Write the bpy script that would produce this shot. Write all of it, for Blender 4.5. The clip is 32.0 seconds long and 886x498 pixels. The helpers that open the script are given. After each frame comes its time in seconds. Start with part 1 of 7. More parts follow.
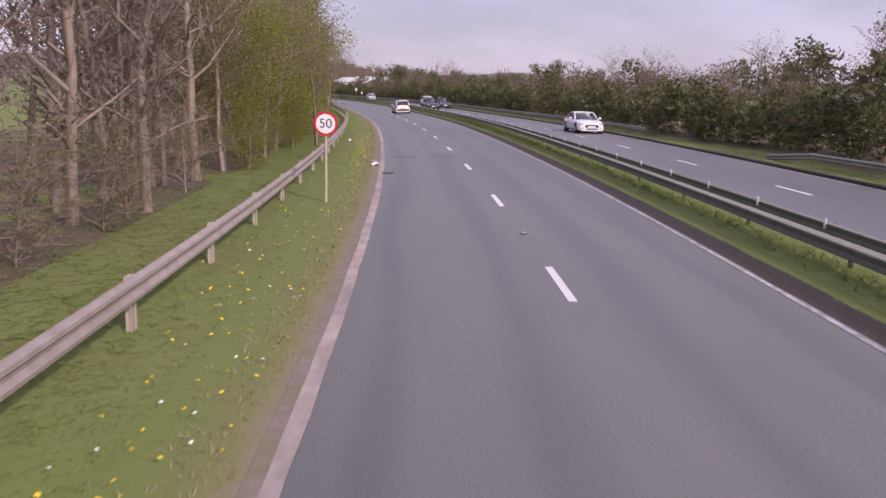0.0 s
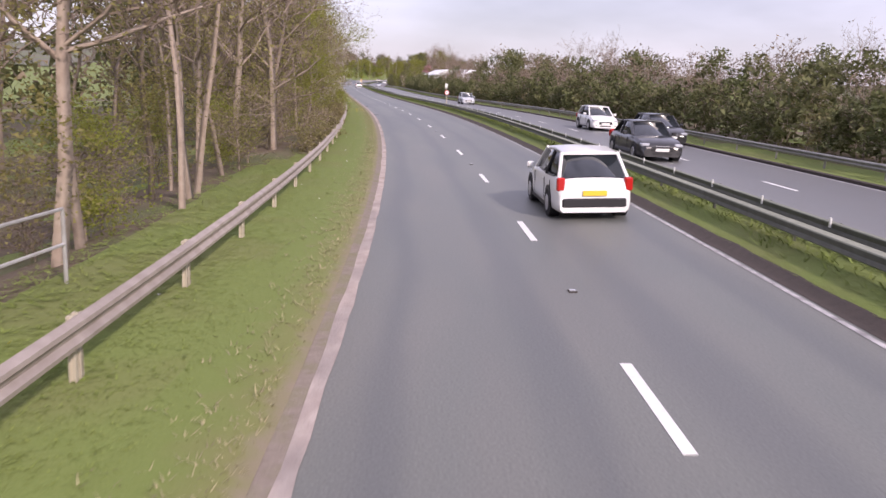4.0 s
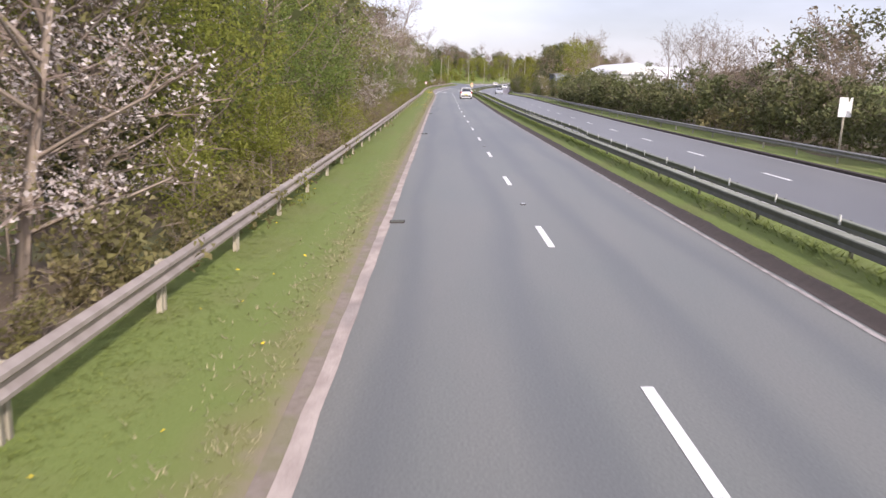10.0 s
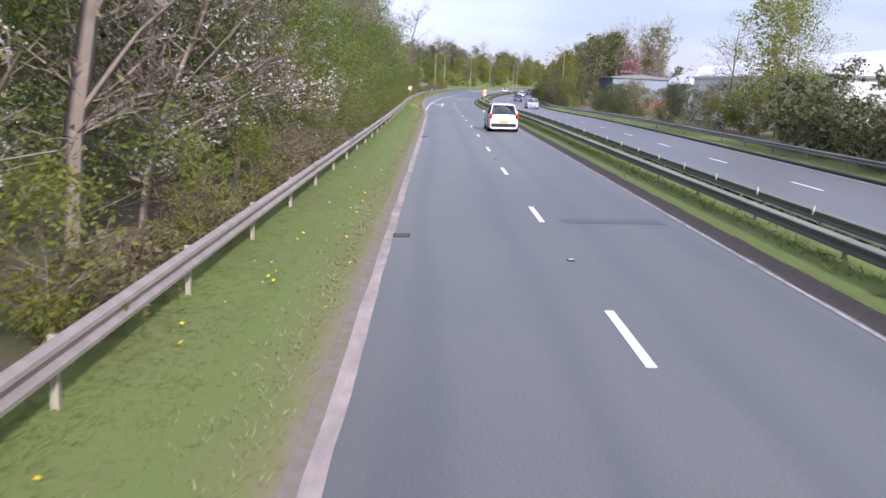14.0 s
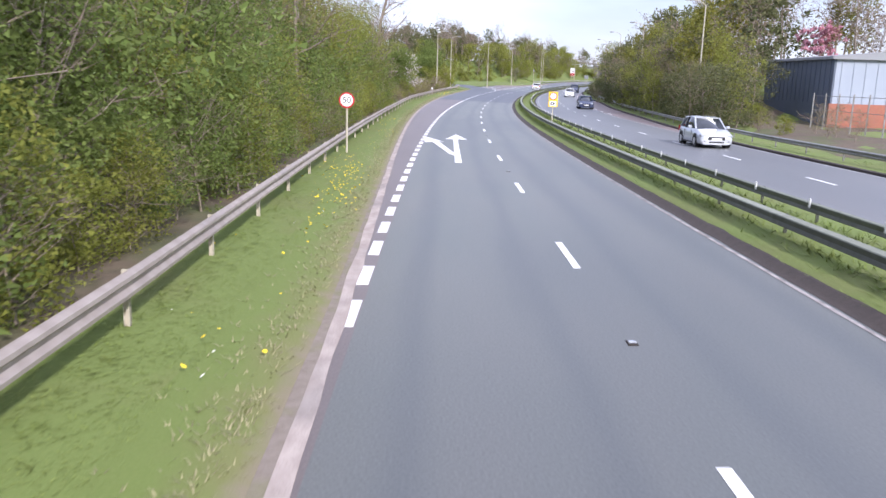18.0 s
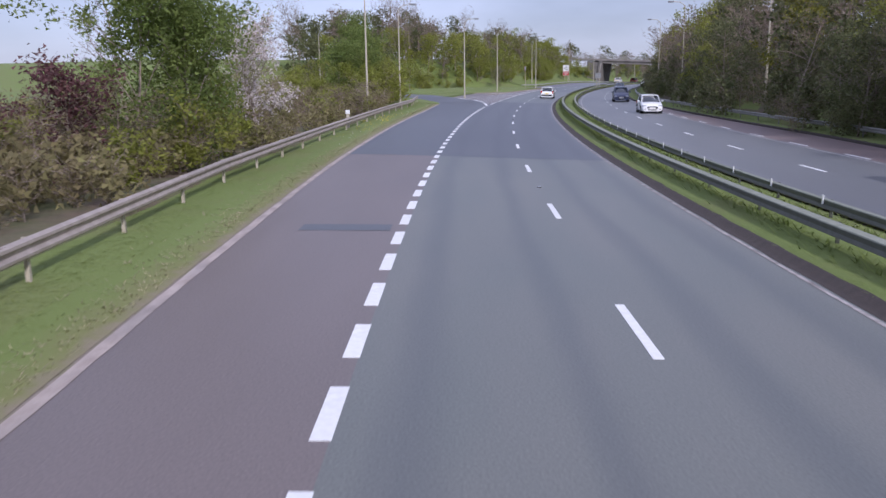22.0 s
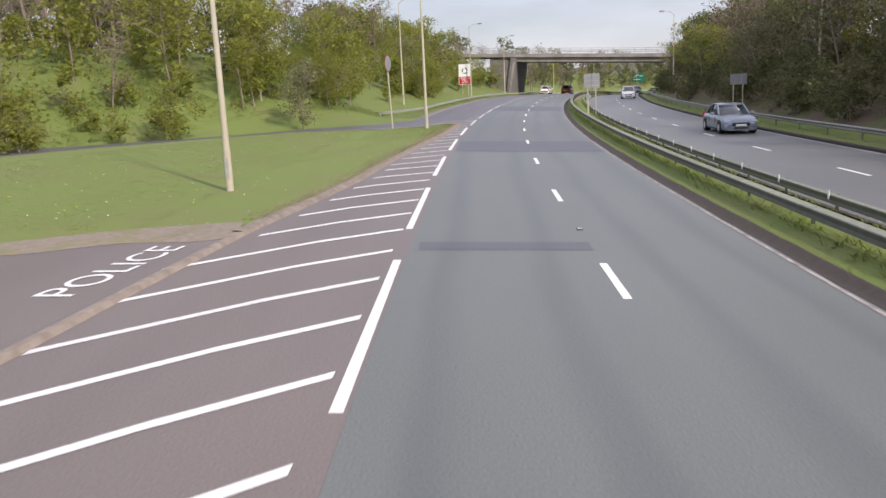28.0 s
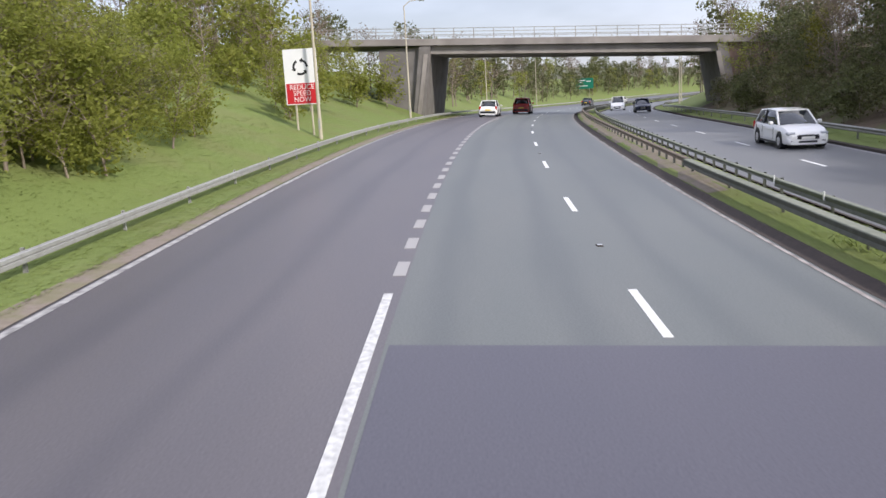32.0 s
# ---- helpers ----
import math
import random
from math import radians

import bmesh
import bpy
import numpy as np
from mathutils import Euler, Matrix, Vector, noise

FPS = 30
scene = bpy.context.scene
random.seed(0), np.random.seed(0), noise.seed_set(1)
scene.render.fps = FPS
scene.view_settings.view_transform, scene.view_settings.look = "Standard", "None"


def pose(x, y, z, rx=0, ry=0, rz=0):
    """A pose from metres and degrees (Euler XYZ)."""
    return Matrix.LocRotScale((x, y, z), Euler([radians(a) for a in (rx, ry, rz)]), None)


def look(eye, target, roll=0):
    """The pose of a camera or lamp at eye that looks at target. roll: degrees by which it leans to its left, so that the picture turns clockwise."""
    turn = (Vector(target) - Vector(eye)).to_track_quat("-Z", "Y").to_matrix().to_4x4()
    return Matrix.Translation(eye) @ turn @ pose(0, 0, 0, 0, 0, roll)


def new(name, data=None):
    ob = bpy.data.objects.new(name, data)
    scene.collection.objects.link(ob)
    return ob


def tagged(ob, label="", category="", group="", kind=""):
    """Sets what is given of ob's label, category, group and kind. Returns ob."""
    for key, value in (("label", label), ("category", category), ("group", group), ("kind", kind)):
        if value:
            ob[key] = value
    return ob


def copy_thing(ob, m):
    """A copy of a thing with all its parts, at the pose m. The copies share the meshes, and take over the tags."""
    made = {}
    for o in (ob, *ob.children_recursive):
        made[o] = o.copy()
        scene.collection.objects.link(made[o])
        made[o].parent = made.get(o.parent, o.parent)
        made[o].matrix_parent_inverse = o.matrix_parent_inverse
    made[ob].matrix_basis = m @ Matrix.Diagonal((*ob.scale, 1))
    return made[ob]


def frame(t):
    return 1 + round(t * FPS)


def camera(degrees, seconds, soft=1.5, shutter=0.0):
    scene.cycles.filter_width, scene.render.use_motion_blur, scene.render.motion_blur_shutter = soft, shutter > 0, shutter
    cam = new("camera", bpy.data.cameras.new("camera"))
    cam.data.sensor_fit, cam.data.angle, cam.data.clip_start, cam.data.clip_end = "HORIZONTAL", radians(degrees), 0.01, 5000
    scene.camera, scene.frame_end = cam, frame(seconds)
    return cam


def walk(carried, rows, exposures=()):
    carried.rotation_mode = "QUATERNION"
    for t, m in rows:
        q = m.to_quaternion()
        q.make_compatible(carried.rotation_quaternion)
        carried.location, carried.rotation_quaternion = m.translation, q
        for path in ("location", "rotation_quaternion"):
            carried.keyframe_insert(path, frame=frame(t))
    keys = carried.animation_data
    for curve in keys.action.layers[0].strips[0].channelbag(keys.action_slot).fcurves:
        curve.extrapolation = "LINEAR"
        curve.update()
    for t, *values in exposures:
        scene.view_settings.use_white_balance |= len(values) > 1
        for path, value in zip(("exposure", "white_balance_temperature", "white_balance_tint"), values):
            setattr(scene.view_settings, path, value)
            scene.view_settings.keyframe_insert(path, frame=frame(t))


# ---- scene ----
# Camera: behind the windscreen of a tall vehicle in the nearside lane.
cam = camera(58.0, 32.0, soft=1.5, shutter=0.08)
PATH = [
    (0.0, -2.08, 2.09, 3.60, 78.48, -1.62, -0.07),
    (0.5, -2.32, 11.70, 3.59, 78.37, -1.65, 1.12),
    (1.0, -2.74, 21.31, 3.57, 78.34, -1.68, 1.91),
    (1.5, -3.25, 30.46, 3.54, 78.16, -1.86, 2.57),
    (2.0, -3.94, 40.10, 3.50, 78.03, -2.10, 3.30),
    (2.5, -4.70, 49.54, 3.46, 77.83, -2.17, 4.30),
    (3.0, -5.58, 58.96, 3.41, 77.95, -2.23, 5.15),
    (3.5, -6.57, 68.65, 3.35, 78.17, -2.29, 5.98),
    (4.0, -7.72, 78.31, 3.26, 77.96, -2.34, 7.17),
    (4.5, -9.04, 87.95, 3.18, 77.97, -2.40, 8.30),
    (5.0, -10.54, 97.57, 3.12, 77.98, -2.46, 9.43),
    (5.5, -12.22, 107.16, 3.08, 78.58, -2.52, 10.71),
    (6.0, -14.07, 116.72, 3.08, 78.00, -2.57, 11.61),
    (6.5, -16.27, 126.38, 3.07, 78.12, -2.58, 12.37),
    (7.0, -18.60, 136.02, 3.04, 77.74, -2.58, 13.12),
    (7.5, -20.92, 145.36, 2.99, 78.06, -2.93, 13.44),
    (8.0, -23.32, 154.68, 2.91, 77.78, -3.27, 13.67),
    (8.5, -25.76, 164.30, 2.83, 77.93, -2.72, 13.86),
    (9.0, -28.24, 173.91, 2.76, 77.82, -2.16, 14.35),
    (9.5, -30.80, 183.36, 2.69, 78.06, -2.02, 14.65),
    (10.0, -33.38, 192.81, 2.62, 77.91, -1.89, 15.05),
    (10.5, -36.06, 202.37, 2.55, 78.13, -2.35, 15.18),
    (11.0, -38.74, 211.92, 2.49, 77.88, -2.80, 15.38),
    (11.5, -41.38, 221.47, 2.44, 77.87, -2.80, 15.39),
    (12.0, -44.03, 231.02, 2.40, 78.24, -2.80, 15.16),
    (12.5, -46.58, 240.27, 2.36, 77.71, -2.81, 15.14),
    (13.0, -49.14, 249.52, 2.34, 78.06, -2.83, 14.90),
    (13.5, -51.67, 258.86, 2.32, 78.22, -2.79, 14.84),
    (14.0, -54.19, 268.20, 2.32, 78.23, -2.74, 14.53),
    (14.5, -56.68, 277.45, 2.33, 78.16, -2.71, 14.49),
    (15.0, -59.16, 286.72, 2.33, 78.08, -2.67, 14.42),
    (15.5, -61.61, 295.98, 2.35, 78.00, -2.64, 14.42),
    (16.0, -64.07, 305.25, 2.37, 77.92, -2.60, 14.50),
    (16.5, -66.53, 314.50, 2.39, 77.86, -2.57, 14.93),
    (17.0, -69.01, 323.76, 2.41, 77.76, -2.53, 14.82),
    (17.5, -71.42, 332.91, 2.40, 77.94, -2.10, 14.76),
    (18.0, -73.83, 342.06, 2.38, 77.82, -1.66, 14.79),
    (18.5, -76.26, 351.21, 2.33, 77.81, -1.17, 14.79),
    (19.0, -78.66, 360.37, 2.28, 77.86, -0.69, 14.74),
    (19.5, -81.00, 369.35, 2.24, 77.90, -0.57, 14.36),
    (20.0, -83.28, 378.36, 2.20, 78.00, -0.46, 13.78),
    (20.5, -85.68, 388.13, 2.16, 77.91, -0.40, 13.45),
    (21.0, -87.97, 397.93, 2.12, 78.11, -0.35, 12.90),
    (21.5, -89.99, 407.15, 2.11, 78.16, 0.18, 12.46),
    (22.0, -91.90, 416.40, 2.12, 78.32, 0.71, 11.77),
    (22.5, -93.65, 425.70, 2.15, 78.48, 1.04, 10.99),
    (23.0, -95.27, 435.03, 2.18, 78.38, 1.38, 10.21),
    (23.5, -96.82, 444.35, 2.23, 78.26, 1.04, 9.53),
    (24.0, -98.24, 453.70, 2.31, 78.95, 0.70, 9.15),
    (24.5, -99.49, 462.46, 2.40, 77.53, 0.83, 8.21),
    (25.0, -100.62, 471.24, 2.50, 78.40, 0.96, 7.29),
    (25.5, -101.67, 481.09, 2.61, 78.19, 1.23, 6.45),
    (26.0, -102.54, 490.96, 2.72, 78.55, 1.49, 5.46),
    (26.5, -103.23, 500.84, 2.83, 78.62, 1.76, 4.52),
    (27.0, -103.75, 510.74, 2.94, 78.69, 2.03, 3.59),
    (27.5, -104.09, 520.64, 3.05, 78.45, 2.29, 2.71),
    (28.0, -104.26, 530.54, 3.16, 78.83, 2.56, 1.87),
    (28.5, -104.31, 539.92, 3.26, 78.57, 2.32, 0.79),
    (29.0, -104.25, 549.30, 3.37, 78.95, 2.09, -0.09),
    (29.5, -104.04, 558.66, 3.48, 78.61, 2.12, -1.05),
    (30.0, -103.71, 568.03, 3.60, 79.32, 2.16, -1.81),
    (30.5, -103.29, 576.93, 3.72, 78.35, 2.30, -2.77),
    (31.0, -102.73, 585.82, 3.85, 79.50, 2.47, -3.40),
    (31.5, -102.05, 595.13, 3.99, 78.58, 2.79, -4.06),
    (32.0, -101.21, 604.43, 4.13, 79.00, 3.12, -4.96),
]
walk(cam, [(r[0], pose(*r[1:])) for r in PATH], exposures=[(0.0, -0.25, 6650, 38), (3.0, 0.1, 6750, 31), (6.0, 0.2, 6800, 25), (8.0, 0.2, 6800, 23), (9.5, 0.4, 6850, 22),
     (11.0, 0.17, 6200, 17), (12.0, 0.3, 6050, 18), (14.0, 0.25, 5950, 20), (17.0, 0.4, 5950, 18), (18.0, 0.55, 6000, 18), (19.0, 0.48, 5900, 20), (20.0, -0.25, 5800, 22), (22.0, -0.25, 5750, 22), (25.0, 0.3, 6550, 8), (28.0, 0.1, 6850, 14), (30.0, 0.1, 6400, 15), (31.0, 0.05, 6350, 13), (32.0, 0.2, 6500, 13)])

# ---- world, sun ----
SUN_EL, SUN_AZ = 32.0, 142.0          # height; bearing clockwise from +y
world = bpy.data.worlds.new("sky")
scene.world = world
world.use_nodes = True
wn = world.node_tree
sky = wn.nodes.new("ShaderNodeTexSky")
sky.sky_type = "NISHITA"
sky.sun_disc = False
sky.sun_elevation, sky.sun_rotation = radians(SUN_EL), radians(SUN_AZ)
sky.air_density, sky.dust_density, sky.ozone_density = 1.0, 1.0, 2.0
wn.nodes["Background"].inputs[1].default_value = 0.045
wn.links.new(sky.outputs[0], wn.nodes["Background"].inputs[0])
haze = wn.nodes.new("ShaderNodeBackground")        # soft broken cloud veil, brighter overhead
way = wn.nodes.new("ShaderNodeTexCoord")
split = wn.nodes.new("ShaderNodeSeparateXYZ")
wn.links.new(way.outputs["Generated"], split.inputs[0])
lift = wn.nodes.new("ShaderNodeMapRange")
lift.interpolation_type = "SMOOTHSTEP"
lift.inputs["From Min"].default_value, lift.inputs["From Max"].default_value = 0.0, 0.75
lift.inputs["To Min"].default_value, lift.inputs["To Max"].default_value = 0.56, 0.92
wn.links.new(split.outputs[2], lift.inputs["Value"])
spread = wn.nodes.new("ShaderNodeMapping")
spread.inputs["Scale"].default_value = (1.0, 1.0, 3.2)
wn.links.new(way.outputs["Generated"], spread.inputs[0])
cloud = wn.nodes.new("ShaderNodeTexNoise")
cloud.inputs["Scale"].default_value, cloud.inputs["Detail"].default_value = 2.6, 5.0
wn.links.new(spread.outputs[0], cloud.inputs["Vector"])
puff = wn.nodes.new("ShaderNodeMapRange")
puff.inputs["From Min"].default_value, puff.inputs["From Max"].default_value = 0.32, 0.68
puff.inputs["To Min"].default_value, puff.inputs["To Max"].default_value = 0.72, 1.3
wn.links.new(cloud.outputs["Fac"], puff.inputs["Value"])
dens = wn.nodes.new("ShaderNodeMath")
dens.operation = "MULTIPLY"
wn.links.new(lift.outputs[0], dens.inputs[0])
wn.links.new(puff.outputs[0], dens.inputs[1])
haze.inputs[0].default_value = (0.8, 0.83, 1.0, 1)
wn.links.new(dens.outputs[0], haze.inputs[1])
veil = wn.nodes.new("ShaderNodeAddShader")
wn.links.new(wn.nodes["Background"].outputs[0], veil.inputs[0])
wn.links.new(haze.outputs[0], veil.inputs[1])
wn.links.new(veil.outputs[0], wn.nodes["World Output"].inputs[0])
sun = new("sun", bpy.data.lights.new("sun", "SUN"))
sun.data.energy, sun.data.angle, sun.data.color = 3.7, radians(4.0), (1.0, 0.95, 0.87)
sd = Vector((math.sin(radians(SUN_AZ)) * math.cos(radians(SUN_EL)), math.cos(radians(SUN_AZ)) * math.cos(radians(SUN_EL)), math.sin(radians(SUN_EL))))
sun.matrix_world = look(sd * 100, (0, 0, 0))

# ---- materials ----
def mat(name, col, rough=0.8, var=None, scale=6.0, amount=0.5, bump=0.0, bscale=40.0, metal=0.0, rnd=0.0, island=0.0, coat=0.0, stretch=None, col3=None, scale3=0.4, amount3=0.5, spec=None, uv=False):
    """Colour with two scales of variation, relief, and a shift from piece to piece."""
    m = bpy.data.materials.new(name)
    m.use_nodes = True
    t, n = m.node_tree, m.node_tree.nodes
    b = n["Principled BSDF"]
    b.inputs["Roughness"].default_value, b.inputs["Metallic"].default_value = rough, metal
    b.inputs["Coat Weight"].default_value = coat
    if spec is not None:
        b.inputs["Specular IOR Level"].default_value = spec
    co = n.new("ShaderNodeTexCoord")
    src = co.outputs["UV" if uv else "Object"]
    if stretch:
        mp = n.new("ShaderNodeMapping")
        mp.inputs["Scale"].default_value = stretch
        t.links.new(src, mp.inputs[0])
        src = mp.outputs[0]

    def noise_at(sc, detail=6.0):
        x = n.new("ShaderNodeTexNoise")
        x.inputs["Scale"].default_value, x.inputs["Detail"].default_value = sc, detail
        t.links.new(src, x.inputs["Vector"])
        return x.outputs["Fac"]

    def ramp(fac, lo, hi):
        r = n.new("ShaderNodeMapRange")
        r.inputs["From Min"].default_value, r.inputs["From Max"].default_value = lo, hi
        t.links.new(fac, r.inputs["Value"])
        return r.outputs[0]

    def mix(fac, a, c, k=1.0):
        x = n.new("ShaderNodeMix")
        x.data_type = "RGBA"
        if k != 1.0:
            u = n.new("ShaderNodeMath")
            u.operation, u.inputs[1].default_value = "MULTIPLY", k
            t.links.new(fac, u.inputs[0])
            fac = u.outputs[0]
        t.links.new(fac, x.inputs["Factor"])
        for v, i in ((a, "A"), (c, "B")):
            sock = [q for q in x.inputs if q.name == i and q.type == "RGBA"][0]
            if isinstance(v, tuple):
                sock.default_value = (*v[:3], 1)
            else:
                t.links.new(v, sock)
        return [q for q in x.outputs if q.type == "RGBA"][0]

    out = (*col, 1)
    if var:
        out = mix(ramp(noise_at(scale), 0.5 - 0.18, 0.5 + 0.18), col, var, amount)
    if col3:
        out = mix(ramp(noise_at(scale3, 3.0), 0.46, 0.62), out, col3, amount3)
    if rnd or island:
        h = n.new("ShaderNodeHueSaturation")
        if rnd:
            o = n.new("ShaderNodeObjectInfo")
            rv = o.outputs["Random"]
        else:
            o = n.new("ShaderNodeNewGeometry")
            rv = o.outputs["Random Per Island"]
        k = rnd or island
        r = n.new("ShaderNodeMapRange")
        r.inputs["To Min"].default_value, r.inputs["To Max"].default_value = 1 - k, 1 + k
        t.links.new(rv, r.inputs["Value"])
        t.links.new(r.outputs[0], h.inputs["Value"])
        if isinstance(out, tuple):
            h.inputs["Color"].default_value = out
        else:
            t.links.new(out, h.inputs["Color"])
        out = h.outputs[0]
    if isinstance(out, tuple):
        b.inputs["Base Color"].default_value = out
    else:
        t.links.new(out, b.inputs["Base Color"])
    if bump:
        bp = n.new("ShaderNodeBump")
        bp.inputs["Strength"].default_value, bp.inputs["Distance"].default_value = bump, 0.02
        t.links.new(noise_at(bscale), bp.inputs["Height"])
        t.links.new(bp.outputs[0], b.inputs["Normal"])
    return m


def asphalt(name, col, warm, dark, tracks=()):
    """Bitumen with stone grain, long streaks, patches and polished wheel tracks; coordinates are metres across and along."""
    m = mat(name, col, 0.46, warm, 0.8, 0.75, 0.25, 90.0, uv=True, col3=dark, scale3=0.12, amount3=0.5, stretch=(1.0, 0.22, 1.0), spec=0.5)
    m.node_tree.nodes["Bump"].inputs["Strength"].default_value = 0.06
    t, n = m.node_tree, m.node_tree.nodes
    b = n["Principled BSDF"]
    base = b.inputs["Base Color"].links[0].from_socket
    co = n.new("ShaderNodeTexCoord")
    sp = n.new("ShaderNodeSeparateXYZ")
    t.links.new(co.outputs["UV"], sp.inputs[0])
    slow = n.new("ShaderNodeMapping")
    slow.inputs["Scale"].default_value = (0.9, 0.09, 1.0)
    t.links.new(co.outputs["UV"], slow.inputs[0])
    wander = n.new("ShaderNodeTexNoise"); wander.inputs["Scale"].default_value, wander.inputs["Detail"].default_value = 1.0, 4.0
    t.links.new(slow.outputs[0], wander.inputs["Vector"])
    sway = n.new("ShaderNodeMath"); sway.operation, sway.inputs[1].default_value = "MULTIPLY_ADD", 1.1
    t.links.new(wander.outputs["Fac"], sway.inputs[0])
    shift = n.new("ShaderNodeMath"); shift.operation, shift.inputs[1].default_value = "SUBTRACT", 0.55
    t.links.new(sp.outputs[0], shift.inputs[0]); t.links.new(shift.outputs[0], sway.inputs[2])
    total = None
    for u, w in tracks:
        d = n.new("ShaderNodeMath"); d.operation, d.inputs[1].default_value = "SUBTRACT", u
        t.links.new(sway.outputs[0], d.inputs[0])
        a = n.new("ShaderNodeMath"); a.operation = "ABSOLUTE"
        t.links.new(d.outputs[0], a.inputs[0])
        r = n.new("ShaderNodeMapRange"); r.interpolation_type = "SMOOTHSTEP"
        r.inputs["From Min"].default_value, r.inputs["From Max"].default_value = w, 0.0
        t.links.new(a.outputs[0], r.inputs["Value"])
        if total is None:
            total = r.outputs[0]
        else:
            s = n.new("ShaderNodeMath"); s.operation = "MAXIMUM"
            t.links.new(total, s.inputs[0]); t.links.new(r.outputs[0], s.inputs[1])
            total = s.outputs[0]
    # grain of the chippings
    g = n.new("ShaderNodeTexNoise"); g.inputs["Scale"].default_value, g.inputs["Detail"].default_value = 35.0, 4.0
    t.links.new(co.outputs["UV"], g.inputs["Vector"])
    gr = n.new("ShaderNodeMapRange"); gr.inputs["From Min"].default_value, gr.inputs["From Max"].default_value = 0.3, 0.7
    gr.inputs["To Min"].default_value, gr.inputs["To Max"].default_value = 0.8, 1.2
    t.links.new(g.outputs["Fac"], gr.inputs["Value"])
    last = base
    if total is not None:
        x = n.new("ShaderNodeMix"); x.data_type = "RGBA"
        k = n.new("ShaderNodeMath"); k.operation, k.inputs[1].default_value = "MULTIPLY", 0.5
        t.links.new(total, k.inputs[0]); t.links.new(k.outputs[0], x.inputs["Factor"])
        ia, ib = [q for q in x.inputs if q.type == "RGBA"]
        t.links.new(base, ia); ib.default_value = (*dark, 1)
        last = [q for q in x.outputs if q.type == "RGBA"][0]
    h = n.new("ShaderNodeHueSaturation")
    t.links.new(last, h.inputs["Color"]); t.links.new(gr.outputs[0], h.inputs["Value"])
    t.links.new(h.outputs[0], b.inputs["Base Color"])
    return m


def leafy(name, col, var, k=0.35, trans=0.35):
    m = mat(name, col, 0.6, var, 0.45, 0.8, island=k, spec=0.25)
    t, n = m.node_tree, m.node_tree.nodes
    b = n["Principled BSDF"]
    tr = n.new("ShaderNodeBsdfTranslucent")
    t.links.new(b.inputs["Base Color"].links[0].from_socket, tr.inputs["Color"])
    mx = n.new("ShaderNodeMixShader")
    mx.inputs[0].default_value = trans
    t.links.new(b.outputs[0], mx.inputs[1]); t.links.new(tr.outputs[0], mx.inputs[2])
    t.links.new(mx.outputs[0], n["Material Output"].inputs["Surface"])
    return m


def verge_mat():
    """Green turf that thins into straw and then bare soil towards the road, in ragged patches."""
    m = mat("worn_verge", (0.135, 0.184, 0.041), 0.97, (0.175, 0.214, 0.055), 28.0, 0.6, 0.3, 40, uv=True)
    t, n = m.node_tree, m.node_tree.nodes
    b = n["Principled BSDF"]
    base = b.inputs["Base Color"].links[0].from_socket
    co = n.new("ShaderNodeTexCoord")
    sp = n.new("ShaderNodeSeparateXYZ")
    t.links.new(co.outputs["UV"], sp.inputs[0])
    for near, far, sc, amp, col in ((-0.1, 0.85, 1.3, 1.2, (0.185, 0.175, 0.07)), (-0.05, 0.26, 3.1, 0.5, (0.23, 0.185, 0.14))):
        z = n.new("ShaderNodeTexNoise"); z.inputs["Scale"].default_value, z.inputs["Detail"].default_value = sc, 8.0
        t.links.new(co.outputs["UV"], z.inputs["Vector"])
        k = n.new("ShaderNodeMath"); k.operation, k.inputs[1].default_value, k.inputs[2].default_value = "MULTIPLY_ADD", amp, -0.5 * amp
        t.links.new(z.outputs["Fac"], k.inputs[0])
        a = n.new("ShaderNodeMath"); a.operation = "ADD"
        t.links.new(sp.outputs[0], a.inputs[0]); t.links.new(k.outputs[0], a.inputs[1])
        r = n.new("ShaderNodeMapRange")
        r.inputs["From Min"].default_value, r.inputs["From Max"].default_value = far, near
        t.links.new(a.outputs[0], r.inputs["Value"])
        x = n.new("ShaderNodeMix"); x.data_type = "RGBA"
        t.links.new(r.outputs[0], x.inputs["Factor"])
        ia, ib = [q for q in x.inputs if q.type == "RGBA"]
        t.links.new(base, ia); ib.default_value = (*col, 1)
        base = [q for q in x.outputs if q.type == "RGBA"][0]
    t.links.new(base, b.inputs["Base Color"])
    return m


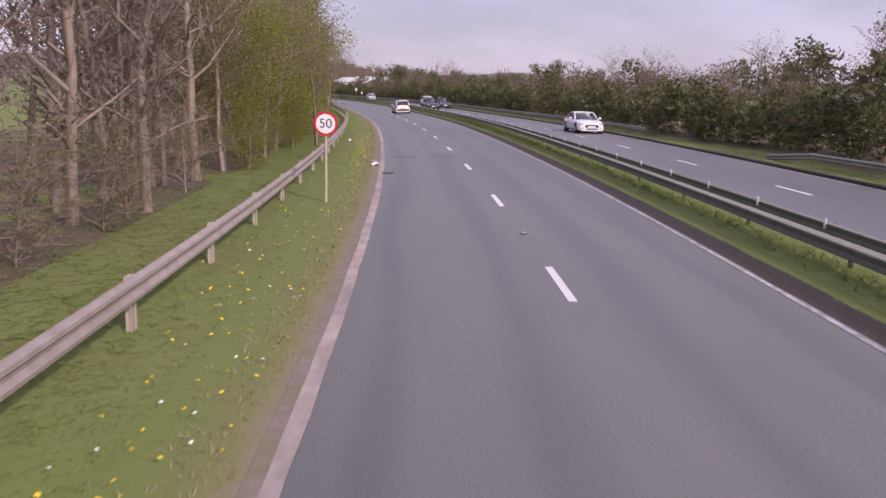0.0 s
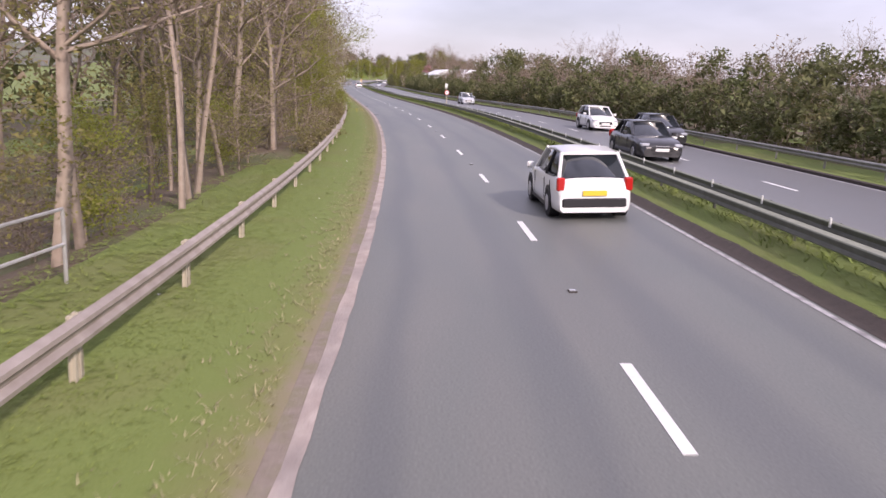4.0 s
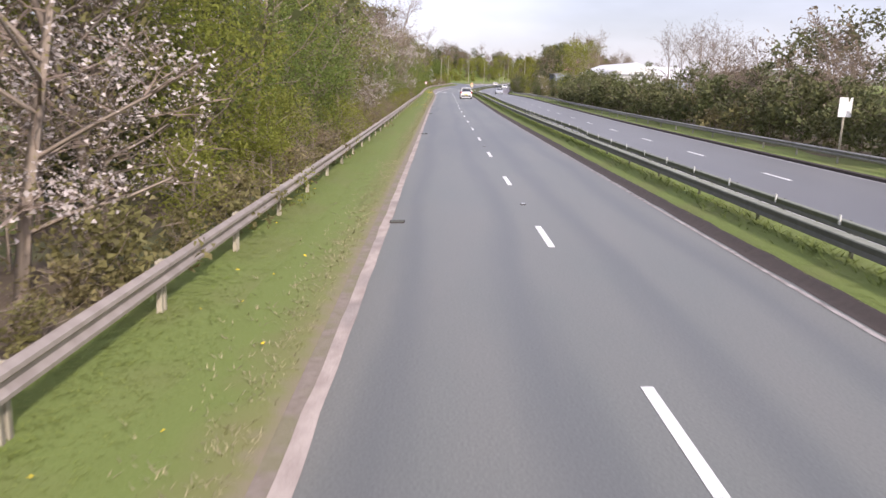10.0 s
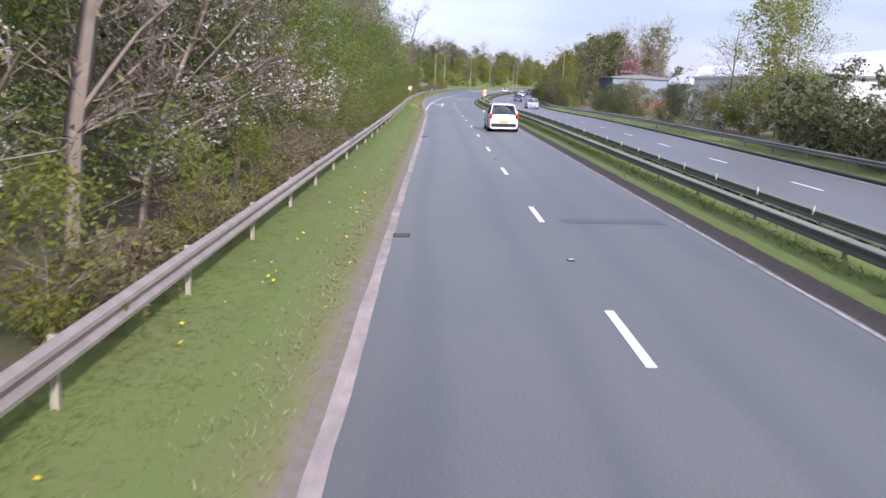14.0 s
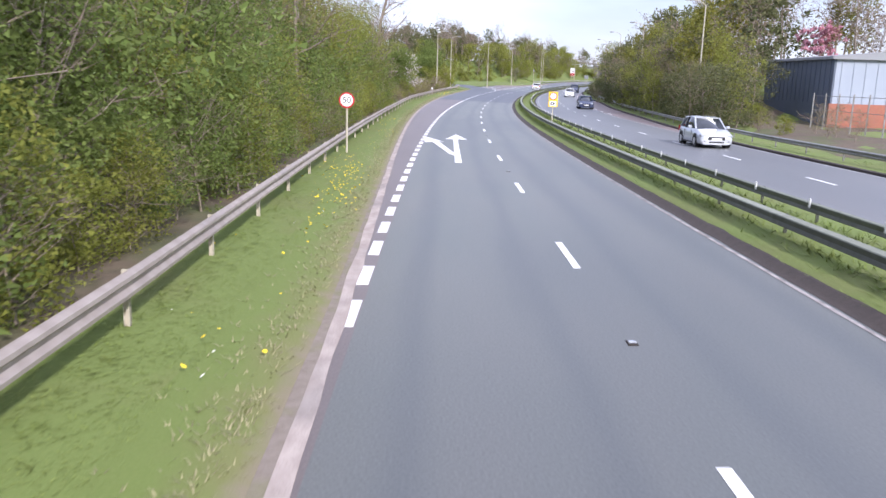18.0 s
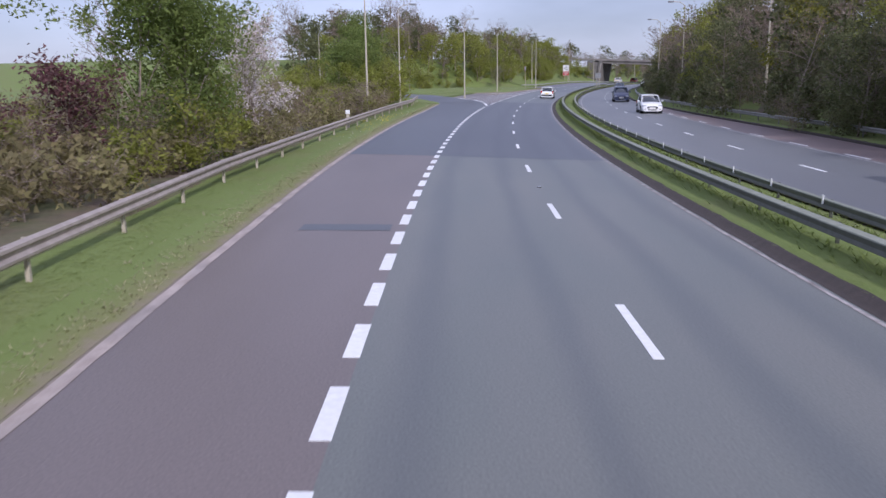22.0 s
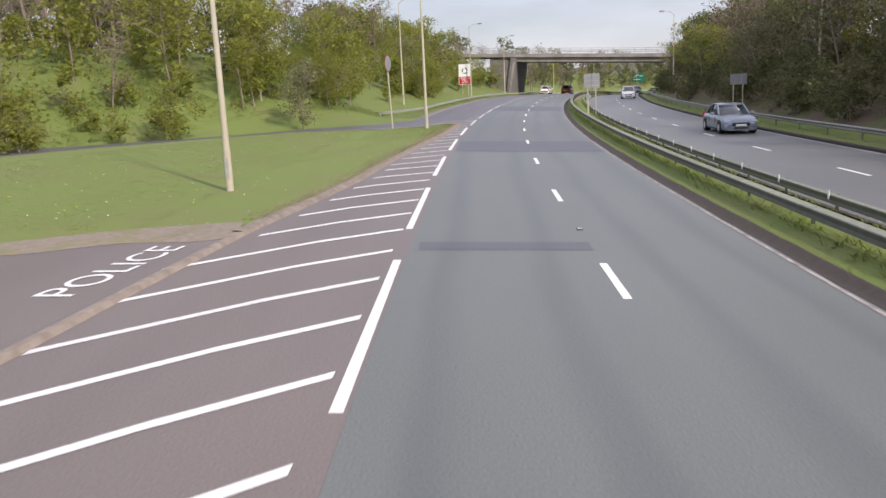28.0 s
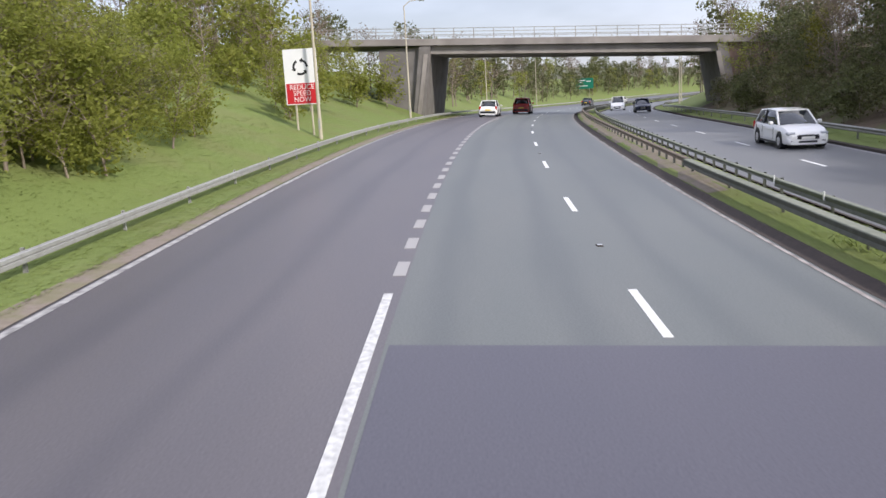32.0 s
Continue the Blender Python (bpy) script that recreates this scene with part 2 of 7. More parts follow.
TRACKS = ((-2.55, 0.45), (-0.85, 0.45), (0.85, 0.5), (2.45, 0.5))
M = {
    "road_old": asphalt("worn_grey_asphalt", (0.140, 0.149, 0.134), (0.167, 0.165, 0.146), (0.089, 0.097, 0.099), TRACKS),
    "road_new": asphalt("dark_fresh_asphalt", (0.089, 0.095, 0.104), (0.102, 0.105, 0.112), (0.064, 0.068, 0.078), TRACKS),
    "road_green": asphalt("greenish_grey_asphalt", (0.133, 0.144, 0.137), (0.152, 0.158, 0.148), (0.092, 0.101, 0.102), TRACKS),
    "road_red": asphalt("reddish_brown_asphalt", (0.158, 0.130, 0.119), (0.182, 0.149, 0.137), (0.108, 0.088, 0.085)),
    "road_slip": asphalt("mauve_grey_asphalt", (0.121, 0.112, 0.121), (0.140, 0.126, 0.130), (0.080, 0.076, 0.088), ((-7.0, 0.5), (-5.2, 0.5))),
    "road_opp": asphalt("pale_grey_asphalt", (0.141, 0.145, 0.144), (0.158, 0.156, 0.153), (0.101, 0.103, 0.107)),
    "patch": asphalt("patch_asphalt", (0.088, 0.086, 0.107), (0.098, 0.093, 0.112), (0.067, 0.067, 0.084)),
    "gutter": mat("worn_channel", (0.46, 0.39, 0.345), 0.9, (0.29, 0.235, 0.205), 4.0, 0.8, 0.4, 30, uv=True, stretch=(1, .45, 1), col3=(0.17, 0.16, 0.155), scale3=1.4, amount3=0.4),
    "kerb": mat("dirty_kerb", (0.055, 0.043, 0.035), 0.97, (0.035, 0.028, 0.024), 5.0, 0.7, 0.5, 30, rnd=0.2),
    "kerb_light": mat("concrete_kerb", (0.3, 0.25, 0.21), 0.95, (0.18, 0.145, 0.12), 4.0, 0.8, 0.5, 30, rnd=0.15),
    "soil": mat("dusty_soil", (0.25, 0.21, 0.175), 0.97, (0.19, 0.155, 0.12), 7.0, 0.8, 0.5, 25, uv=True, col3=(0.17, 0.17, 0.07), scale3=1.6, amount3=0.5),
    "grime": mat("black_gutter_silt", (0.045, 0.036, 0.032), 0.97, (0.07, 0.054, 0.046), 6.0, 0.7, 0.5, 30, uv=True),
    "paint": mat("white_road_paint", (0.78, 0.78, 0.76), 0.6, (0.62, 0.61, 0.6), 9.0, 0.6, 0.15, 60, rnd=0.05),
    "paint_faded": mat("faded_dusty_paint", (0.42, 0.385, 0.36), 0.85, (0.17, 0.15, 0.14), 3.0, 0.95, 0.15, 60, uv=True),
    "paint_worn": mat("worn_road_paint", (0.5, 0.49, 0.48), 0.7, (0.2, 0.19, 0.19), 5.0, 0.95, 0.15, 60, uv=True),
    "paint_worn2": mat("rubbed_road_paint", (0.7, 0.7, 0.68), 0.65, (0.3, 0.3, 0.3), 12.0, 0.7, 0.15, 60),
    "worn_verge": verge_mat(),
    "rubber_mark": asphalt("rubbered_asphalt", (0.078, 0.083, 0.092), (0.085, 0.09, 0.098), (0.068, 0.073, 0.083)),
    "litter": mat("leaf_litter", (0.1, 0.075, 0.05), 0.97, (0.16, 0.12, 0.08), 2.5, 0.8, 0.8, 20, col3=(0.09, 0.115, 0.035), scale3=0.35, amount3=0.7),
    "grass": mat("verge_grass", (0.135, 0.184, 0.041), 0.95, (0.175, 0.214, 0.055), 28.0, 0.6, 0.3, 40, col3=(0.165, 0.165, 0.06), scale3=0.4, amount3=0.45),
    "blade": leafy("grass_blades", (0.17, 0.228, 0.05), (0.21, 0.242, 0.068), 0.25, 0.12),
    "straw": leafy("dry_grass", (0.34, 0.3, 0.18), (0.22, 0.22, 0.1), 0.4, 0.12),
    "holly": leafy("evergreen_leaves", (0.155, 0.213, 0.055), (0.205, 0.24, 0.065), 0.4, 0.5),
    "dry_leaf": leafy("dry_bramble_leaves", (0.26, 0.21, 0.115), (0.235, 0.24, 0.08), 0.4, 0.5),
    "pale_leaf": leafy("grey_green_leaves", (0.2, 0.21, 0.11), (0.24, 0.235, 0.13)),
    "steel": mat("galvanised_steel", (0.4, 0.345, 0.305), 0.62, (0.28, 0.235, 0.2), 4.0, 0.7, 0.1, 30, metal=0.25, rnd=0.08),
    # Rail faces: shade is put into this colour; posts and grate bars share it.
    "steel_dim": mat("rail_steel_with_shade", (0.12, 0.125, 0.11), 0.6, (0.075, 0.08, 0.066), 5.0, 0.8, 0.1, 30, metal=0.15, rnd=0.1),
    # Rail tops: the sky's light is painted in as a paler steel.
    "steel_lit_top": mat("sky_lit_rail_top", (0.24, 0.25, 0.2), 0.85, (0.16, 0.175, 0.13), 5.0, 0.7, 0.1, 30, rnd=0.1),
    "steel_rust": mat("rusty_rail_steel", (0.2, 0.16, 0.12), 0.75, (0.13, 0.095, 0.07), 4.0, 0.8, 0.1, 30, metal=0.1, rnd=0.12),
    "steel_dark": mat("weathered_steel", (0.29, 0.285, 0.27), 0.5, (0.19, 0.185, 0.17), 4.0, 0.7, 0.1, 30, metal=0.3, rnd=0.1),
    "steel_post": mat("post_steel", (0.42, 0.42, 0.41), 0.6, (0.28, 0.27, 0.25), 6.0, 0.6, metal=0.3, rnd=0.08),
    "column": mat("lamp_column_steel", (0.5, 0.45, 0.355), 0.65, (0.37, 0.33, 0.25), 2.0, 0.6, metal=0.1),
    "bark": mat("bark", (0.24, 0.19, 0.15), 0.95, (0.33, 0.275, 0.22), 5.0, 0.7, 0.7, 18, rnd=0.2),
    "twig": mat("twigs", (0.22, 0.17, 0.135), 0.9, (0.15, 0.112, 0.09), 1.0, 0.7, rnd=0.2),
    "green": leafy("spring_leaves", (0.235, 0.265, 0.052), (0.29, 0.285, 0.066), 0.35, 0.55),
    "deep": leafy("dark_leaves", (0.12, 0.14, 0.055), (0.165, 0.155, 0.075), 0.4, 0.4),
    "olive": leafy("olive_leaves", (0.22, 0.205, 0.07), (0.27, 0.235, 0.1), 0.35, 0.5),
    "bud": leafy("brown_buds", (0.2, 0.155, 0.11), (0.24, 0.195, 0.13)),
    "bloom": leafy("white_blossom", (0.66, 0.6, 0.57), (0.54, 0.46, 0.43), 0.2, 0.3),
    "yellow": leafy("yellow_green_leaves", (0.21, 0.19, 0.03), (0.15, 0.165, 0.03)),
    "purple": leafy("purple_leaves", (0.11, 0.05, 0.055), (0.15, 0.07, 0.06)),
    "pink": leafy("pink_blossom", (0.6, 0.31, 0.36), (0.52, 0.25, 0.31)),
    "dandelion": mat("dandelion_yellow", (0.78, 0.56, 0.02), 0.7, (0.85, 0.68, 0.03), 9, 0.5),
    "daisy": mat("white_petals", (0.8, 0.8, 0.72), 0.7),
    "black": mat("black_plastic", (0.015, 0.015, 0.017), 0.5),
    "rubber": mat("tyre_rubber", (0.02, 0.02, 0.021), 0.85),
    "rim": mat("alloy", (0.55, 0.55, 0.56), 0.35, metal=0.8),
    "glass": mat("tinted_glass", (0.02, 0.025, 0.03), 0.06, coat=0.6),
    "lens_red": mat("red_lamp_lens", (0.45, 0.015, 0.012), 0.2, coat=0.5),
    "lens": mat("clear_lamp_lens", (0.4, 0.42, 0.45), 0.12, coat=0.8),
    "plate_y": mat("yellow_plate", (0.72, 0.52, 0.04), 0.5),
    "plate_w": mat("white_plate", (0.75, 0.75, 0.72), 0.5),
    "sign_white": mat("sign_white", (0.82, 0.82, 0.82), 0.45, (0.74, 0.74, 0.73), 2.0, 0.5),
    "sign_red": mat("sign_red", (0.55, 0.02, 0.03), 0.45, (0.48, 0.02, 0.03), 3, 0.4),
    "sign_black": mat("sign_black", (0.02, 0.02, 0.022), 0.5),
    "sign_yellow": mat("sign_yellow", (0.85, 0.5, 0.02), 0.45, (0.78, 0.46, 0.02), 3, 0.4),
    "sign_green": mat("sign_green", (0.01, 0.2, 0.13), 0.45),
    "sign_grey": mat("sign_back_grey", (0.3, 0.31, 0.32), 0.6, (0.24, 0.25, 0.26), 2, 0.6, metal=0.3),
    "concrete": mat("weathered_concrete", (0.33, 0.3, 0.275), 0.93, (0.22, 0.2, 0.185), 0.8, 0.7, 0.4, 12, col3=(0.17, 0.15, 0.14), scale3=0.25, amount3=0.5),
    # Darker mottled concrete for deck slab, piers and left wing wall.
    "concrete_dark": mat("mottled_dark_concrete", (0.2, 0.185, 0.175), 0.95, (0.12, 0.11, 0.1), 0.9, 0.7, 0.4, 12),
    "brickwork": mat("red_brick", (0.36, 0.14, 0.09), 0.9, (0.27, 0.11, 0.08), 4, 0.6, 0.3, 20),
    "brick_old": mat("sooty_brick", (0.21, 0.14, 0.115), 0.92, (0.14, 0.1, 0.09), 3.0, 0.7, 0.4, 18),
    "road_pink": asphalt("pinkish_asphalt", (0.2, 0.145, 0.135), (0.22, 0.165, 0.15), (0.15, 0.115, 0.11)),
    "cladding": mat("grey_blue_cladding", (0.32, 0.36, 0.42), 0.5, (0.27, 0.31, 0.37), 0.6, 0.6),
    "cladding_dark": mat("slate_blue_cladding", (0.09, 0.11, 0.15), 0.55, (0.07, 0.09, 0.12), 0.6, 0.6),
    "roof_white": mat("white_sheet_roof", (0.74, 0.75, 0.76), 0.6, (0.64, 0.65, 0.66), 0.5, 0.6),
    "roof_grey": mat("grey_sheet_roof", (0.26, 0.27, 0.28), 0.7, (0.2, 0.2, 0.21), 0.6, 0.6),
    "far": mat("distant_woods", (0.105, 0.115, 0.075), 0.97, (0.16, 0.135, 0.115), 0.06, 0.9, 1.0, 0.25, col3=(0.12, 0.14, 0.06), scale3=0.03, amount3=0.8),
}
PAINTS = {}


def car_paint(name, col, metal=0.0):
    if name not in PAINTS:
        PAINTS[name] = mat(name + "_car_paint", col, 0.3, coat=0.7, metal=metal)
    return PAINTS[name]


# ---- alignment of the road: s metres along the lane line, u metres to its right ----
DS = 0.5
SG = np.arange(-130.0, 1010.0, DS)
CURVE_S = np.arange(-10.0, 821.0, 30.0)
CURVE = [2.4116, 1.8460, 1.2734, 1.9070, 1.8668, 1.0588, 0.5404, -0.0938, 0.0493, -0.0233, -0.2676, 0.2327, -0.0679, -0.7379, -1.0962, -1.5228, -1.5968, -1.8562, -1.7900, -1.1417, -1.8016, -1.8040, -1.8126, -1.9413, -2.0604, -2.1738, -2.2850, -2.3957]        # turns to the left, in 1/1000 per metre
RISE_S = np.arange(-20.0, 821.0, 40.0)
RISE = [0.744, 0.728, 0.589, 0.238, 0.227, -0.112, -0.393, -0.537, -0.530, -0.454, -0.696, -0.878, -0.740, -0.305, 0.121, 0.571, 1.159, 1.768, 1.544, 0.764, 0.187, -0.195]
BANK_S = np.arange(-10.0, 811.0, 20.0)
BANK = [1.895, 1.973, 2.128, 2.283, 2.436, 2.578, 2.687, 2.679, 2.672, 2.608, 2.436, 2.264, 2.129, 1.996, 1.863, 1.724, 1.582, 1.321, 0.919, 0.445, 0.008, -0.371, -0.689, -1.010, -1.301, -1.556, -1.790, -2.006, -2.110, -2.281, -2.398, -2.516, -2.637, -2.756, -2.774, -2.777, -2.780, -2.782, -2.785, -2.788, -2.790, -2.793]      # degrees, falling to the left
_h = np.cumsum(np.interp(SG, CURVE_S, CURVE) * 1e-3) * DS
_h -= np.interp(0, SG, _h)
_x = np.cumsum(-np.sin(_h)) * DS
_y = np.cumsum(np.cos(_h)) * DS
_x -= np.interp(0, SG, _x)
_y -= np.interp(0, SG, _y)
_z = np.convolve(np.pad(np.interp(SG, RISE_S, RISE), 30, mode="edge"), np.ones(61) / 61, "valid")
_b = np.tan(np.radians(np.interp(SG, BANK_S, BANK)))


def heading(s):
    return float(np.interp(s, SG, _h))


def xyz(s, u, dz=0.0):
    """Points in the world for arrays of s and u; dz is above the carriageway's plane."""
    s, u = np.broadcast_arrays(np.asarray(s, float), np.asarray(u, float))
    h = np.interp(s, SG, _h)
    return np.stack([np.interp(s, SG, _x) + u * np.cos(h), np.interp(s, SG, _y) + u * np.sin(h), np.interp(s, SG, _z) + dz + np.interp(s, SG, _b) * np.clip(u, -5, 5) - np.interp(s, (570, 640), (0, 0.2)) * np.clip(u - 5.0, 0, 1)], -1)


def at(s, u, dz=0.0, turn=0.0, tilt=True):
    """The pose of a thing that stands at (s, u) and faces along the road; turn: degrees to its left."""
    p = xyz(s, u, dz)
    return pose(*p, 0, 0, math.degrees(heading(s)) + turn)


def lerp(s, table):
    a = np.array(table, float)
    return np.interp(s, a[:, 0], a[:, 1])


def smooth(a, b, x):
    t = np.clip((np.asarray(x, float) - a) / (b - a), 0, 1)
    return t * t * (3 - 2 * t)


# left edge of the paved surface, and the opposite carriageway's lane line
EDGE = ((-200, -3.38), (345, -3.38), (361, -3.62), (376, -4.0), (396, -4.7), (417, -5.55), (433, -6.12), (456, -6.98), (470, -7.35), (496, -7.9), (505, -8.35), (512.5, -8.85),
        (514, -8.9), (522, -10.4), (530, -12.3), (536, -12.05), (557.2, -11.5), (558, -8.6), (597, -8.6), (605, -8.35), (640, -8.25), (1100, -8.25))
OPP = ((-200, 9.0), (50, 9.0), (140, 8.75), (205, 9.0), (260, 9.2), (320, 9.8), (360, 10.4), (400, 10.3), (440, 9.7), (512, 9.25), (570, 9.25), (645, 9.2), (1100, 9.2))
OPP_W = ((-200, 3.1), (395, 3.1), (430, 5.2), (470, 6.0), (505, 4.4), (530, 3.1), (1100, 3.1))   # lane line to the far edge


def edge(s):
    return lerp(s, EDGE)


def opp(s):
    return lerp(s, OPP)


def left_rise(s, d):
    """Ground above the carriageway, d metres out from its left edge."""
    s, d = np.asarray(s, float), np.asarray(d, float)
    z = 0.06 * smooth(0, 0.4, d) + 0.08 * smooth(0.5, 3, d)
    dip = smooth(45, 60, s) * (1 - smooth(92, 115, s))
    z = z - (0.25 + 1.3 * dip) * smooth(3.5, 9, d) * (1 - smooth(430, 470, s))
    field = smooth(430, 470, s) * (1 - smooth(505, 530, s))
    z = z + field * 1.2 * smooth(3, 14, d)
    amp = smooth(500, 560, s)
    start = lerp(s, ((520, 44), (560, 36), (575, 26), (586, 15), (595, 6.5), (604, 3.0), (640, 2.4), (1100, 2.4)))
    return z + amp * np.clip((d - start) * 0.36, 0, 6.2)


def right_rise(s, d):
    s, d = np.asarray(s, float), np.asarray(d, float)
    z = 0.05 * smooth(0, 0.4, d) + 0.2 * smooth(1.5, 6, d)
    amp = smooth(412, 446, s)
    return z + amp * np.clip((d - 2.6) * 0.36, 0, 5.0)


def median_rise(s, u):
    """The low turf mound between the carriageways."""
    return 0.085 + 0.12 * smooth(3.5, 4.3, u) * (1 - smooth(-4.6, -3.7, u - opp(s)))


def ground(s, u):
    """World points on the ground at (s, u)."""
    s, u = np.broadcast_arrays(np.asarray(s, float), np.asarray(u, float))
    e, r = edge(s), opp(s) + lerp(s, OPP_W) + 0.1
    z = np.where(u < e, left_rise(s, e - u), np.where(u > r, right_rise(s, u - r), np.where((u > 3.5) & (u < opp(s) - 3.5), median_rise(s, u), 0.0)))
    return xyz(s, u, z)


def stand(s, u, turn=0.0, sink=0.0):
    p = ground(s, u)
    return pose(p[0], p[1], p[2] - sink, 0, 0, math.degrees(heading(s)) + turn)


# ---- mesh helpers ----
def mesh_of(name, verts, faces, material, smooth_shade=False, uvs=None):
    me = bpy.data.meshes.new(name)
    me.from_pydata([tuple(v) for v in verts], [], [tuple(f) for f in faces])
    me.materials.append(material)
    if uvs is not None:
        lay = me.uv_layers.new(name="UVMap")
        li = np.empty(len(me.loops), int)
        me.loops.foreach_get("vertex_index", li)
        lay.data.foreach_set("uv", np.asarray(uvs, np.float32)[li].ravel())
    if smooth_shade:
        me.polygons.foreach_set("use_smooth", np.ones(len(me.polygons), bool))
    me.update()
    return me


def part(name, bm, material, parent, label=""):
    """Links a bmesh, or a mesh, as one object under a thing or a part."""
    if isinstance(bm, bpy.types.Mesh):
        me = bm
    else:
        me = bpy.data.meshes.new(name)
        bm.to_mesh(me)
        bm.free()
        if material:
            me.materials.append(material)
    ob = new(name, me)
    ob.parent = parent
    return tagged(ob, label)


def thing(name, label, category, m=None, group="", kind="", data=None):
    ob = new(name, data)
    if m is not None:
        ob.matrix_basis = m
    return tagged(ob, label, category, group, kind)


def box(bm, x0, x1, y0, y1, z0, z1, bevel=0.0):
    r = bmesh.ops.create_cube(bm, size=1.0, matrix=Matrix.LocRotScale(((x0 + x1) / 2, (y0 + y1) / 2, (z0 + z1) / 2), None, (x1 - x0, y1 - y0, z1 - z0)))
    if bevel:
        bmesh.ops.bevel(bm, geom=list({e for v in r["verts"] for e in v.link_edges}), offset=bevel, segments=1, affect="EDGES")
    return r["verts"]


def rod(bm, a, b, r0, r1=None, n=8):
    a, b = Vector(a), Vector(b)
    m = Matrix.Translation((a + b) / 2) @ (b - a).to_track_quat("Z", "Y").to_matrix().to_4x4()
    return bmesh.ops.create_cone(bm, cap_ends=True, segments=n, radius1=r0, radius2=r0 if r1 is None else r1, depth=(b - a).length, matrix=m)["verts"]


def boxed(*dims, bevel=0.0):
    bm = bmesh.new()
    box(bm, *dims, bevel=bevel)
    return bm


def rodded(*args, n=8):
    bm = bmesh.new()
    rod(bm, *args, n=n)
    return bm


def ribbon(name, s0, s1, step, cols, material, smooth_shade=True, on_ground=False):
    """A strip along the road. cols(s) gives rows of (u, dz), as many at every s."""
    ss = np.linspace(s0, s1, max(2, int(round((s1 - s0) / step)) + 1))
    rows = [cols(s) for s in ss]
    k = len(rows[0])
    us = np.array([[c[0] for c in r] for r in rows])
    zs = np.array([[c[1] for c in r] for r in rows])
    S = np.repeat(ss[:, None], k, 1)
    P = (ground(S, us) + np.stack([0 * zs, 0 * zs, zs], -1)) if on_ground else xyz(S, us, zs)
    faces = [(i * k + j, i * k + j + 1, (i + 1) * k + j + 1, (i + 1) * k + j) for i in range(len(ss) - 1) for j in range(k - 1)]
    return mesh_of(name, P.reshape(-1, 3), faces, material, smooth_shade, np.stack([us, S], -1).reshape(-1, 2))


def quad_on(s0, s1, u0, u1, material, name="marking", dz=0.006, n=1):
    return ribbon(name, s0, s1, (s1 - s0) / n, lambda s: [(u0, dz), (u1, dz)], material, False)


def text_mesh(name, body, size, material, depth=0.0):
    c = bpy.data.curves.new(name, "FONT")
    c.body, c.size, c.align_x, c.align_y, c.extrude = body, size, "CENTER", "CENTER", depth
    o = bpy.data.objects.new(name, c)
    scene.collection.objects.link(o)
    me = bpy.data.meshes.new_from_object(o.evaluated_get(bpy.context.evaluated_depsgraph_get()))
    bpy.data.objects.remove(o)
    me.materials.clear()
    me.materials.append(material)
    return me

# ---- ground ----
def build_ground():
    ss = np.concatenate([np.arange(-120, 720, 4.0), np.arange(720, 1000, 10.0)])
    left = [0.0, 0.25, 0.5, 0.9, 1.4, 2.0, 2.6, 3.2, 4, 5, 6, 7.5, 9, 11, 13, 15, 17, 19, 21, 24, 27, 30, 34, 38, 44, 52, 62, 80, 110, 150]
    mid = [3.35, 3.52, 3.8, 4.1, 4.35, 4.8]
    right = [0.0, 0.3, 0.7, 1.2, 2, 3, 4, 5.5, 7, 9, 11, 13, 15, 17, 20, 24, 30, 40, 60, 90, 130]
    rows = []
    for s in ss:
        e, o, w = edge(s), opp(s), lerp(s, OPP_W)
        row = [(e - d, left_rise(s, d) - 0.01) for d in reversed(left)]
        row += [(e + 0.12, -0.08), (3.2, -0.08)] + [(u, float(median_rise(s, u)) if u > 3.5 else -0.06) for u in mid] + [(o - 4.2, float(median_rise(s, o - 4.2))), (o - 3.6, 0.05), (o - 3.35, -0.08), (o + w, -0.08)]
        row += [(o + w + 0.1 + d, right_rise(s, d) - 0.01) for d in right]
        rows.append([(e - 175, -7.0)] + row + [(o + w + 165, -7.0)])
    k = len(rows[0])
    us = np.array([[c[0] for c in r] for r in rows]); zs = np.array([[c[1] for c in r] for r in rows])
    S = np.repeat(ss[:, None], k, 1)
    P = xyz(S, us, zs)
    rng = np.random.RandomState(3)
    P[..., 2] += np.where((us < edge(S) - 6) | (us > 18), rng.uniform(-0.12, 0.12, P.shape[:2]), 0)
    verts = P.reshape(-1, 3).tolist()
    faces = [(i * k + j, i * k + j + 1, (i + 1) * k + j + 1, (i + 1) * k + j) for i in range(len(ss) - 1) for j in range(k - 1)]
    n = len(verts)
    # the far sheet, out to the horizon
    far = [(-3000, -2600, -3.2), (3000, -2600, -3.2), (3000, 4200, -3.2), (-3000, 4200, -3.2)]
    verts += far
    faces.append((n, n + 1, n + 2, n + 3))
    thing("ground", "rough green spring grass on banks and fields beside the road", "ground", kind="structure", data=mesh_of("ground", verts, faces, M["grass"], True))


build_ground()


# ---- carriageways ----
def flat(cols):
    return lambda s: [(u, 0.0) for u in (cols(s) if callable(cols) else cols)]


FULL = (-3.38, -2.0, -0.2, 1.6, 3.42)
LANES = (-3.25, -2.0, -0.2, 1.6, 3.42)
road = thing("road", "worn grey asphalt carriageway with two lanes and white markings", "road", kind="structure", data=ribbon("road", -120, 345, 3, flat(FULL), M["road_old"]))
part("road_surface", ribbon("road_surface", 345, 460.4, 2, flat(LANES), M["road_old"]), None, road)
part("road_surface", ribbon("road_surface", 460.4, 519.8, 2, flat(LANES), M["road_new"]), None, road, "darker, newer asphalt")
part("road_surface", ribbon("road_surface", 519.8, 1000, 3, flat(LANES), M["road_green"]), None, road, "greenish grey asphalt")
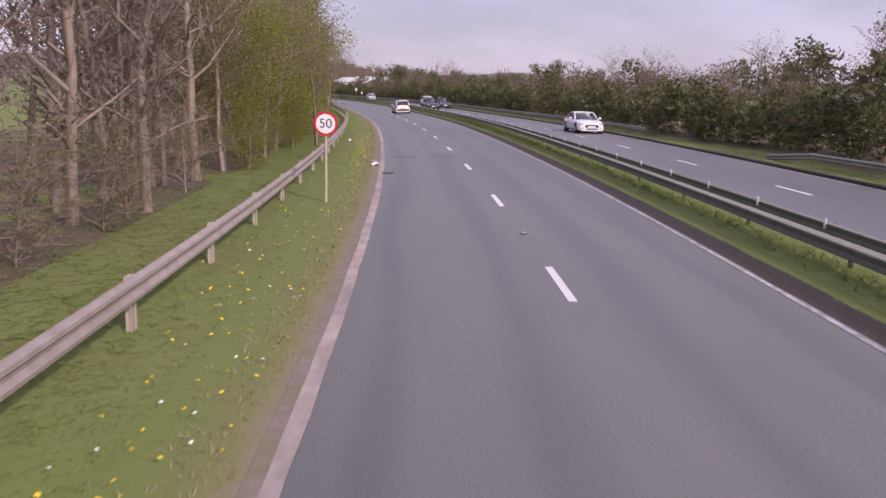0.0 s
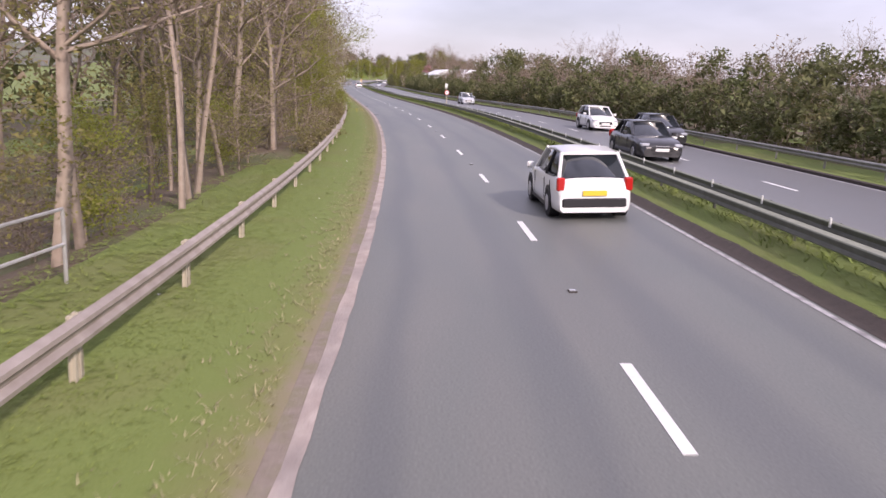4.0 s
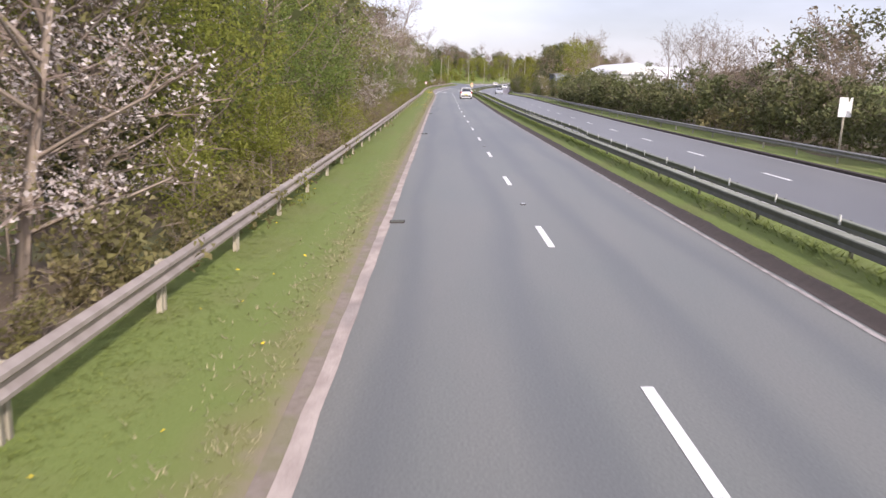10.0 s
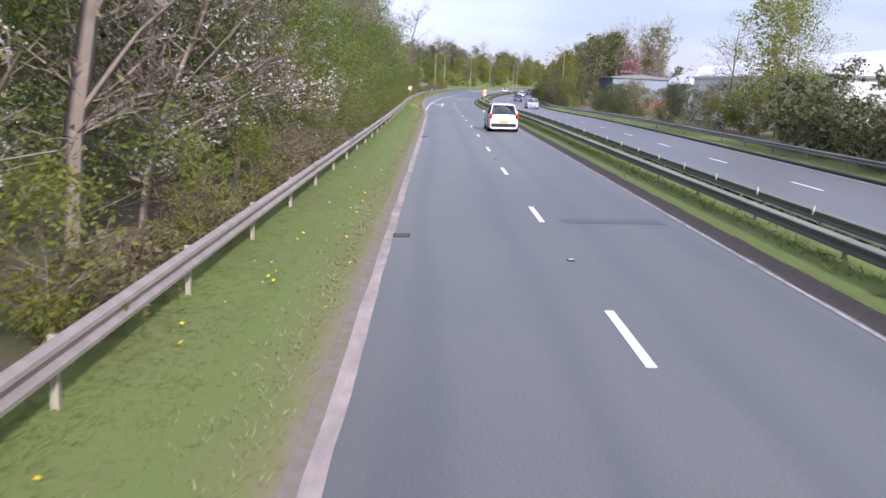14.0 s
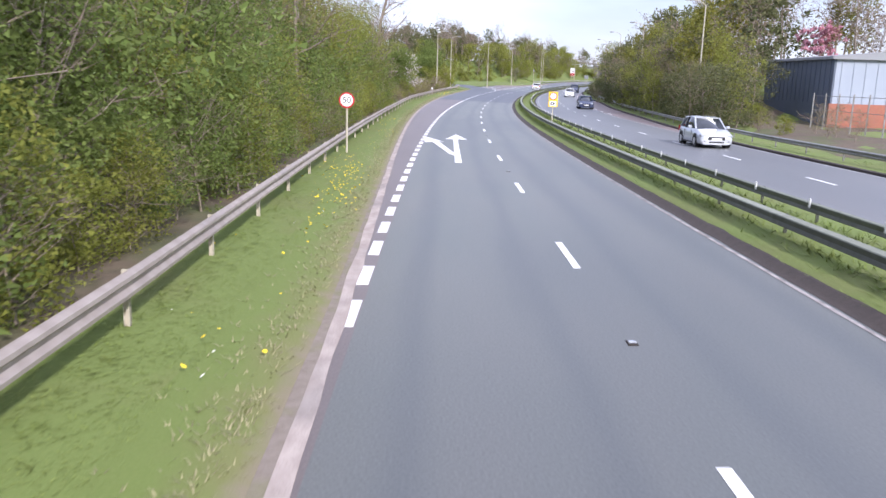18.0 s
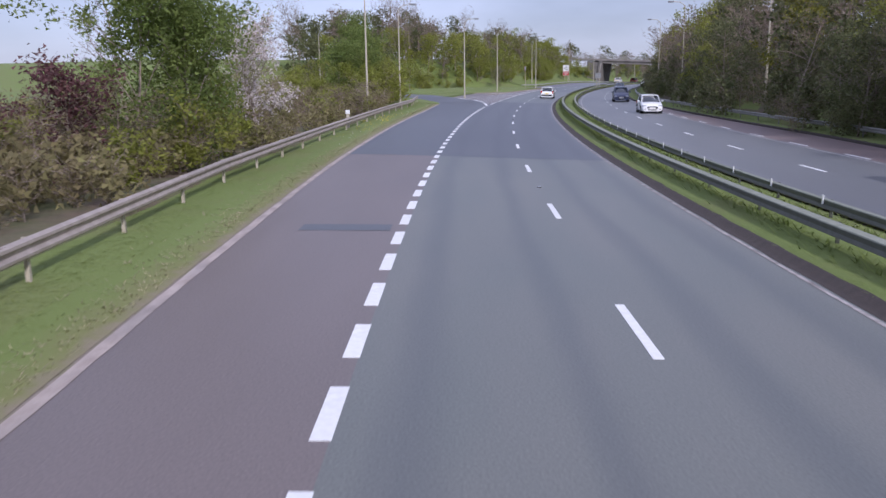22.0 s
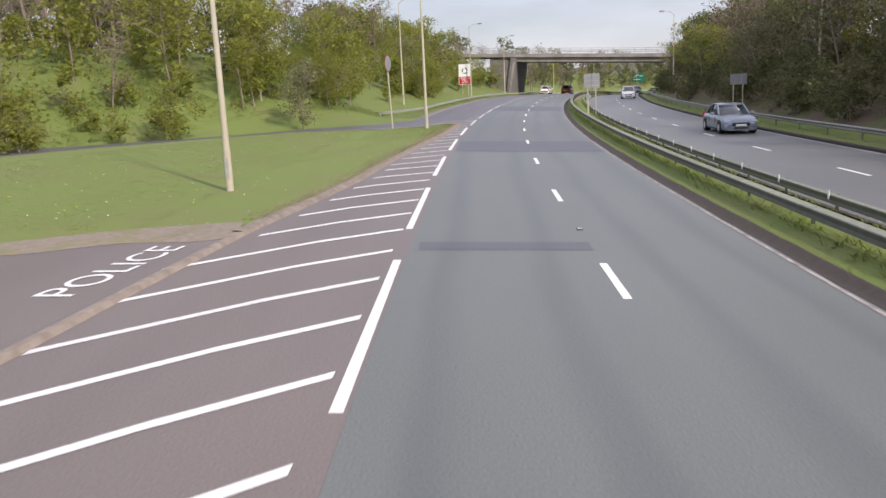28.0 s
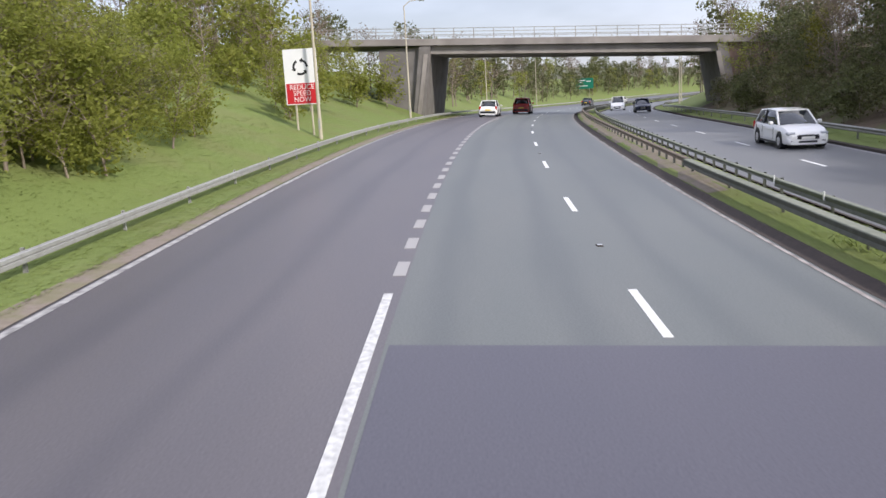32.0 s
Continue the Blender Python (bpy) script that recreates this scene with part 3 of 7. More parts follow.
part("slip_lane", ribbon("slip_lane", 345, 460.4, 2, lambda s: [(edge(s), 0), ((edge(s) - 3.25) / 2, 0), (-3.25, 0)], M["road_red"]), None, road, "reddish brown asphalt of the slip lane")
part("slip_lane", ribbon("slip_lane", 460.4, 514, 2, lambda s: [(edge(s), 0), ((edge(s) - 3.25) / 2, 0), (-3.25, 0)], M["road_new"]), None, road, "dark asphalt of the slip lane")
HATCH = ((514, -8.9), (522, -10.3), (530, -12.2), (536, -12.0), (545, -11.5), (557.2, -11.3), (557.6, -6.7), (561, -6.2), (566, -5.6), (572, -5.25), (585, -4.3), (594, -4.05), (597.5, -4.0), (597.6, -8.6), (605, -8.35), (640, -8.25), (1100, -8.25))


GORE = ((514, -3.75), (516, -4.1), (518.3, -4.5), (525.3, -6.5), (527.8, -7.4), (535.2, -10.6), (538, -11.4), (545, -11.5))


def hatch(s):
    return lerp(s, HATCH)


def paved_left(s):
    return max(hatch(s), lerp(s, GORE)) if s < 545 else hatch(s)


part("hatched_area", ribbon("hatched_area", 514, 597.5, 0.5, lambda s: [(paved_left(s), 0.0), (max(paved_left(s) + 0.02, -5.0), 0), (-3.25, 0)], M["road_red"]), None, road, "brown asphalt under white hatching")
part("slip_lane", ribbon("slip_lane", 597.5, 1000, 3, lambda s: [(hatch(s + 0.1), 0), (-6, 0), (-3.25, 0)], M["road_slip"]), None, road, "mauve grey asphalt of the joining lane")


part("slip_lane", ribbon("slip_lane", 514, 537.01, 0.5, lambda s: [(min(hatch(s), lerp(s, GORE) - 0.01), 0.0), (lerp(s, GORE), 0.0)], M["road_new"]), None, road, "dark asphalt of the exit")


def side_road(name, pts, label):
    """A strip whose centre and half width are given as (s, u, half)."""
    t = np.linspace(0, len(pts) - 1, (len(pts) - 1) * 8 + 1)
    a = np.array(pts, float)
    s, u, w = (np.interp(t, np.arange(len(pts)), a[:, i]) for i in range(3))
    for _ in range(3):
        s[1:-1] = (s[:-2] + 2 * s[1:-1] + s[2:]) / 4
        u[1:-1] = (u[:-2] + 2 * u[1:-1] + u[2:]) / 4
    ds, du = np.gradient(s), np.gradient(u)
    n = np.hypot(ds, du)
    P, uv = [], []
    run = np.cumsum(n)
    lift = 0.004 + (0.08 if "exit" in name else 0.14) * smooth(524, 538, s) * (1 - smooth(588, 596, s))
    for k, skirt in ((-1, 0.3), (-1, 0), (0, 0), (1, 0), (1, 0.3)):
        q = k * (w + skirt)
        g = ground(s + q * -du / n, u + q * ds / n)
        g[:, 2] += lift - skirt * (0.25 + lift)
        P.append(g)
        uv.append(np.stack([q - 6, run], -1))
    P, uv = np.stack(P, 1).reshape(-1, 3), np.stack(uv, 1).reshape(-1, 2)
    f = [(i * 5 + j, i * 5 + j + 1, (i + 1) * 5 + j + 1, (i + 1) * 5 + j) for i in range(len(s) - 1) for j in range(4)]
    return part(name, mesh_of(name, P, f, M["road_new"] if "exit" in name else M["road_slip"], True, uv), None, road, label)


side_road("exit_road", [(517, -7.3, 1.5), (521, -8.5, 2.2), (527, -10.4, 2.5), (535, -13.6, 2.8), (544, -20.2, 3.1), (551, -28, 3.2), (555, -36, 3.2), (557, -46, 3.2)], "dark asphalt exit road curving away")
side_road("joining_road", [(601, -6.75, 1.7), (598.5, -7.2, 2.1), (595, -8.2, 2.3), (590.5, -10.6, 2.4), (586, -14.5, 2.6), (582, -21, 2.8), (580, -27, 2.8)], "dark asphalt road joining from behind the bank")
oroad = thing("opposite_road", "pale grey asphalt of the opposite carriageway", "road", kind="structure",
              data=ribbon("opposite_road", -120, 1000, 3, lambda s: [(opp(s) - 3.4, 0), (opp(s), 0), (opp(s) + 3.1, 0)], M["road_opp"]))
part("lay_by", ribbon("lay_by", 396, 530, 2, lambda s: [(opp(s) + 3.1, 0), (opp(s) + lerp(s, OPP_W) + 0.02, 0)], M["road_pink"]), None, oroad, "pinkish brown tapering lane")
REPAIRS = ((36.2, 37.1, -2.7, -1.73), (36.2, 37.1, -1.16, -0.16), (291.7, 292.3, 0.42, 2.7), (443.2, 443.9, -5.4, -3.55))
for s0, s1, u0, u1 in ((575.7, 581.1, -3.2, 3.3), (614.8, 624.5, -3.2, 3.3), (556.0, 556.7, -3.1, 0.0)) + REPAIRS:
    part("repair_patch", ribbon("repair_patch", s0, s1, 0.5, lambda s: [(u0, 0.005), ((u0 + u1) / 2, 0.005), (u1, 0.005)], M["patch"] if s1 - s0 > 2 else M["road_new"]), None, road, "dark square repair patch")


fu = np.array([edge(459.6), (edge(459.6) - 3.25) / 2, -3.25, -2.0, -0.2, 1.6, 3.4])
fs = 458.35 - 0.187 * fu
P = np.stack([xyz(fs, fu, 0.004), xyz(0 * fu + 460.45, fu, 0.004)], 1).reshape(-1, 3)
part("road_surface", mesh_of("road_surface", P, [(2 * i, 2 * i + 2, 2 * i + 3, 2 * i + 1) for i in range(6)], M["road_new"], False, np.stack([np.repeat(fu, 2), np.stack([fs, 0 * fs + 460.45], 1).ravel()], -1)), None, road, "slanting start of the darker asphalt")


# small repairs, the open joint along the lane line and rubber marks
def strip_mark(name, pts, w, material, label, dz=0.008):
    """A narrow band along (s, u) points."""
    a = np.array(pts, float)
    ss = np.arange(a[0, 0], a[-1, 0], 0.6)
    uu = np.interp(ss, a[:, 0], a[:, 1]) + 0.02 * np.sin(ss * 2.3) + 0.015 * np.sin(ss * 5.1)
    k = w * np.clip(np.minimum(ss - ss[0], ss[-1] - ss) / 1.5, 0.15, 1) * (0.75 + 0.25 * np.sin(ss * 1.3))
    P = np.stack([xyz(ss, uu - k, dz), xyz(ss, uu + k, dz)], 1).reshape(-1, 3)
    f = [(2 * i, 2 * i + 1, 2 * i + 3, 2 * i + 2) for i in range(len(ss) - 1)]
    part(name, mesh_of(name, P, f, M[material], False, np.stack([np.stack([uu - k, ss], -1), np.stack([uu + k, ss], -1)], 1).reshape(-1, 2)), None, road, label)


for s0, s1 in ((58, 78), (128, 160), (233, 249), (300, 330)):
    strip_mark("joint_crack", [(s0, 0.13), ((s0 + s1) / 2, 0.17), (s1, 0.12)], 0.0045, "road_new", "open joint beside the lane line")
for pts in (((486, -1.1), (489, -1.11), (492.1, -1.17), (495.5, -1.36), (499, -1.65)), ((486, -2.9), (489.9, -3.05), (495.1, -3.36), (503.1, -3.97))):
    strip_mark("rubber_mark", pts, 0.15, "rubber_mark", "faint curved tyre mark", 0.002)
# edges: worn channel on the left, white line, silt and kerb on the right
def strip_at(s):
    """Inner edge of the worn white strip, from the paved edge."""
    return 0.1 - 0.13 * smooth(345, 385, s)


channel = thing("channel", "worn pinkish white edge strip along the nearside", "edge strip", kind="structure",
                data=ribbon("channel", -120, 513, 0.6, lambda s: [(edge(s) + strip_at(s) + 0.03 * noise.noise((s * 0.5, 1, 0)) + 0.02 * noise.noise((s * 1.9, 2, 0)), 0.007), (edge(s) + strip_at(s) + 0.1, 0.007), (edge(s) + strip_at(s) + 0.175 + 0.035 * noise.noise((s * 0.11, 6, 0)) + 0.03 * noise.noise((s * 0.7, 3, 0)) + 0.02 * noise.noise((s * 2.3, 4, 0)), 0.006)], M["gutter"]))
part("edge_dirt", ribbon("edge_dirt", -120, 513, 1.0, lambda s: [(edge(s) - 0.12 - 0.09 * noise.noise((s * 0.8, 12, 0)), 0.014), (edge(s) - 0.04, 0.007), (edge(s) + strip_at(s) + 0.06, 0.0045)], M["soil"]), None, channel, "dusty brown grit beside the strip")


def verge_sheet():
    """Grass verge thinning out to straw and bare soil at the road edge; coordinates are metres from the edge and along."""
    ss = np.arange(-120, 513, 0.8)
    ds = np.array([0.06, 0.16, 0.3, 0.5, 0.75, 1.05, 1.4])
    S, D = np.meshgrid(ss, ds, indexing="ij")
    P = ground(S, edge(S) - D)
    rng = np.random.RandomState(21)
    P[..., 2] += np.array([0.012, 0.014, 0.01, 0.008, 0.006, 0.004, -0.02]) + rng.uniform(-0.004, 0.006, S.shape)
    k = len(ds)
    f = [(i * k + j + 1, i * k + j, (i + 1) * k + j, (i + 1) * k + j + 1) for i in range(len(ss) - 1) for j in range(k - 1)]
    return mesh_of("worn_verge", P.reshape(-1, 3), f, M["worn_verge"], True, np.stack([D, S], -1).reshape(-1, 2))


thing("worn_verge", "thin dry grass and pebbles fading into the green verge", "soil", kind="structure", data=verge_sheet())
thing("soil_strip", "bare brown soil along the kerb of the joining lane", "soil", kind="structure",
      data=ribbon("soil_strip", 606, 1000, 1.5, lambda s: [(-8.72 - 0.1 * noise.noise((s * 0.55, 4, 0)), 0.05), (-8.26, 0.015)], M["soil"]))
part("edge_line", ribbon("edge_line", 606, 1000, 3, lambda s: [(-8.2, 0.006), (-8.05, 0.006)], M["paint_worn"]), None, road)
part("edge_line", ribbon("edge_line", -120, 120, 3, lambda s: [(3.03, 0.006), (3.12, 0.006)], M["paint_worn"]), None, road, "worn white line along the central kerb")
part("edge_line", ribbon("edge_line", 120, 1000, 0.7, lambda s: [(3.04 + 0.015 * noise.noise((s * 0.8, 4, 0)), 0.006), (3.12 + 0.02 * noise.noise((s * 0.9, 5, 0)), 0.006)], M["paint_faded"]), None, road, "faded dusty line along the central kerb")
part("silt", ribbon("silt", -120, 1000, 0.8, lambda s: [(3.17 + 0.05 * noise.noise((s * 0.7, 1, 0)), 0.004), (3.32, 0.012), (3.42 + 0.05 * noise.noise((s * 0.9, 8, 0)), 0.08), (3.49 + 0.07 * noise.noise((s * 0.9, 8, 0)), 0.093)], M["grime"]), None, road, "black silt in the gutter")
for o, lab in ((-3.0, "worn line beside the central reserve"), (2.92, "worn white edge line")):
    part("edge_line", ribbon("edge_line", -120, 1000, 3, lambda s: [(opp(s) + o - 0.06, 0.006), (opp(s) + o + 0.06, 0.006)], M["paint_worn"]), None, oroad, lab)

# ---- road markings ----


def flat_piece(name, length, width, material, th=0.006):
    bm = bmesh.new()
    box(bm, -width / 2, width / 2, 0, length, -0.01, th)
    me = bpy.data.meshes.new(name)
    bm.to_mesh(me)
    bm.free()
    me.materials.append(material)
    return me


def lay(me, name, s, u, parent, turn=0.0, dz=0.0, label=""):
    """One flat piece on the carriageway, following its fall and slope."""
    p, q, r = (Vector(xyz(*c)) for c in ((s, u, dz), (s + 1, u, dz), (s, u + 1, dz)))
    y = (q - p).normalized()
    z = (r - p).cross(y).normalized()
    x = y.cross(z)
    ob = new(name, me)
    ob.matrix_basis = Matrix.Translation(p) @ Matrix((x, y, z)).transposed().to_4x4() @ pose(0, 0, 0, 0, 0, turn)
    ob.parent = parent
    return tagged(ob, label)


lane_dash = flat_piece("lane_dash", 2.15, 0.125, M["paint"])
wide_dash = flat_piece("taper_dash", 1.2, 0.19, M["paint"])
PHASE = 12.80
for k in range(-9, 88):
    lay(lane_dash, "lane_dash", PHASE + 9 * k, 0.0, road)
for k in range(-9, 95):
    s = 49.8 + 8.6 * k - 8.6 * 12
    if -100 < s < 780:
        lay(lane_dash, "lane_dash", s, opp(s), oroad)
short_dash = flat_piece("taper_dash", 1.02, 0.19, M["paint"])
for k in range(72):
    lay(wide_dash if k < 48 else short_dash, "taper_dash", 360.46 + 2.036 * k, -3.37 if k < 34 else -3.33, road)
old_dash = flat_piece("taper_dash", 0.95, 0.2, M["paint_worn"])
for k in range(36):
    lay(old_dash, "faded_dash", 627.75 + 2.0 * k, -3.38, road)
solid = flat_piece("solid_line", 6.3, 0.135, M["paint"])
solid_worn = flat_piece("solid_line", 6.3, 0.13, M["paint_worn2"])
SOLID = ((512, -3.24), (530, -3.26), (548, -3.34), (558, -3.41), (567, -3.46), (588, -3.46), (600, -3.41), (640, -3.4))
for k in range(13):
    lay(solid if k < 9 else solid_worn, "solid_line", 512.4 + 9.03 * k + (min(0.8, 0.1 * k) if k < 9 else (0.45, 0.0, -0.3, -0.3)[k - 9]), lerp(515.4 + 9.03 * k, SOLID), road)
for k in range(14):
    s = 434 + 6.0 * k
    lay(lane_dash, "lane_dash", s, opp(s) + 3.25, oroad)


def poly_mark(name, pts, label="", material=None, dz=0.007):
    """A flat marking from its outline in (s, u)."""
    a = np.array(pts, float)
    me = mesh_of(name, xyz(a[:, 0], a[:, 1], dz), [tuple(range(len(pts)))], material or M["paint"])
    return part(name, me, None, road, label)


poly_mark("arrow_straight", [(380.5, -1.52), (392.35, -1.62), (392.35, -1.12), (396.15, -1.7), (392.35, -2.24), (392.35, -1.84), (380.5, -1.78)], "white arrow pointing straight on")
poly_mark("arrow_turn", [(384.4, -1.78), (390.6, -2.55), (390.3, -2.25), (393.9, -3.4), (389.7, -3.2), (390.2, -2.85), (383.9, -1.98), (383.3, -1.78)], "white arrow pointing to the slip lane", dz=0.012)
# hatching between the lane and the exit
for k in range(40):
    s1 = 513.26 + 2.028 * k
    ul = max(hatch(s1 - (2.0 if s1 < 572 else 0.7)) + (0.28 if s1 < 572 else 0.07), lerp(s1, ((513, -3.6), (518.3, -4.15), (525.3, -5.6), (528, -6.3), (535, -8.4), (541, -9.8), (547, -8.6), (551, -7.25), (600, -7.25))))
    if ul > -3.75:
        continue
    t = 0.2
    ub = np.unique(np.clip(np.array([ul, -5.0, -3.54]), ul, -3.54))
    sb = s1 - (0.86 if s1 < 572 else 1.08) * (-3.54 - ub)
    P = np.stack([xyz(sb, ub, 0.007), xyz(sb + t, ub, 0.007)], 1).reshape(-1, 3)
    part("hatch_bar", mesh_of("hatch_bar", P, [(2 * i, 2 * i + 1, 2 * i + 3, 2 * i + 2) for i in range(len(ub) - 1)], M["paint"]), None, road)
for pts in ([(508.6, -3.18), (508.6, -3.42), (515.6, -4.35), (515.8, -4.08)], [(518.2, -4.35), (518.0, -4.6), (525.2, -6.65), (525.5, -6.4)], [(527.7, -7.25), (527.4, -7.5), (534.9, -10.65), (535.3, -10.45)]):
    poly_mark("gore_line", pts, "white line splitting off the exit", dz=0.018)
# the last bars of the hatching bend into short worn chevrons
TIP = ((593.4, -4.1), (594.0, -4.5), (594.6, -5.4), (595.4, -6.2), (597.4, -6.0), (599.95, -5.4), (600.6, -3.6))
part("hatched_area", ribbon("hatched_area", 593.4, 600.6, 0.4, lambda s: [(lerp(s, TIP), 0.009), (-3.49, 0.009)], M["road_red"]), None, road, "brown asphalt beyond the tip of the island")
poly_mark("hatch_bar", [(593.72, -3.95), (594.12, -3.6), (593.98, -3.54), (593.52, -3.88)], "short white hatch bar", dz=0.016)
for tip, bend, end, w in (((596.12, -4.82), (595.55, -4.24), (596.03, -3.56), 0.11), ((597.42, -4.4), (597.45, -4.3), (598.1, -3.54), 0.1), ((599.7, -4.45), (599.48, -4.1), (600.0, -3.55), 0.1), ((601.56, -4.18), (601.38, -3.95), (601.76, -3.54), 0.09), ((602.92, -3.98), (602.75, -3.78), (602.97, -3.48), 0.1), ((604.97, -3.9), (604.76, -3.68), (604.97, -3.5), 0.1), ((606.88, -3.9), (606.77, -3.7), (606.96, -3.49), 0.1)):
    poly_mark("hatch_bar", [(tip[0] - w * 0.7, tip[1] - 0.04), (tip[0] + w * 0.6, tip[1] + 0.05), (bend[0] + w, bend[1] + 0.02), (end[0] + w * 0.8, end[1] - 0.02), (end[0] - w * 0.6, end[1] + 0.03), (bend[0] - w, bend[1] + 0.09), (bend[0] - w, bend[1] - 0.07)], "short worn white chevron", M["paint_worn2"], dz=0.016)
for k in range(2):
    poly_mark("worn_line", [(596.3, -5.06 + 0.06 * k), (597.3, -4.9 + 0.06 * k), (599.95, -4.53 + 0.04 * k), (599.95, -4.505 + 0.04 * k), (597.3, -4.865 + 0.06 * k), (596.3, -5.035 + 0.06 * k)], "worn double edge line of the hatching", M["paint_worn"], dz=0.016)
strip_mark("tar_seam", [(594.4, -4.03), (595.6, -4.0), (597.1, -3.92), (599.5, -3.9)], 0.06, "rubber_mark", "ragged dark seam in the brown asphalt", 0.013)
police = text_mesh("police_marking", "POLICE", 1.15, M["paint"])
ob = lay(police, "police_marking", 555.00, -8.05, road, turn=90 - 7, dz=0.01, label="white painted word POLICE on brown asphalt")
ob.matrix_basis = ob.matrix_basis @ Matrix.Diagonal((0.98, 0.82, 1, 1))

# reflective studs, gully grates
stud = thing("road_stud", "white reflective stud in a cast iron shoe", "road stud", group="road studs")
part("shoe", boxed(-0.06, 0.06, -0.085, 0.085, -0.005, 0.01, bevel=0.004), M["kerb"], stud, "iron shoe")
part("reflector", boxed(-0.05, 0.05, -0.03, 0.03, 0.01, 0.028, bevel=0.006), M["lens"], stud, "white glass reflector")


def slab(s, u, dz=0.0):
    p, q, r = (Vector(xyz(*c)) for c in ((s, u, dz), (s + 1, u, dz), (s, u + 1, dz)))
    y = (q - p).normalized()
    z = (r - p).cross(y).normalized()
    return Matrix.Translation(p) @ Matrix((y.cross(z), y, z)).transposed().to_4x4()


stud.matrix_basis = slab(PHASE - 12.8, 0.0, 0.002)
for k in range(1, 38):
    copy_thing(stud, slab(PHASE + 18 * k - 12.8, 0.0, 0.002))
grate = thing("gully_grate", "rusty iron gully grate in the channel", "drain grate", slab(30, -2.96) @ Matrix.Diagonal((0.84, 0.84, 1, 1)), group="gully grates")
for i in range(7):
    bm = bmesh.new()
    box(bm, -0.2, 0.2, -0.2 + i * 0.062, -0.172 + i * 0.062, 0.0, 0.014)
    part("bar", bm, M["steel_dim"], grate)
bm = bmesh.new()
for x0, x1, y0, y1 in ((-0.23, -0.2, -0.23, 0.23), (0.2, 0.23, -0.23, 0.23), (-0.2, 0.2, 0.2, 0.23), (-0.2, 0.2, -0.23, -0.2)):
    box(bm, x0, x1, y0, y1, 0.0, 0.016)
part("frame", bm, M["kerb"], grate)
part("pit", boxed(-0.2, 0.2, -0.2, 0.2, 0.001, 0.006), M["black"], grate, "dark opening")
for s in (78, 148, 171, 188.8, 213.6, 243.2, 270.9, 290, 318):
    copy_thing(grate, slab(s, -2.96) @ Matrix.Diagonal((0.84, 0.84, 1, 1)))

PAD = ((546, -7.75), (551, -7.25), (558, -6.65), (560, -6.35))
ISLAND = ((536, -11.6), (541, -13.4), (548, -18.0), (556, -24.0), (566, -32), (572, -30), (577, -24.5), (582, -16.5), (587, -11), (591, -7.2), (595, -4.9), (598, -4.6))
# central kerb stones and the island kerb
stone = bmesh.new()
box(stone, -0.07, 0.1, 0.01, 0.94, -0.1, 0.075, bevel=0.03)
stone_me = bpy.data.meshes.new("kerb_stone")
stone.to_mesh(stone_me)
stone.free()
stone_me.materials.append(M["kerb"])
kerb = thing("central_kerb", "dirty concrete kerb stones along the central reserve", "kerb", kind="structure",
             data=ribbon("central_kerb", -120, -1, 3, lambda s: [(3.42, 0), (3.43, 0.11), (3.6, 0.115)], M["kerb"]))
for k in range(300):
    lay(stone_me, "kerb_stone", -1 + k * 0.95, 3.5, kerb)
part("kerb_run", ribbon("kerb_run", 284, 1000, 0.95, lambda s: [(3.42, 0), (3.44, 0.05), (3.5, 0.075), (3.6, 0.085)], M["kerb"], False), None, kerb)
thing("opposite_kerb", "dirty kerb of the opposite carriageway beside the central reserve", "kerb", kind="structure",
      data=ribbon("opposite_kerb", -120, 1000, 3, lambda s: [(opp(s) - 3.55, 0.1), (opp(s) - 3.42, 0.1), (opp(s) - 3.4, 0.0)], M["kerb"], False))
thing("opposite_verge_kerb", "dirty kerb on the far side of the opposite carriageway", "kerb", kind="structure",
      data=ribbon("opposite_verge_kerb", -120, 1000, 3, lambda s: [(opp(s) + lerp(s, OPP_W), 0.0), (opp(s) + lerp(s, OPP_W) + 0.02, 0.1), (opp(s) + lerp(s, OPP_W) + 0.3, 0.1)], M["kerb"], False))
thing("island_kerb", "sandy concrete kerb round the grass island", "kerb", kind="structure",
      data=ribbon("island_kerb", 557.7, 595.1, 0.55, lambda s: [(hatch(s) - 0.3 - 0.12 * noise.noise((s * 0.8, 2, 0)), 0.1 - 0.09 * smooth(593.6, 595, s)), (hatch(s) - 0.2, 0.1 - 0.09 * smooth(593.6, 595, s)), (hatch(s) - 0.08, 0.085 - 0.08 * smooth(593.6, 595, s)), (hatch(s), 0.0)], M["kerb_light"], False))


thing("pad_kerb", "low concrete kerb between hatching and the police bay", "kerb", kind="structure",
      data=ribbon("pad_kerb", 546, 558.7, 0.95, lambda s: [(lerp(s, PAD) - 0.22, 0.012), (lerp(s, PAD) - 0.18, 0.07), (lerp(s, PAD) - 0.05, 0.07), (lerp(s, PAD), 0.0)], M["kerb_light"], False))


# the grass island, proud of the paving
def island_rise(s, u):
    a = hatch(s) - 0.3
    b = np.minimum(a - 0.4, lerp(s, ISLAND))
    k = np.clip((a - u) / (a - b), 0, 1)
    return 0.09 - 0.05 * k + 0.45 * np.sin(math.pi * k ** 1.5) * np.clip((a - b) / 12, 0, 1) * smooth(557, 568, s) - 0.1 * smooth(594.0, 595.2, s)


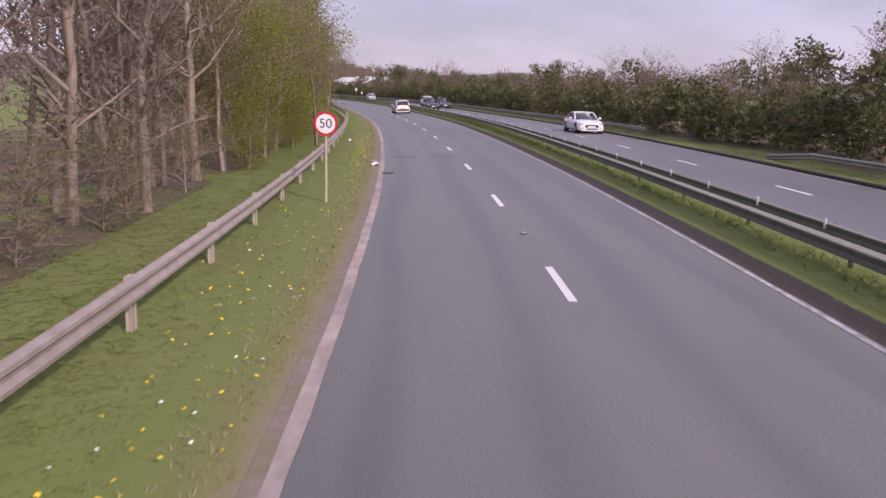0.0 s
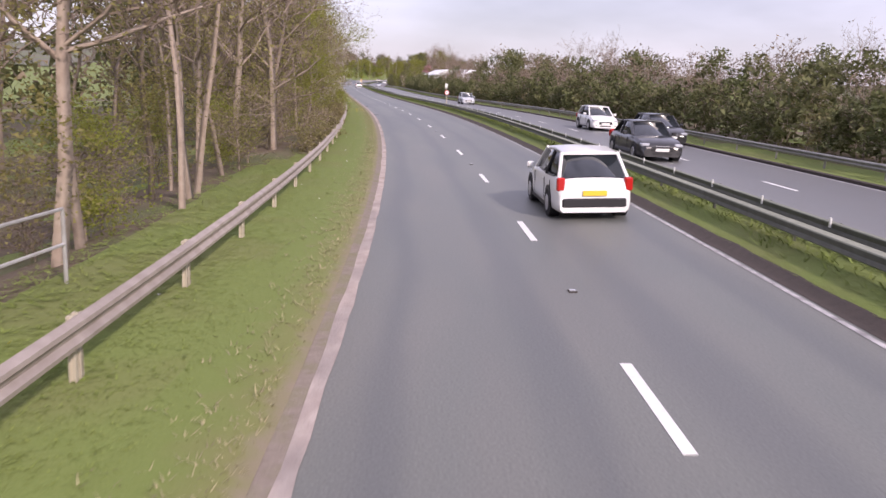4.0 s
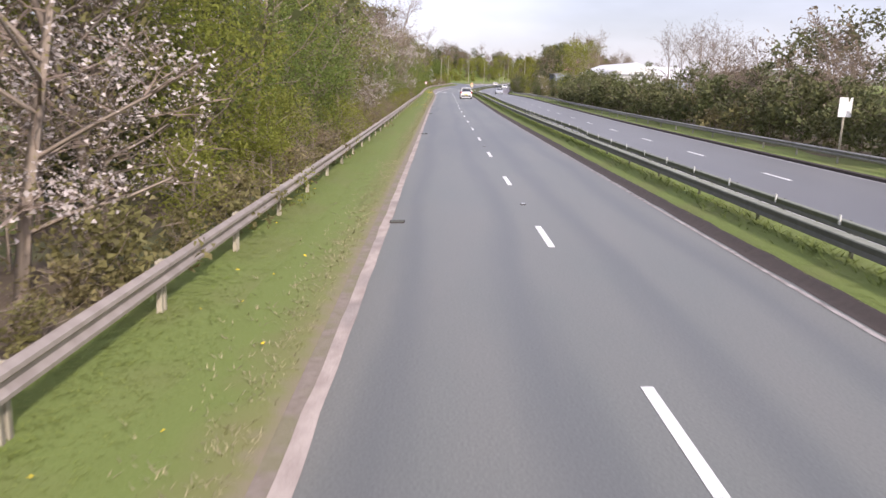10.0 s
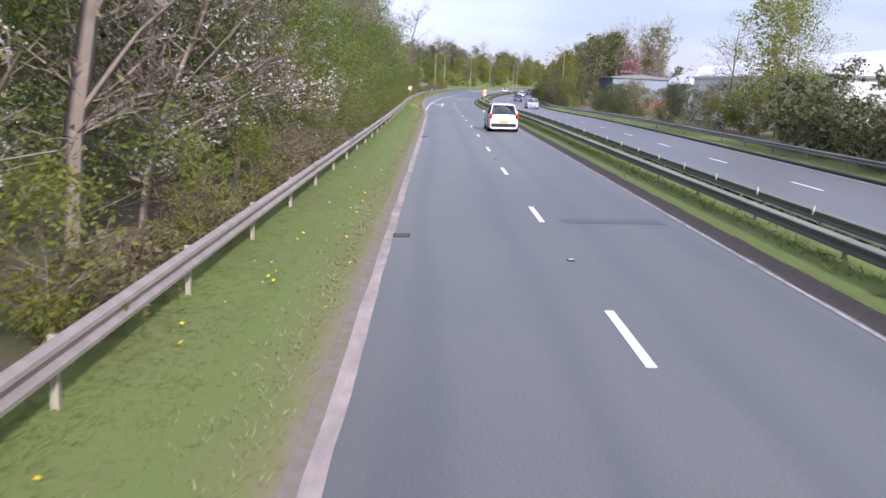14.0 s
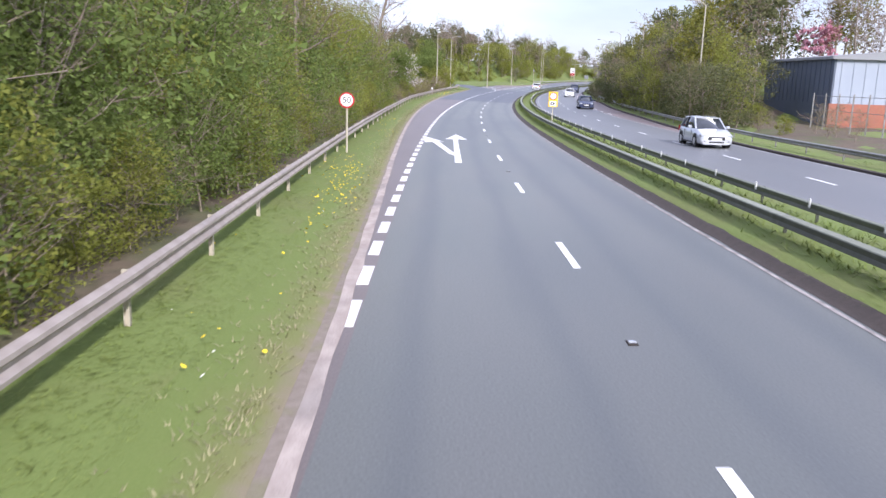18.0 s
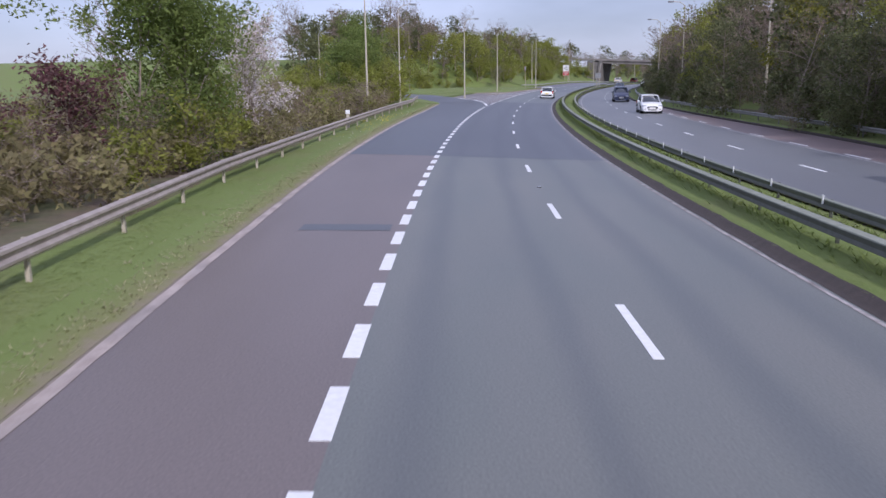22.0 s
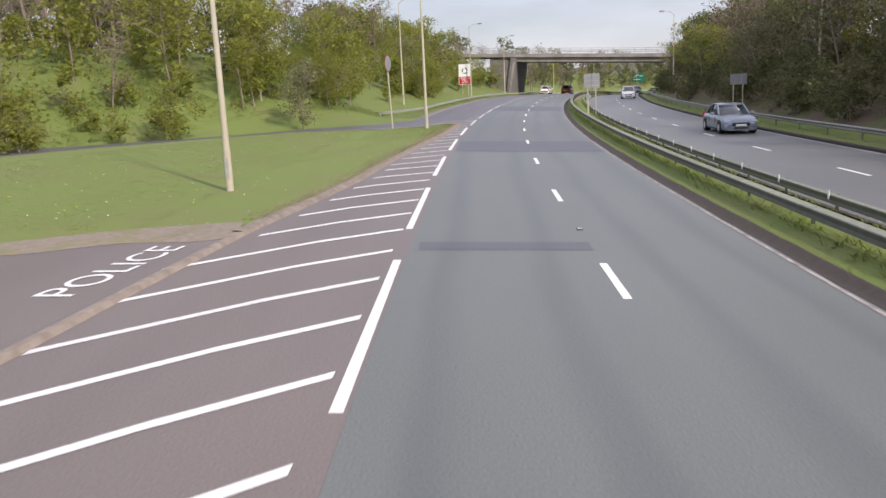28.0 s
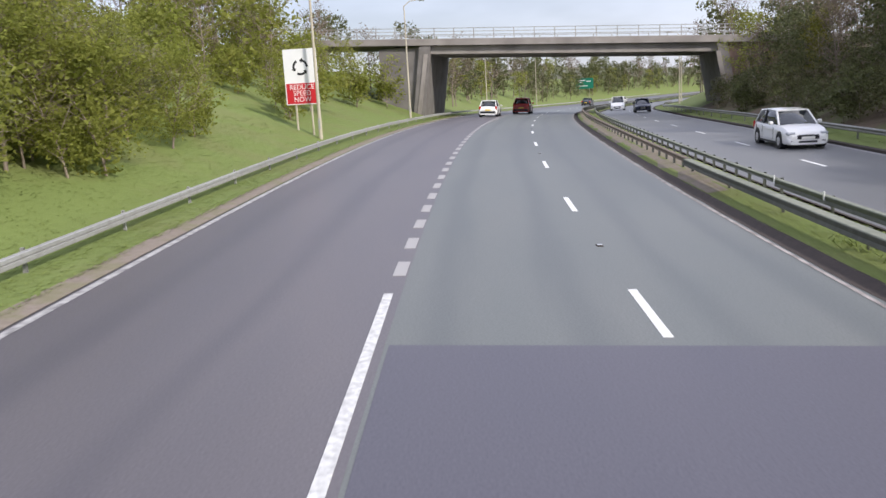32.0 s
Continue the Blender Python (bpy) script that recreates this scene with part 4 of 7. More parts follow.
def island():
    rows = []
    ss = np.append(np.arange(536, 594.6, 1.0), 595.2)
    for s in ss:
        a = hatch(s) - 0.3
        b = min(a - 0.4, lerp(s, ISLAND))
        rows.append([(a + (b - a) * k / 8, float(island_rise(s, a + (b - a) * k / 8))) for k in range(9)] + [(b - 0.3, -0.12)])
    us = np.array([[c[0] for c in r] for r in rows]); zs = np.array([[c[1] for c in r] for r in rows])
    S = np.repeat(ss[:, None], 10, 1)
    P = xyz(S, us, zs + left_rise(S, np.maximum(0, edge(S) - us)))
    f = [(i * 10 + j, i * 10 + j + 1, (i + 1) * 10 + j + 1, (i + 1) * 10 + j) for i in range(len(ss) - 1) for j in range(9)]
    thing("grass_island", "mown grass island with daisies between lane and slip road", "grass", kind="structure", data=mesh_of("grass_island", P.reshape(-1, 3), f, M["grass"], True))


island()
fr = np.linspace(0, 1, 12)
se, ue = 557 + fr, -11.6 + 4.75 * fr
rim = np.stack([xyz(se - 0.5 - 0.2 * np.sin(fr * 9), ue, 0.006), xyz(se - 0.1, ue, 0.1), xyz(se + 0.5, ue - 0.1, 0.15)], 1).reshape(-1, 3)
thing("soil_strip", "dry soil and dead grass at the edge of the island", "soil", kind="structure",
      data=mesh_of("soil_strip", rim, [(3 * i + j, 3 * i + j + 1, 3 * i + j + 4, 3 * i + j + 3) for i in range(11) for j in range(2)], M["soil"], True, np.stack([np.repeat(ue, 3), np.tile([0, 0.5, 1.0], 12)], -1)))


# ---- guard rails ----
def beam_mesh(material, length):
    """A corrugated steel beam, open at the back."""
    prof = [(0.0, 0.31), (0.02, 0.305), (0.075, 0.27), (0.08, 0.225), (0.03, 0.175), (0.025, 0.135), (0.08, 0.085), (0.075, 0.04), (0.02, 0.005), (0.0, 0.0)]
    n = len(prof)
    v = [(x, y, z) for y in (-0.02, length + 0.02) for x, z in prof] + [(x - 0.006, y, z) for y in (-0.02, length + 0.02) for x, z in prof]
    f = [(i, i + 1, n + i + 1, n + i) for i in range(n - 1)] + [(2 * n + i + 1, 2 * n + i, 3 * n + i, 3 * n + i + 1) for i in range(n - 1)]
    return mesh_of("rail_beam", v, f, material)


def box_beam_mesh(material, length):
    """A hollow box beam with a shallow groove."""
    prof = [(0, 0), (0.09, 0), (0.1, 0.02), (0.1, 0.12), (0.08, 0.135), (0.08, 0.165), (0.1, 0.18), (0.1, 0.28), (0.09, 0.3), (0, 0.3)]
    n = len(prof)
    v = [(x, y, z) for y in (-0.01, length + 0.01) for x, z in prof]
    f = [(i, (i + 1) % n, n + (i + 1) % n, n + i) for i in range(n)]
    return mesh_of("rail_beam", v, f, material)


def post_mesh(material, h, w=0.1):
    bm = bmesh.new()
    box(bm, -w / 2, w / 2, -0.01, 0.01, -0.3, h)
    box(bm, -w / 2, -w / 2 + 0.015, -0.03, 0.03, -0.3, h)
    box(bm, w / 2 - 0.015, w / 2, -0.03, 0.03, -0.3, h)
    me = bpy.data.meshes.new("post")
    bm.to_mesh(me)
    bm.free()
    me.materials.append(material)
    return me


def guard_rail(label, s0, s1, offset, low, high, face, beam, post, step, flare=0.0, double_post=0):
    """Posts and beams along the road; face: +1 when the beam faces to the right."""
    rail = thing("guard_rail", label, "guard rail")
    n = int((s1 - s0) / step)
    for k in range(n + 1):
        s = s0 + k * step
        u = offset(s) if callable(offset) else offset
        p = ground(s, u)
        h = heading(s)
        down = flare * (max(0, 1 - (s1 - s) / 6.0) ** 2)
        m = pose(p[0], p[1], p[2], 0, 0, math.degrees(h))
        for q in range(2 if double_post and k % double_post == 0 else 1):
            o = new("post", post)
            o.matrix_basis = m @ Matrix.Translation((-0.06 * face, 0.12 * q, -down))
            o.parent = rail
        if k < n:
            s2 = s + step
            u2 = offset(s2) if callable(offset) else offset
            p2 = ground(s2, u2)
            d2 = flare * (max(0, 1 - (s1 - s2) / 6.0) ** 2)
            a, b = Vector((p[0], p[1], p[2] + low - down)), Vector((p2[0], p2[1], p2[2] + low - d2))
            y = (b - a)
            ln = y.length
            y = y / ln
            x = y.cross(Vector((0, 0, 1))).normalized() * face
            z = x.cross(y) if face > 0 else y.cross(x) * 1.0
            z = Vector((0, 0, 1)) - y * y.z
            o = new("rail_beam", beam)
            o.matrix_basis = Matrix.Translation(a) @ Matrix((x, y, z.normalized())).transposed().to_4x4() @ Matrix.Diagonal((1, ln / step, 1, 1))
            o.parent = rail
    return rail


STEP = 3.75
w_light, w_low = beam_mesh(M["steel"], STEP), beam_mesh(M["steel_dark"], STEP)
b_thin = box_beam_mesh(M["steel_post"], STEP)
b_thin.transform(Matrix.Diagonal((1, 1, 0.62, 1)))


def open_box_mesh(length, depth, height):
    """An open box beam with a lip: pressed face coloured as in shade, flat top as lit."""
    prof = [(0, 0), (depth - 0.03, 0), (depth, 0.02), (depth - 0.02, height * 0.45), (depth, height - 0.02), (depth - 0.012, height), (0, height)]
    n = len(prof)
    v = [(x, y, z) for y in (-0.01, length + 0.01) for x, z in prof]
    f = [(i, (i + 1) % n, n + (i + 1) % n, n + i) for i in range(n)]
    me = mesh_of("rail_beam", v, f, M["steel_dim"])
    me.materials.append(M["steel_lit_top"])
    # Top faces take the lit colour, the others keep the painted shade.
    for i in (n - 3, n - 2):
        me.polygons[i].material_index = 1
    return me


PEG = 2.95
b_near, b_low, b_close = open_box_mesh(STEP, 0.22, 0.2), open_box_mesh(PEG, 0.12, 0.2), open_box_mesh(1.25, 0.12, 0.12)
b_rust = open_box_mesh(1.25, 0.14, 0.14)
b_rust.materials[0], b_rust.materials[1] = M["steel_rust"], M["steel_rust"]
p_light, p_dark, p_peg = post_mesh(M["column"], 0.66, 0.07), post_mesh(M["steel_dark"], 0.5, 0.06), post_mesh(M["steel_dim"], 0.38, 0.05)
p_short = post_mesh(M["steel_post"], 0.42, 0.06)
p_dim = post_mesh(M["steel_dim"], 0.38, 0.05)
p_close = post_mesh(M["steel_dim"], 0.41, 0.07)
p_peg.materials.append(M["paint"])          # white reflector plate clipped over the beam
_n = len(p_peg.polygons)
_bm = bmesh.new()
_bm.from_mesh(p_peg)
box(_bm, -0.205, -0.182, -0.03, 0.03, 0.29, 0.48)
_bm.faces.ensure_lookup_table()
for _f in _bm.faces[_n:]:
    _f.material_index = 1
_bm.to_mesh(p_peg)
_bm.free()
LRAIL = ((-200, -5.45), (330, -5.5), (360, -5.75), (380, -6.25), (400, -6.8), (425, -7.7), (450, -8.9), (480, -9.5), (505, -10.3), (520, -12.3))


def lrail(s):
    return lerp(s, LRAIL)


guard_rail("pale galvanised guard rail on posts in the grass verge", -60, 225, lrail, 0.36, 0.66, 1, w_light, p_light, STEP, double_post=1)
guard_rail("pale galvanised guard rail in the verge below trees", 225, 420, lrail, 0.36, 0.66, 1, w_light, p_light, STEP)
guard_rail("grey guard rail curving off beside the exit", 420, 520, lrail, 0.36, 0.66, 1, w_light, p_light, STEP)
guard_rail("pale guard rail at the foot of the grass bank", 606, 880, lambda s: -9.6 - 2.1 * (1 - smooth(603, 618, s)), 0.2, 0.4, 1, b_thin, p_short, STEP, flare=0)
guard_rail("weathered box beam guard rail in the central reserve, painted shaded face and lit top", -80, 640, lambda s: 4.32 - 0.26 * smooth(585, 628, s), 0.19, 0.62, -1, b_near, p_dim, STEP)
guard_rail("weathered second guard rail of the central reserve, shade painted on its face", -80.65, 636.3, lambda s: 5.62 - 0.3 * smooth(615, 640, s), 0.19, 0.62, -1, b_low, p_peg, PEG)
guard_rail("second guard rail on close posts towards the bridge, shade painted on its face", 636.2, 880, lambda s: 5.62 - 0.3 * smooth(615, 640, s), 0.28, 0.62, -1, b_close, p_close, 1.25)
guard_rail("rusty tan guard rail on close posts towards the bridge", 640, 880, lambda s: 4.32 - 0.26 * smooth(585, 628, s), 0.26, 0.62, -1, b_rust, p_close, 1.25)
w_low.transform(Matrix.Diagonal((1, 1, 0.8, 1)))
guard_rail("dark guard rail ramping into the verge beside the opposite carriageway", -80, 37, lambda s: opp(s) + lerp(s, OPP_W) + 1.45, 0.3, 0.56, -1, w_low, p_dark, STEP, flare=0.5)
guard_rail("dark guard rail beside the opposite carriageway", 52, 780, lambda s: opp(s) + lerp(s, OPP_W) + 1.45, 0.3, 0.56, -1, w_low, p_dark, STEP)

thing("soil_strip", "bare brown soil and weeds under the central rails towards the bridge", "soil", kind="structure",
      data=ribbon("soil_strip", 636, 1000, 1.5, lambda s: [(u + 0.12 * noise.noise((s * 0.4, u, 0)), 0.012) for u in (3.5, 3.9, 4.35, 4.6)], M["soil"], True, True))
# leaf litter under the trees behind the nearside rail
thing("woodland_floor", "brown leaf litter and ivy under the roadside trees", "woodland floor", kind="structure",
      data=ribbon("woodland_floor", -100, 424, 2.0, lambda s: [(lrail(s) - d, 0.03 if d > 0.4 + 2.6 * (1 - smooth(100, 118, s)) + 0.5 * noise.noise((s * 0.3, 7, 0)) else -0.03) for d in (0.5, 1.0, 1.5, 2.2, 3.2, 4.5, 6, 8, 11, 15, 20, 28)], M["litter"], True, True))
thing("scrub_floor", "brown dead stems and weeds under the scrub", "scrub floor", kind="structure",
      data=ribbon("scrub_floor", 420, 506, 2.0, lambda s: [(lrail(s) - d + 0.4 * noise.noise((s * 0.3, d, 0)), 0.03 if 0.8 < d < 9 else -0.03) for d in (0.5, 1.1, 1.8, 3, 4.5, 6, 8, 9.5)], M["litter"], True, True))
thing("hedge_floor", "brown leaf litter under the offside hedge", "woodland floor", kind="structure",
      data=ribbon("hedge_floor", -100, 700, 3.0, lambda s: [(opp(s) + lerp(s, OPP_W) + d, 0.03 if d > 2.9 + 0.6 * noise.noise((s * 0.2, 9, 0)) else -0.03) for d in (2.2, 2.8, 3.4, 4.2, 5.5, 7.5, 10, 13, 16, 20, 26)], M["litter"], True, True))

# ---- trees and shrubs ----
def prisms(a, b, ra, rb):
    """Three-sided tapered sticks between rows of points, as vertices and triangles."""
    a, b = np.asarray(a, float), np.asarray(b, float)
    d = b - a
    d /= np.linalg.norm(d, axis=1, keepdims=True) + 1e-9
    ref = np.where(np.abs(d[:, 2:3]) < 0.9, np.array([[0, 0, 1.0]]), np.array([[1.0, 0, 0]]))
    x = np.cross(d, ref)
    x /= np.linalg.norm(x, axis=1, keepdims=True)
    y = np.cross(d, x)
    V = []
    for p, r in ((a, ra), (b, rb)):
        for k in range(3):
            an = 2 * math.pi * k / 3
            V.append(p + (x * math.cos(an) + y * math.sin(an)) * np.asarray(r)[:, None])
    V = np.stack(V, 1).reshape(-1, 3)
    base = np.arange(len(a))[:, None] * 6
    F = np.concatenate([base + np.array([q]) for k in range(3) for q in ((k, (k + 1) % 3, 3 + (k + 1) % 3), (k, 3 + (k + 1) % 3, 3 + k))])
    return V, F


def slivers(rng, a, b, w):
    """Fine twigs, each one long thin triangle."""
    a, b = np.asarray(a, float), np.asarray(b, float)
    d = b - a
    d /= np.linalg.norm(d, axis=1, keepdims=True) + 1e-9
    x = np.cross(d, rng.normal(0, 1, d.shape))
    x /= np.linalg.norm(x, axis=1, keepdims=True) + 1e-9
    x *= np.asarray(w)[:, None]
    V = np.stack([a - x, a + x, b + (b - a) * 0.25], 1).reshape(-1, 3)
    return V, np.arange(len(a) * 3).reshape(-1, 3)


def branching(rng, height, spread, levels, first=0.3, droop=0.0, trunk_r=None, lean=0.0, kids=(5, 5, 4, 4), upright=0.5):
    """A trunk with limbs, branches and twigs: sticks by level, and the tips."""
    tr = trunk_r or height * 0.014
    out = [[] for _ in range(levels + 1)]
    n = 6
    pts = [np.zeros(3)]
    dirn = np.array([lean * rng.uniform(-1, 1), lean * rng.uniform(-1, 1), 1.0])
    for i in range(n):
        dirn = dirn + rng.normal(0, 0.07, 3) * [1, 1, 0.3]
        dirn /= np.linalg.norm(dirn)
        pts.append(pts[-1] + dirn * height * 0.82 / n)
    for i in range(n):
        out[0].append((pts[i], pts[i + 1], tr * (1 - 0.8 * i / n), tr * (1 - 0.8 * (i + 1) / n)))
    stems = [(pts[i] * (1 - f) + pts[i + 1] * f, dirn, tr * (1 - 0.8 * i / n) * 0.4, (i + f) / n) for i in range(n) for f in rng.uniform(0, 1, 3) if (i + f) / n > first]
    tips = [pts[-1]]
    cur = [(p, np.array([0, 0, 1.0]), r, spread * (0.55 + 0.6 * (1 - abs(2 * f - 1.1)))) for p, d, r, f in stems]
    for lv in range(1, levels + 1):
        nxt = []
        for p, d, r, ln in cur:
            an = rng.uniform(0, 2 * math.pi)
            side = np.array([math.cos(an), math.sin(an), 0])
            v = d * upright + side * (1.0 if lv == 1 else 0.75) + rng.normal(0, 0.15, 3)
            v[2] += 0.25 - droop * lv
            v /= np.linalg.norm(v)
            q, segs = p, 3 if lv < 3 else 2
            for k in range(segs):
                w = v + rng.normal(0, 0.16, 3)
                w /= np.linalg.norm(w)
                e = q + w * ln / segs
                out[lv].append((q, e, r * (1 - 0.6 * k / segs), r * (1 - 0.6 * (k + 1) / segs)))
                if lv < levels:
                    for _ in range(max(1, kids[lv] // segs)):
                        f = rng.uniform(0, 1)
                        nxt.append((q + (e - q) * f, w, r * 0.45, ln * rng.uniform(0.35, 0.6)))
                q, v = e, w
            tips.append(q)
        cur = nxt
    return out, np.array(tips)


def cards(rng, centres, size, flat=0.32):
    """Small leaves, one at each centre, each one triangle."""
    n = len(centres)
    d = rng.normal(0, 1, (n, 3)) * [1, 1, 0.7]
    d /= np.linalg.norm(d, axis=1, keepdims=True)
    x = np.cross(d, rng.normal(0, 1, (n, 3)))
    x /= np.linalg.norm(x, axis=1, keepdims=True) + 1e-9
    s = size * rng.uniform(0.6, 1.4, (n, 1))
    V = np.stack([centres - d * s * 0.45 + x * s * flat, centres - d * s * 0.45 - x * s * flat, centres + d * s * 0.65], 1).reshape(-1, 3)
    return V, np.arange(n * 3).reshape(-1, 3)


def lobes(rng, n, rx, z0, z1, count):
    """Leaf places in an uneven crown of many lobes, thinner inside."""
    c = np.stack([rng.normal(0, rx * 0.45, count), rng.normal(0, rx * 0.45, count), rng.uniform(z0, z1, count)], 1)
    mid = (z0 + z1) / 2
    k = 1 - 0.55 * np.abs(c[:, 2] - mid) / (z1 - z0) * 2
    c[:, :2] *= k[:, None]
    r = rng.uniform(0.28, 0.6, count) * rx * 0.75
    w = rng.randint(0, count, n)
    v = rng.normal(0, 1, (n, 3))
    v /= np.linalg.norm(v, axis=1, keepdims=True)
    q = c[w] + v * (r[w] * rng.uniform(0.55, 1.08, n))[:, None] * [1, 1, 0.8]
    # clump the leaves into sprays
    s = q + rng.normal(0, 0.1, (n, 3)) * rx * 0.3
    s[:, 2] = np.maximum(s[:, 2], 0.15)
    return s


def near_tips(rng, tips, n, spread):
    return tips[rng.randint(0, len(tips), n)] + rng.normal(0, spread, (n, 3))


TREES = {}


def tree_kind(key, name, label, category, seed, height, spread, levels, leaf=None, n_leaf=0, size=0.2, bloom=None, n_bloom=0, bsize=0.1, wood="bark", twig="twig", crown=None, fine=0.007, **kw):
    """One model of a tree: trunk with limbs, branches, leaf crown and blossom."""
    rng = np.random.RandomState(seed)
    root = thing(name, label, category)
    st, tips = branching(rng, height, spread, levels, **kw)
    low = [q for l in st[:2] for q in l]
    hi = [q for l in st[2:] for q in l]
    a, b, ra, rb = (np.array([q[i] for q in low]) for i in range(4))
    V, F = prisms(a, b, np.maximum(ra, 0.012), np.maximum(rb, 0.008))
    part("trunk", mesh_of("trunk", V, F, M[wood], True), None, root)
    if hi:
        a, b, ra = (np.array([q[i] for q in hi]) for i in range(3))
        V, F = slivers(rng, a, b, np.maximum(ra, fine))
        tagged(part("twig_tangle", mesh_of("twig_tangle", V, F, M[twig]), None, root), kind="stuff")
    if n_leaf:
        if crown:
            k = int(n_leaf * 0.72)
            c = np.concatenate([lobes(rng, k, crown[0], crown[1], crown[2], crown[3]), near_tips(rng, tips, n_leaf - k, 0.2)])
        else:
            c = near_tips(rng, tips, n_leaf, 0.2)
        c[:, 2] = np.maximum(c[:, 2], 0.1)
        V, F = cards(rng, c, size)
        part("crown", mesh_of("crown", V, F, M[leaf]), None, root)
    if n_bloom:
        k = rng.randint(0, len(tips), max(8, n_bloom // 9))       # blossom sits in bunches
        c = near_tips(rng, tips[k], n_bloom, 0.09)
        V, F = cards(rng, c, bsize, 0.6)
        part("blossom", mesh_of("blossom", V, F, M[bloom]), None, root, "white blossom along the twigs" if bloom == "bloom" else "pink blossom")
    TREES.setdefault(key, []).append([root, False])
    return root


for i in range(3):
    tree_kind("green", "tree", "young broadleaf tree with fresh green leaves behind the rail", "tree", 10 + i, 8.5 + i * 0.6, 2.6, 3, "green", 9000, 0.078, crown=(2.7, 0.8, 8.6, 20))
    tree_kind("olive", "tree", "twiggy tree coming into olive leaf beside the road", "tree", 20 + i, 9.5 + i * 0.7, 2.6, 4, "olive", 5000, 0.07, crown=(2.6, 1.2, 9.2, 16), kids=(5, 6, 4, 3))
    tree_kind("bare", "bare_tree", "bare brown tree with fine twigs and buds", "tree", 30 + i, 10.5 + i, 2.7, 4, "bud", 500, 0.09, kids=(5, 9, 4, 3), upright=0.55, first=0.15, fine=0.012)
    tree_kind("blossom", "blossom_tree", "twiggy blackthorn with scattered white blossom", "tree", 40 + i, 6.8 + i * 0.5, 2.6, 4, "olive", 1500, 0.065, "bloom", 3600, 0.043, kids=(5, 6, 4, 3), first=0.1, upright=0.4, fine=0.011)
    tree_kind("shrub", "shrub", "dense green hawthorn shrub under the trees", "shrub", 50 + i, 2.9 + i * 0.5, 1.3, 3, "green", 4600, 0.07, crown=(1.6, 0.3, 3.2 + i * 0.5, 16), first=0.1)
    tree_kind("holly", "shrub", "dark evergreen shrub at the front of the wood", "shrub", 55 + i, 4.2 + i * 0.5, 1.7, 3, "holly", 6500, 0.075, crown=(1.9, 0.3, 4.6 + i * 0.5, 22), first=0.1)
    tree_kind("bramble", "shrub", "brown twiggy undergrowth with few leaves", "shrub", 60 + i, 2.4 + i * 0.4, 1.4, 3, "dry_leaf", 1200, 0.058, first=0.05, kids=(5, 6, 4, 3), upright=0.3, fine=0.009)
    tree_kind("thin", "bare_tree", "slender bare trunk with pale bark and sparse buds", "tree", 70 + i, 11 + i, 1.9, 3, "olive", 500, 0.12, first=0.42, trunk_r=0.11, upright=1.0)
    # models for greater distance: fewer, larger leaves
    tree_kind("deep", "tree", "dark leafy hedge tree beyond the opposite carriageway", "tree", 80 + i, 6.6 + i * 0.5, 2.6, 2, "deep", 3000, 0.18, crown=(2.8, 0.4, 6.4 + i * 0.4, 24))
    tree_kind("mid", "tree", "green tree in a dense roadside belt", "tree", 90 + i, 8.0 + i * 0.6, 2.8, 2, "green", 2900, 0.19, crown=(3.0, 0.7, 8.2 + i * 0.5, 24))
    tree_kind("brown", "bare_tree", "brown leafless tree in the roadside belt", "tree", 100 + i, 8.5 + i * 0.9, 2.8, 3, "bud", 420, 0.19, crown=(2.6, 1.0, 8.6 + i * 0.7, 14), kids=(5, 6, 4, 4), upright=0.7, fine=0.024)
    tree_kind("far_bloom", "blossom_tree", "hedge tree with patches of pale blossom", "tree", 110 + i, 6.0 + i * 0.5, 2.4, 3, "olive", 2200, 0.14, "bloom", 700, 0.09, crown=(2.5, 0.6, 6.2, 16), kids=(5, 6, 4, 3), fine=0.012)
    tree_kind("bush", "shrub", "rounded green bush on the grass bank", "shrub", 120 + i, 2.4 + i * 0.5, 1.2, 2, "green", 1700, 0.145, crown=(1.5, 0.2, 2.6 + i * 0.5, 14), first=0.1)
    tree_kind("thorn", "shrub", "low dark hawthorn at the foot of the hedge", "shrub", 180 + i, 2.2 + i * 0.4, 1.2, 2, "deep", 1500, 0.14, crown=(1.4, 0.15, 2.4 + i * 0.4, 16), first=0.1)
    tree_kind("back", "tree", "tree in the depth of the wood", "tree", 160 + i, 8.0 + i * 0.8, 2.8, 1, "deep", 900, 0.38, crown=(3.0, 0.5, 8.4 + i * 0.6, 20))
    tree_kind("scrub", "shrub", "low brown and green scrub beside the rail", "shrub", 170 + i, 1.8, 1.1, 2, "dry_leaf", 1000, 0.125, crown=(1.3, 0.1, 1.8, 16), first=0.05, fine=0.012)
for i in range(2):
    tree_kind("yellow", "tree", "yellow-green spring tree in the wood", "tree", 130 + i, 9.0, 3.0, 2, "yellow", 3000, 0.21, crown=(2.9, 2.2, 9.4, 20))
    tree_kind("tall_bare", "bare_tree", "tall bare tree with fine grey-brown twigs against the sky", "tree", 140 + i, 13 + i, 4.2, 4, "bud", 200, 0.14, kids=(5, 6, 4, 2), upright=0.7, first=0.25, fine=0.016)
tree_kind("broad", "bare_tree", "broad round-headed tree just breaking bud on the field edge", "tree", 156, 9.5, 6.2, 4, "pale_leaf", 1500, 0.13, kids=(5, 9, 6, 4), upright=0.55, first=0.12, fine=0.03, trunk_r=0.3)
tree_kind("purple", "purple_shrub", "purple-leaved shrub in rough grass", "shrub", 150, 3.6, 1.6, 3, "purple", 3200, 0.14, crown=(2.0, 0.3, 3.8, 16))
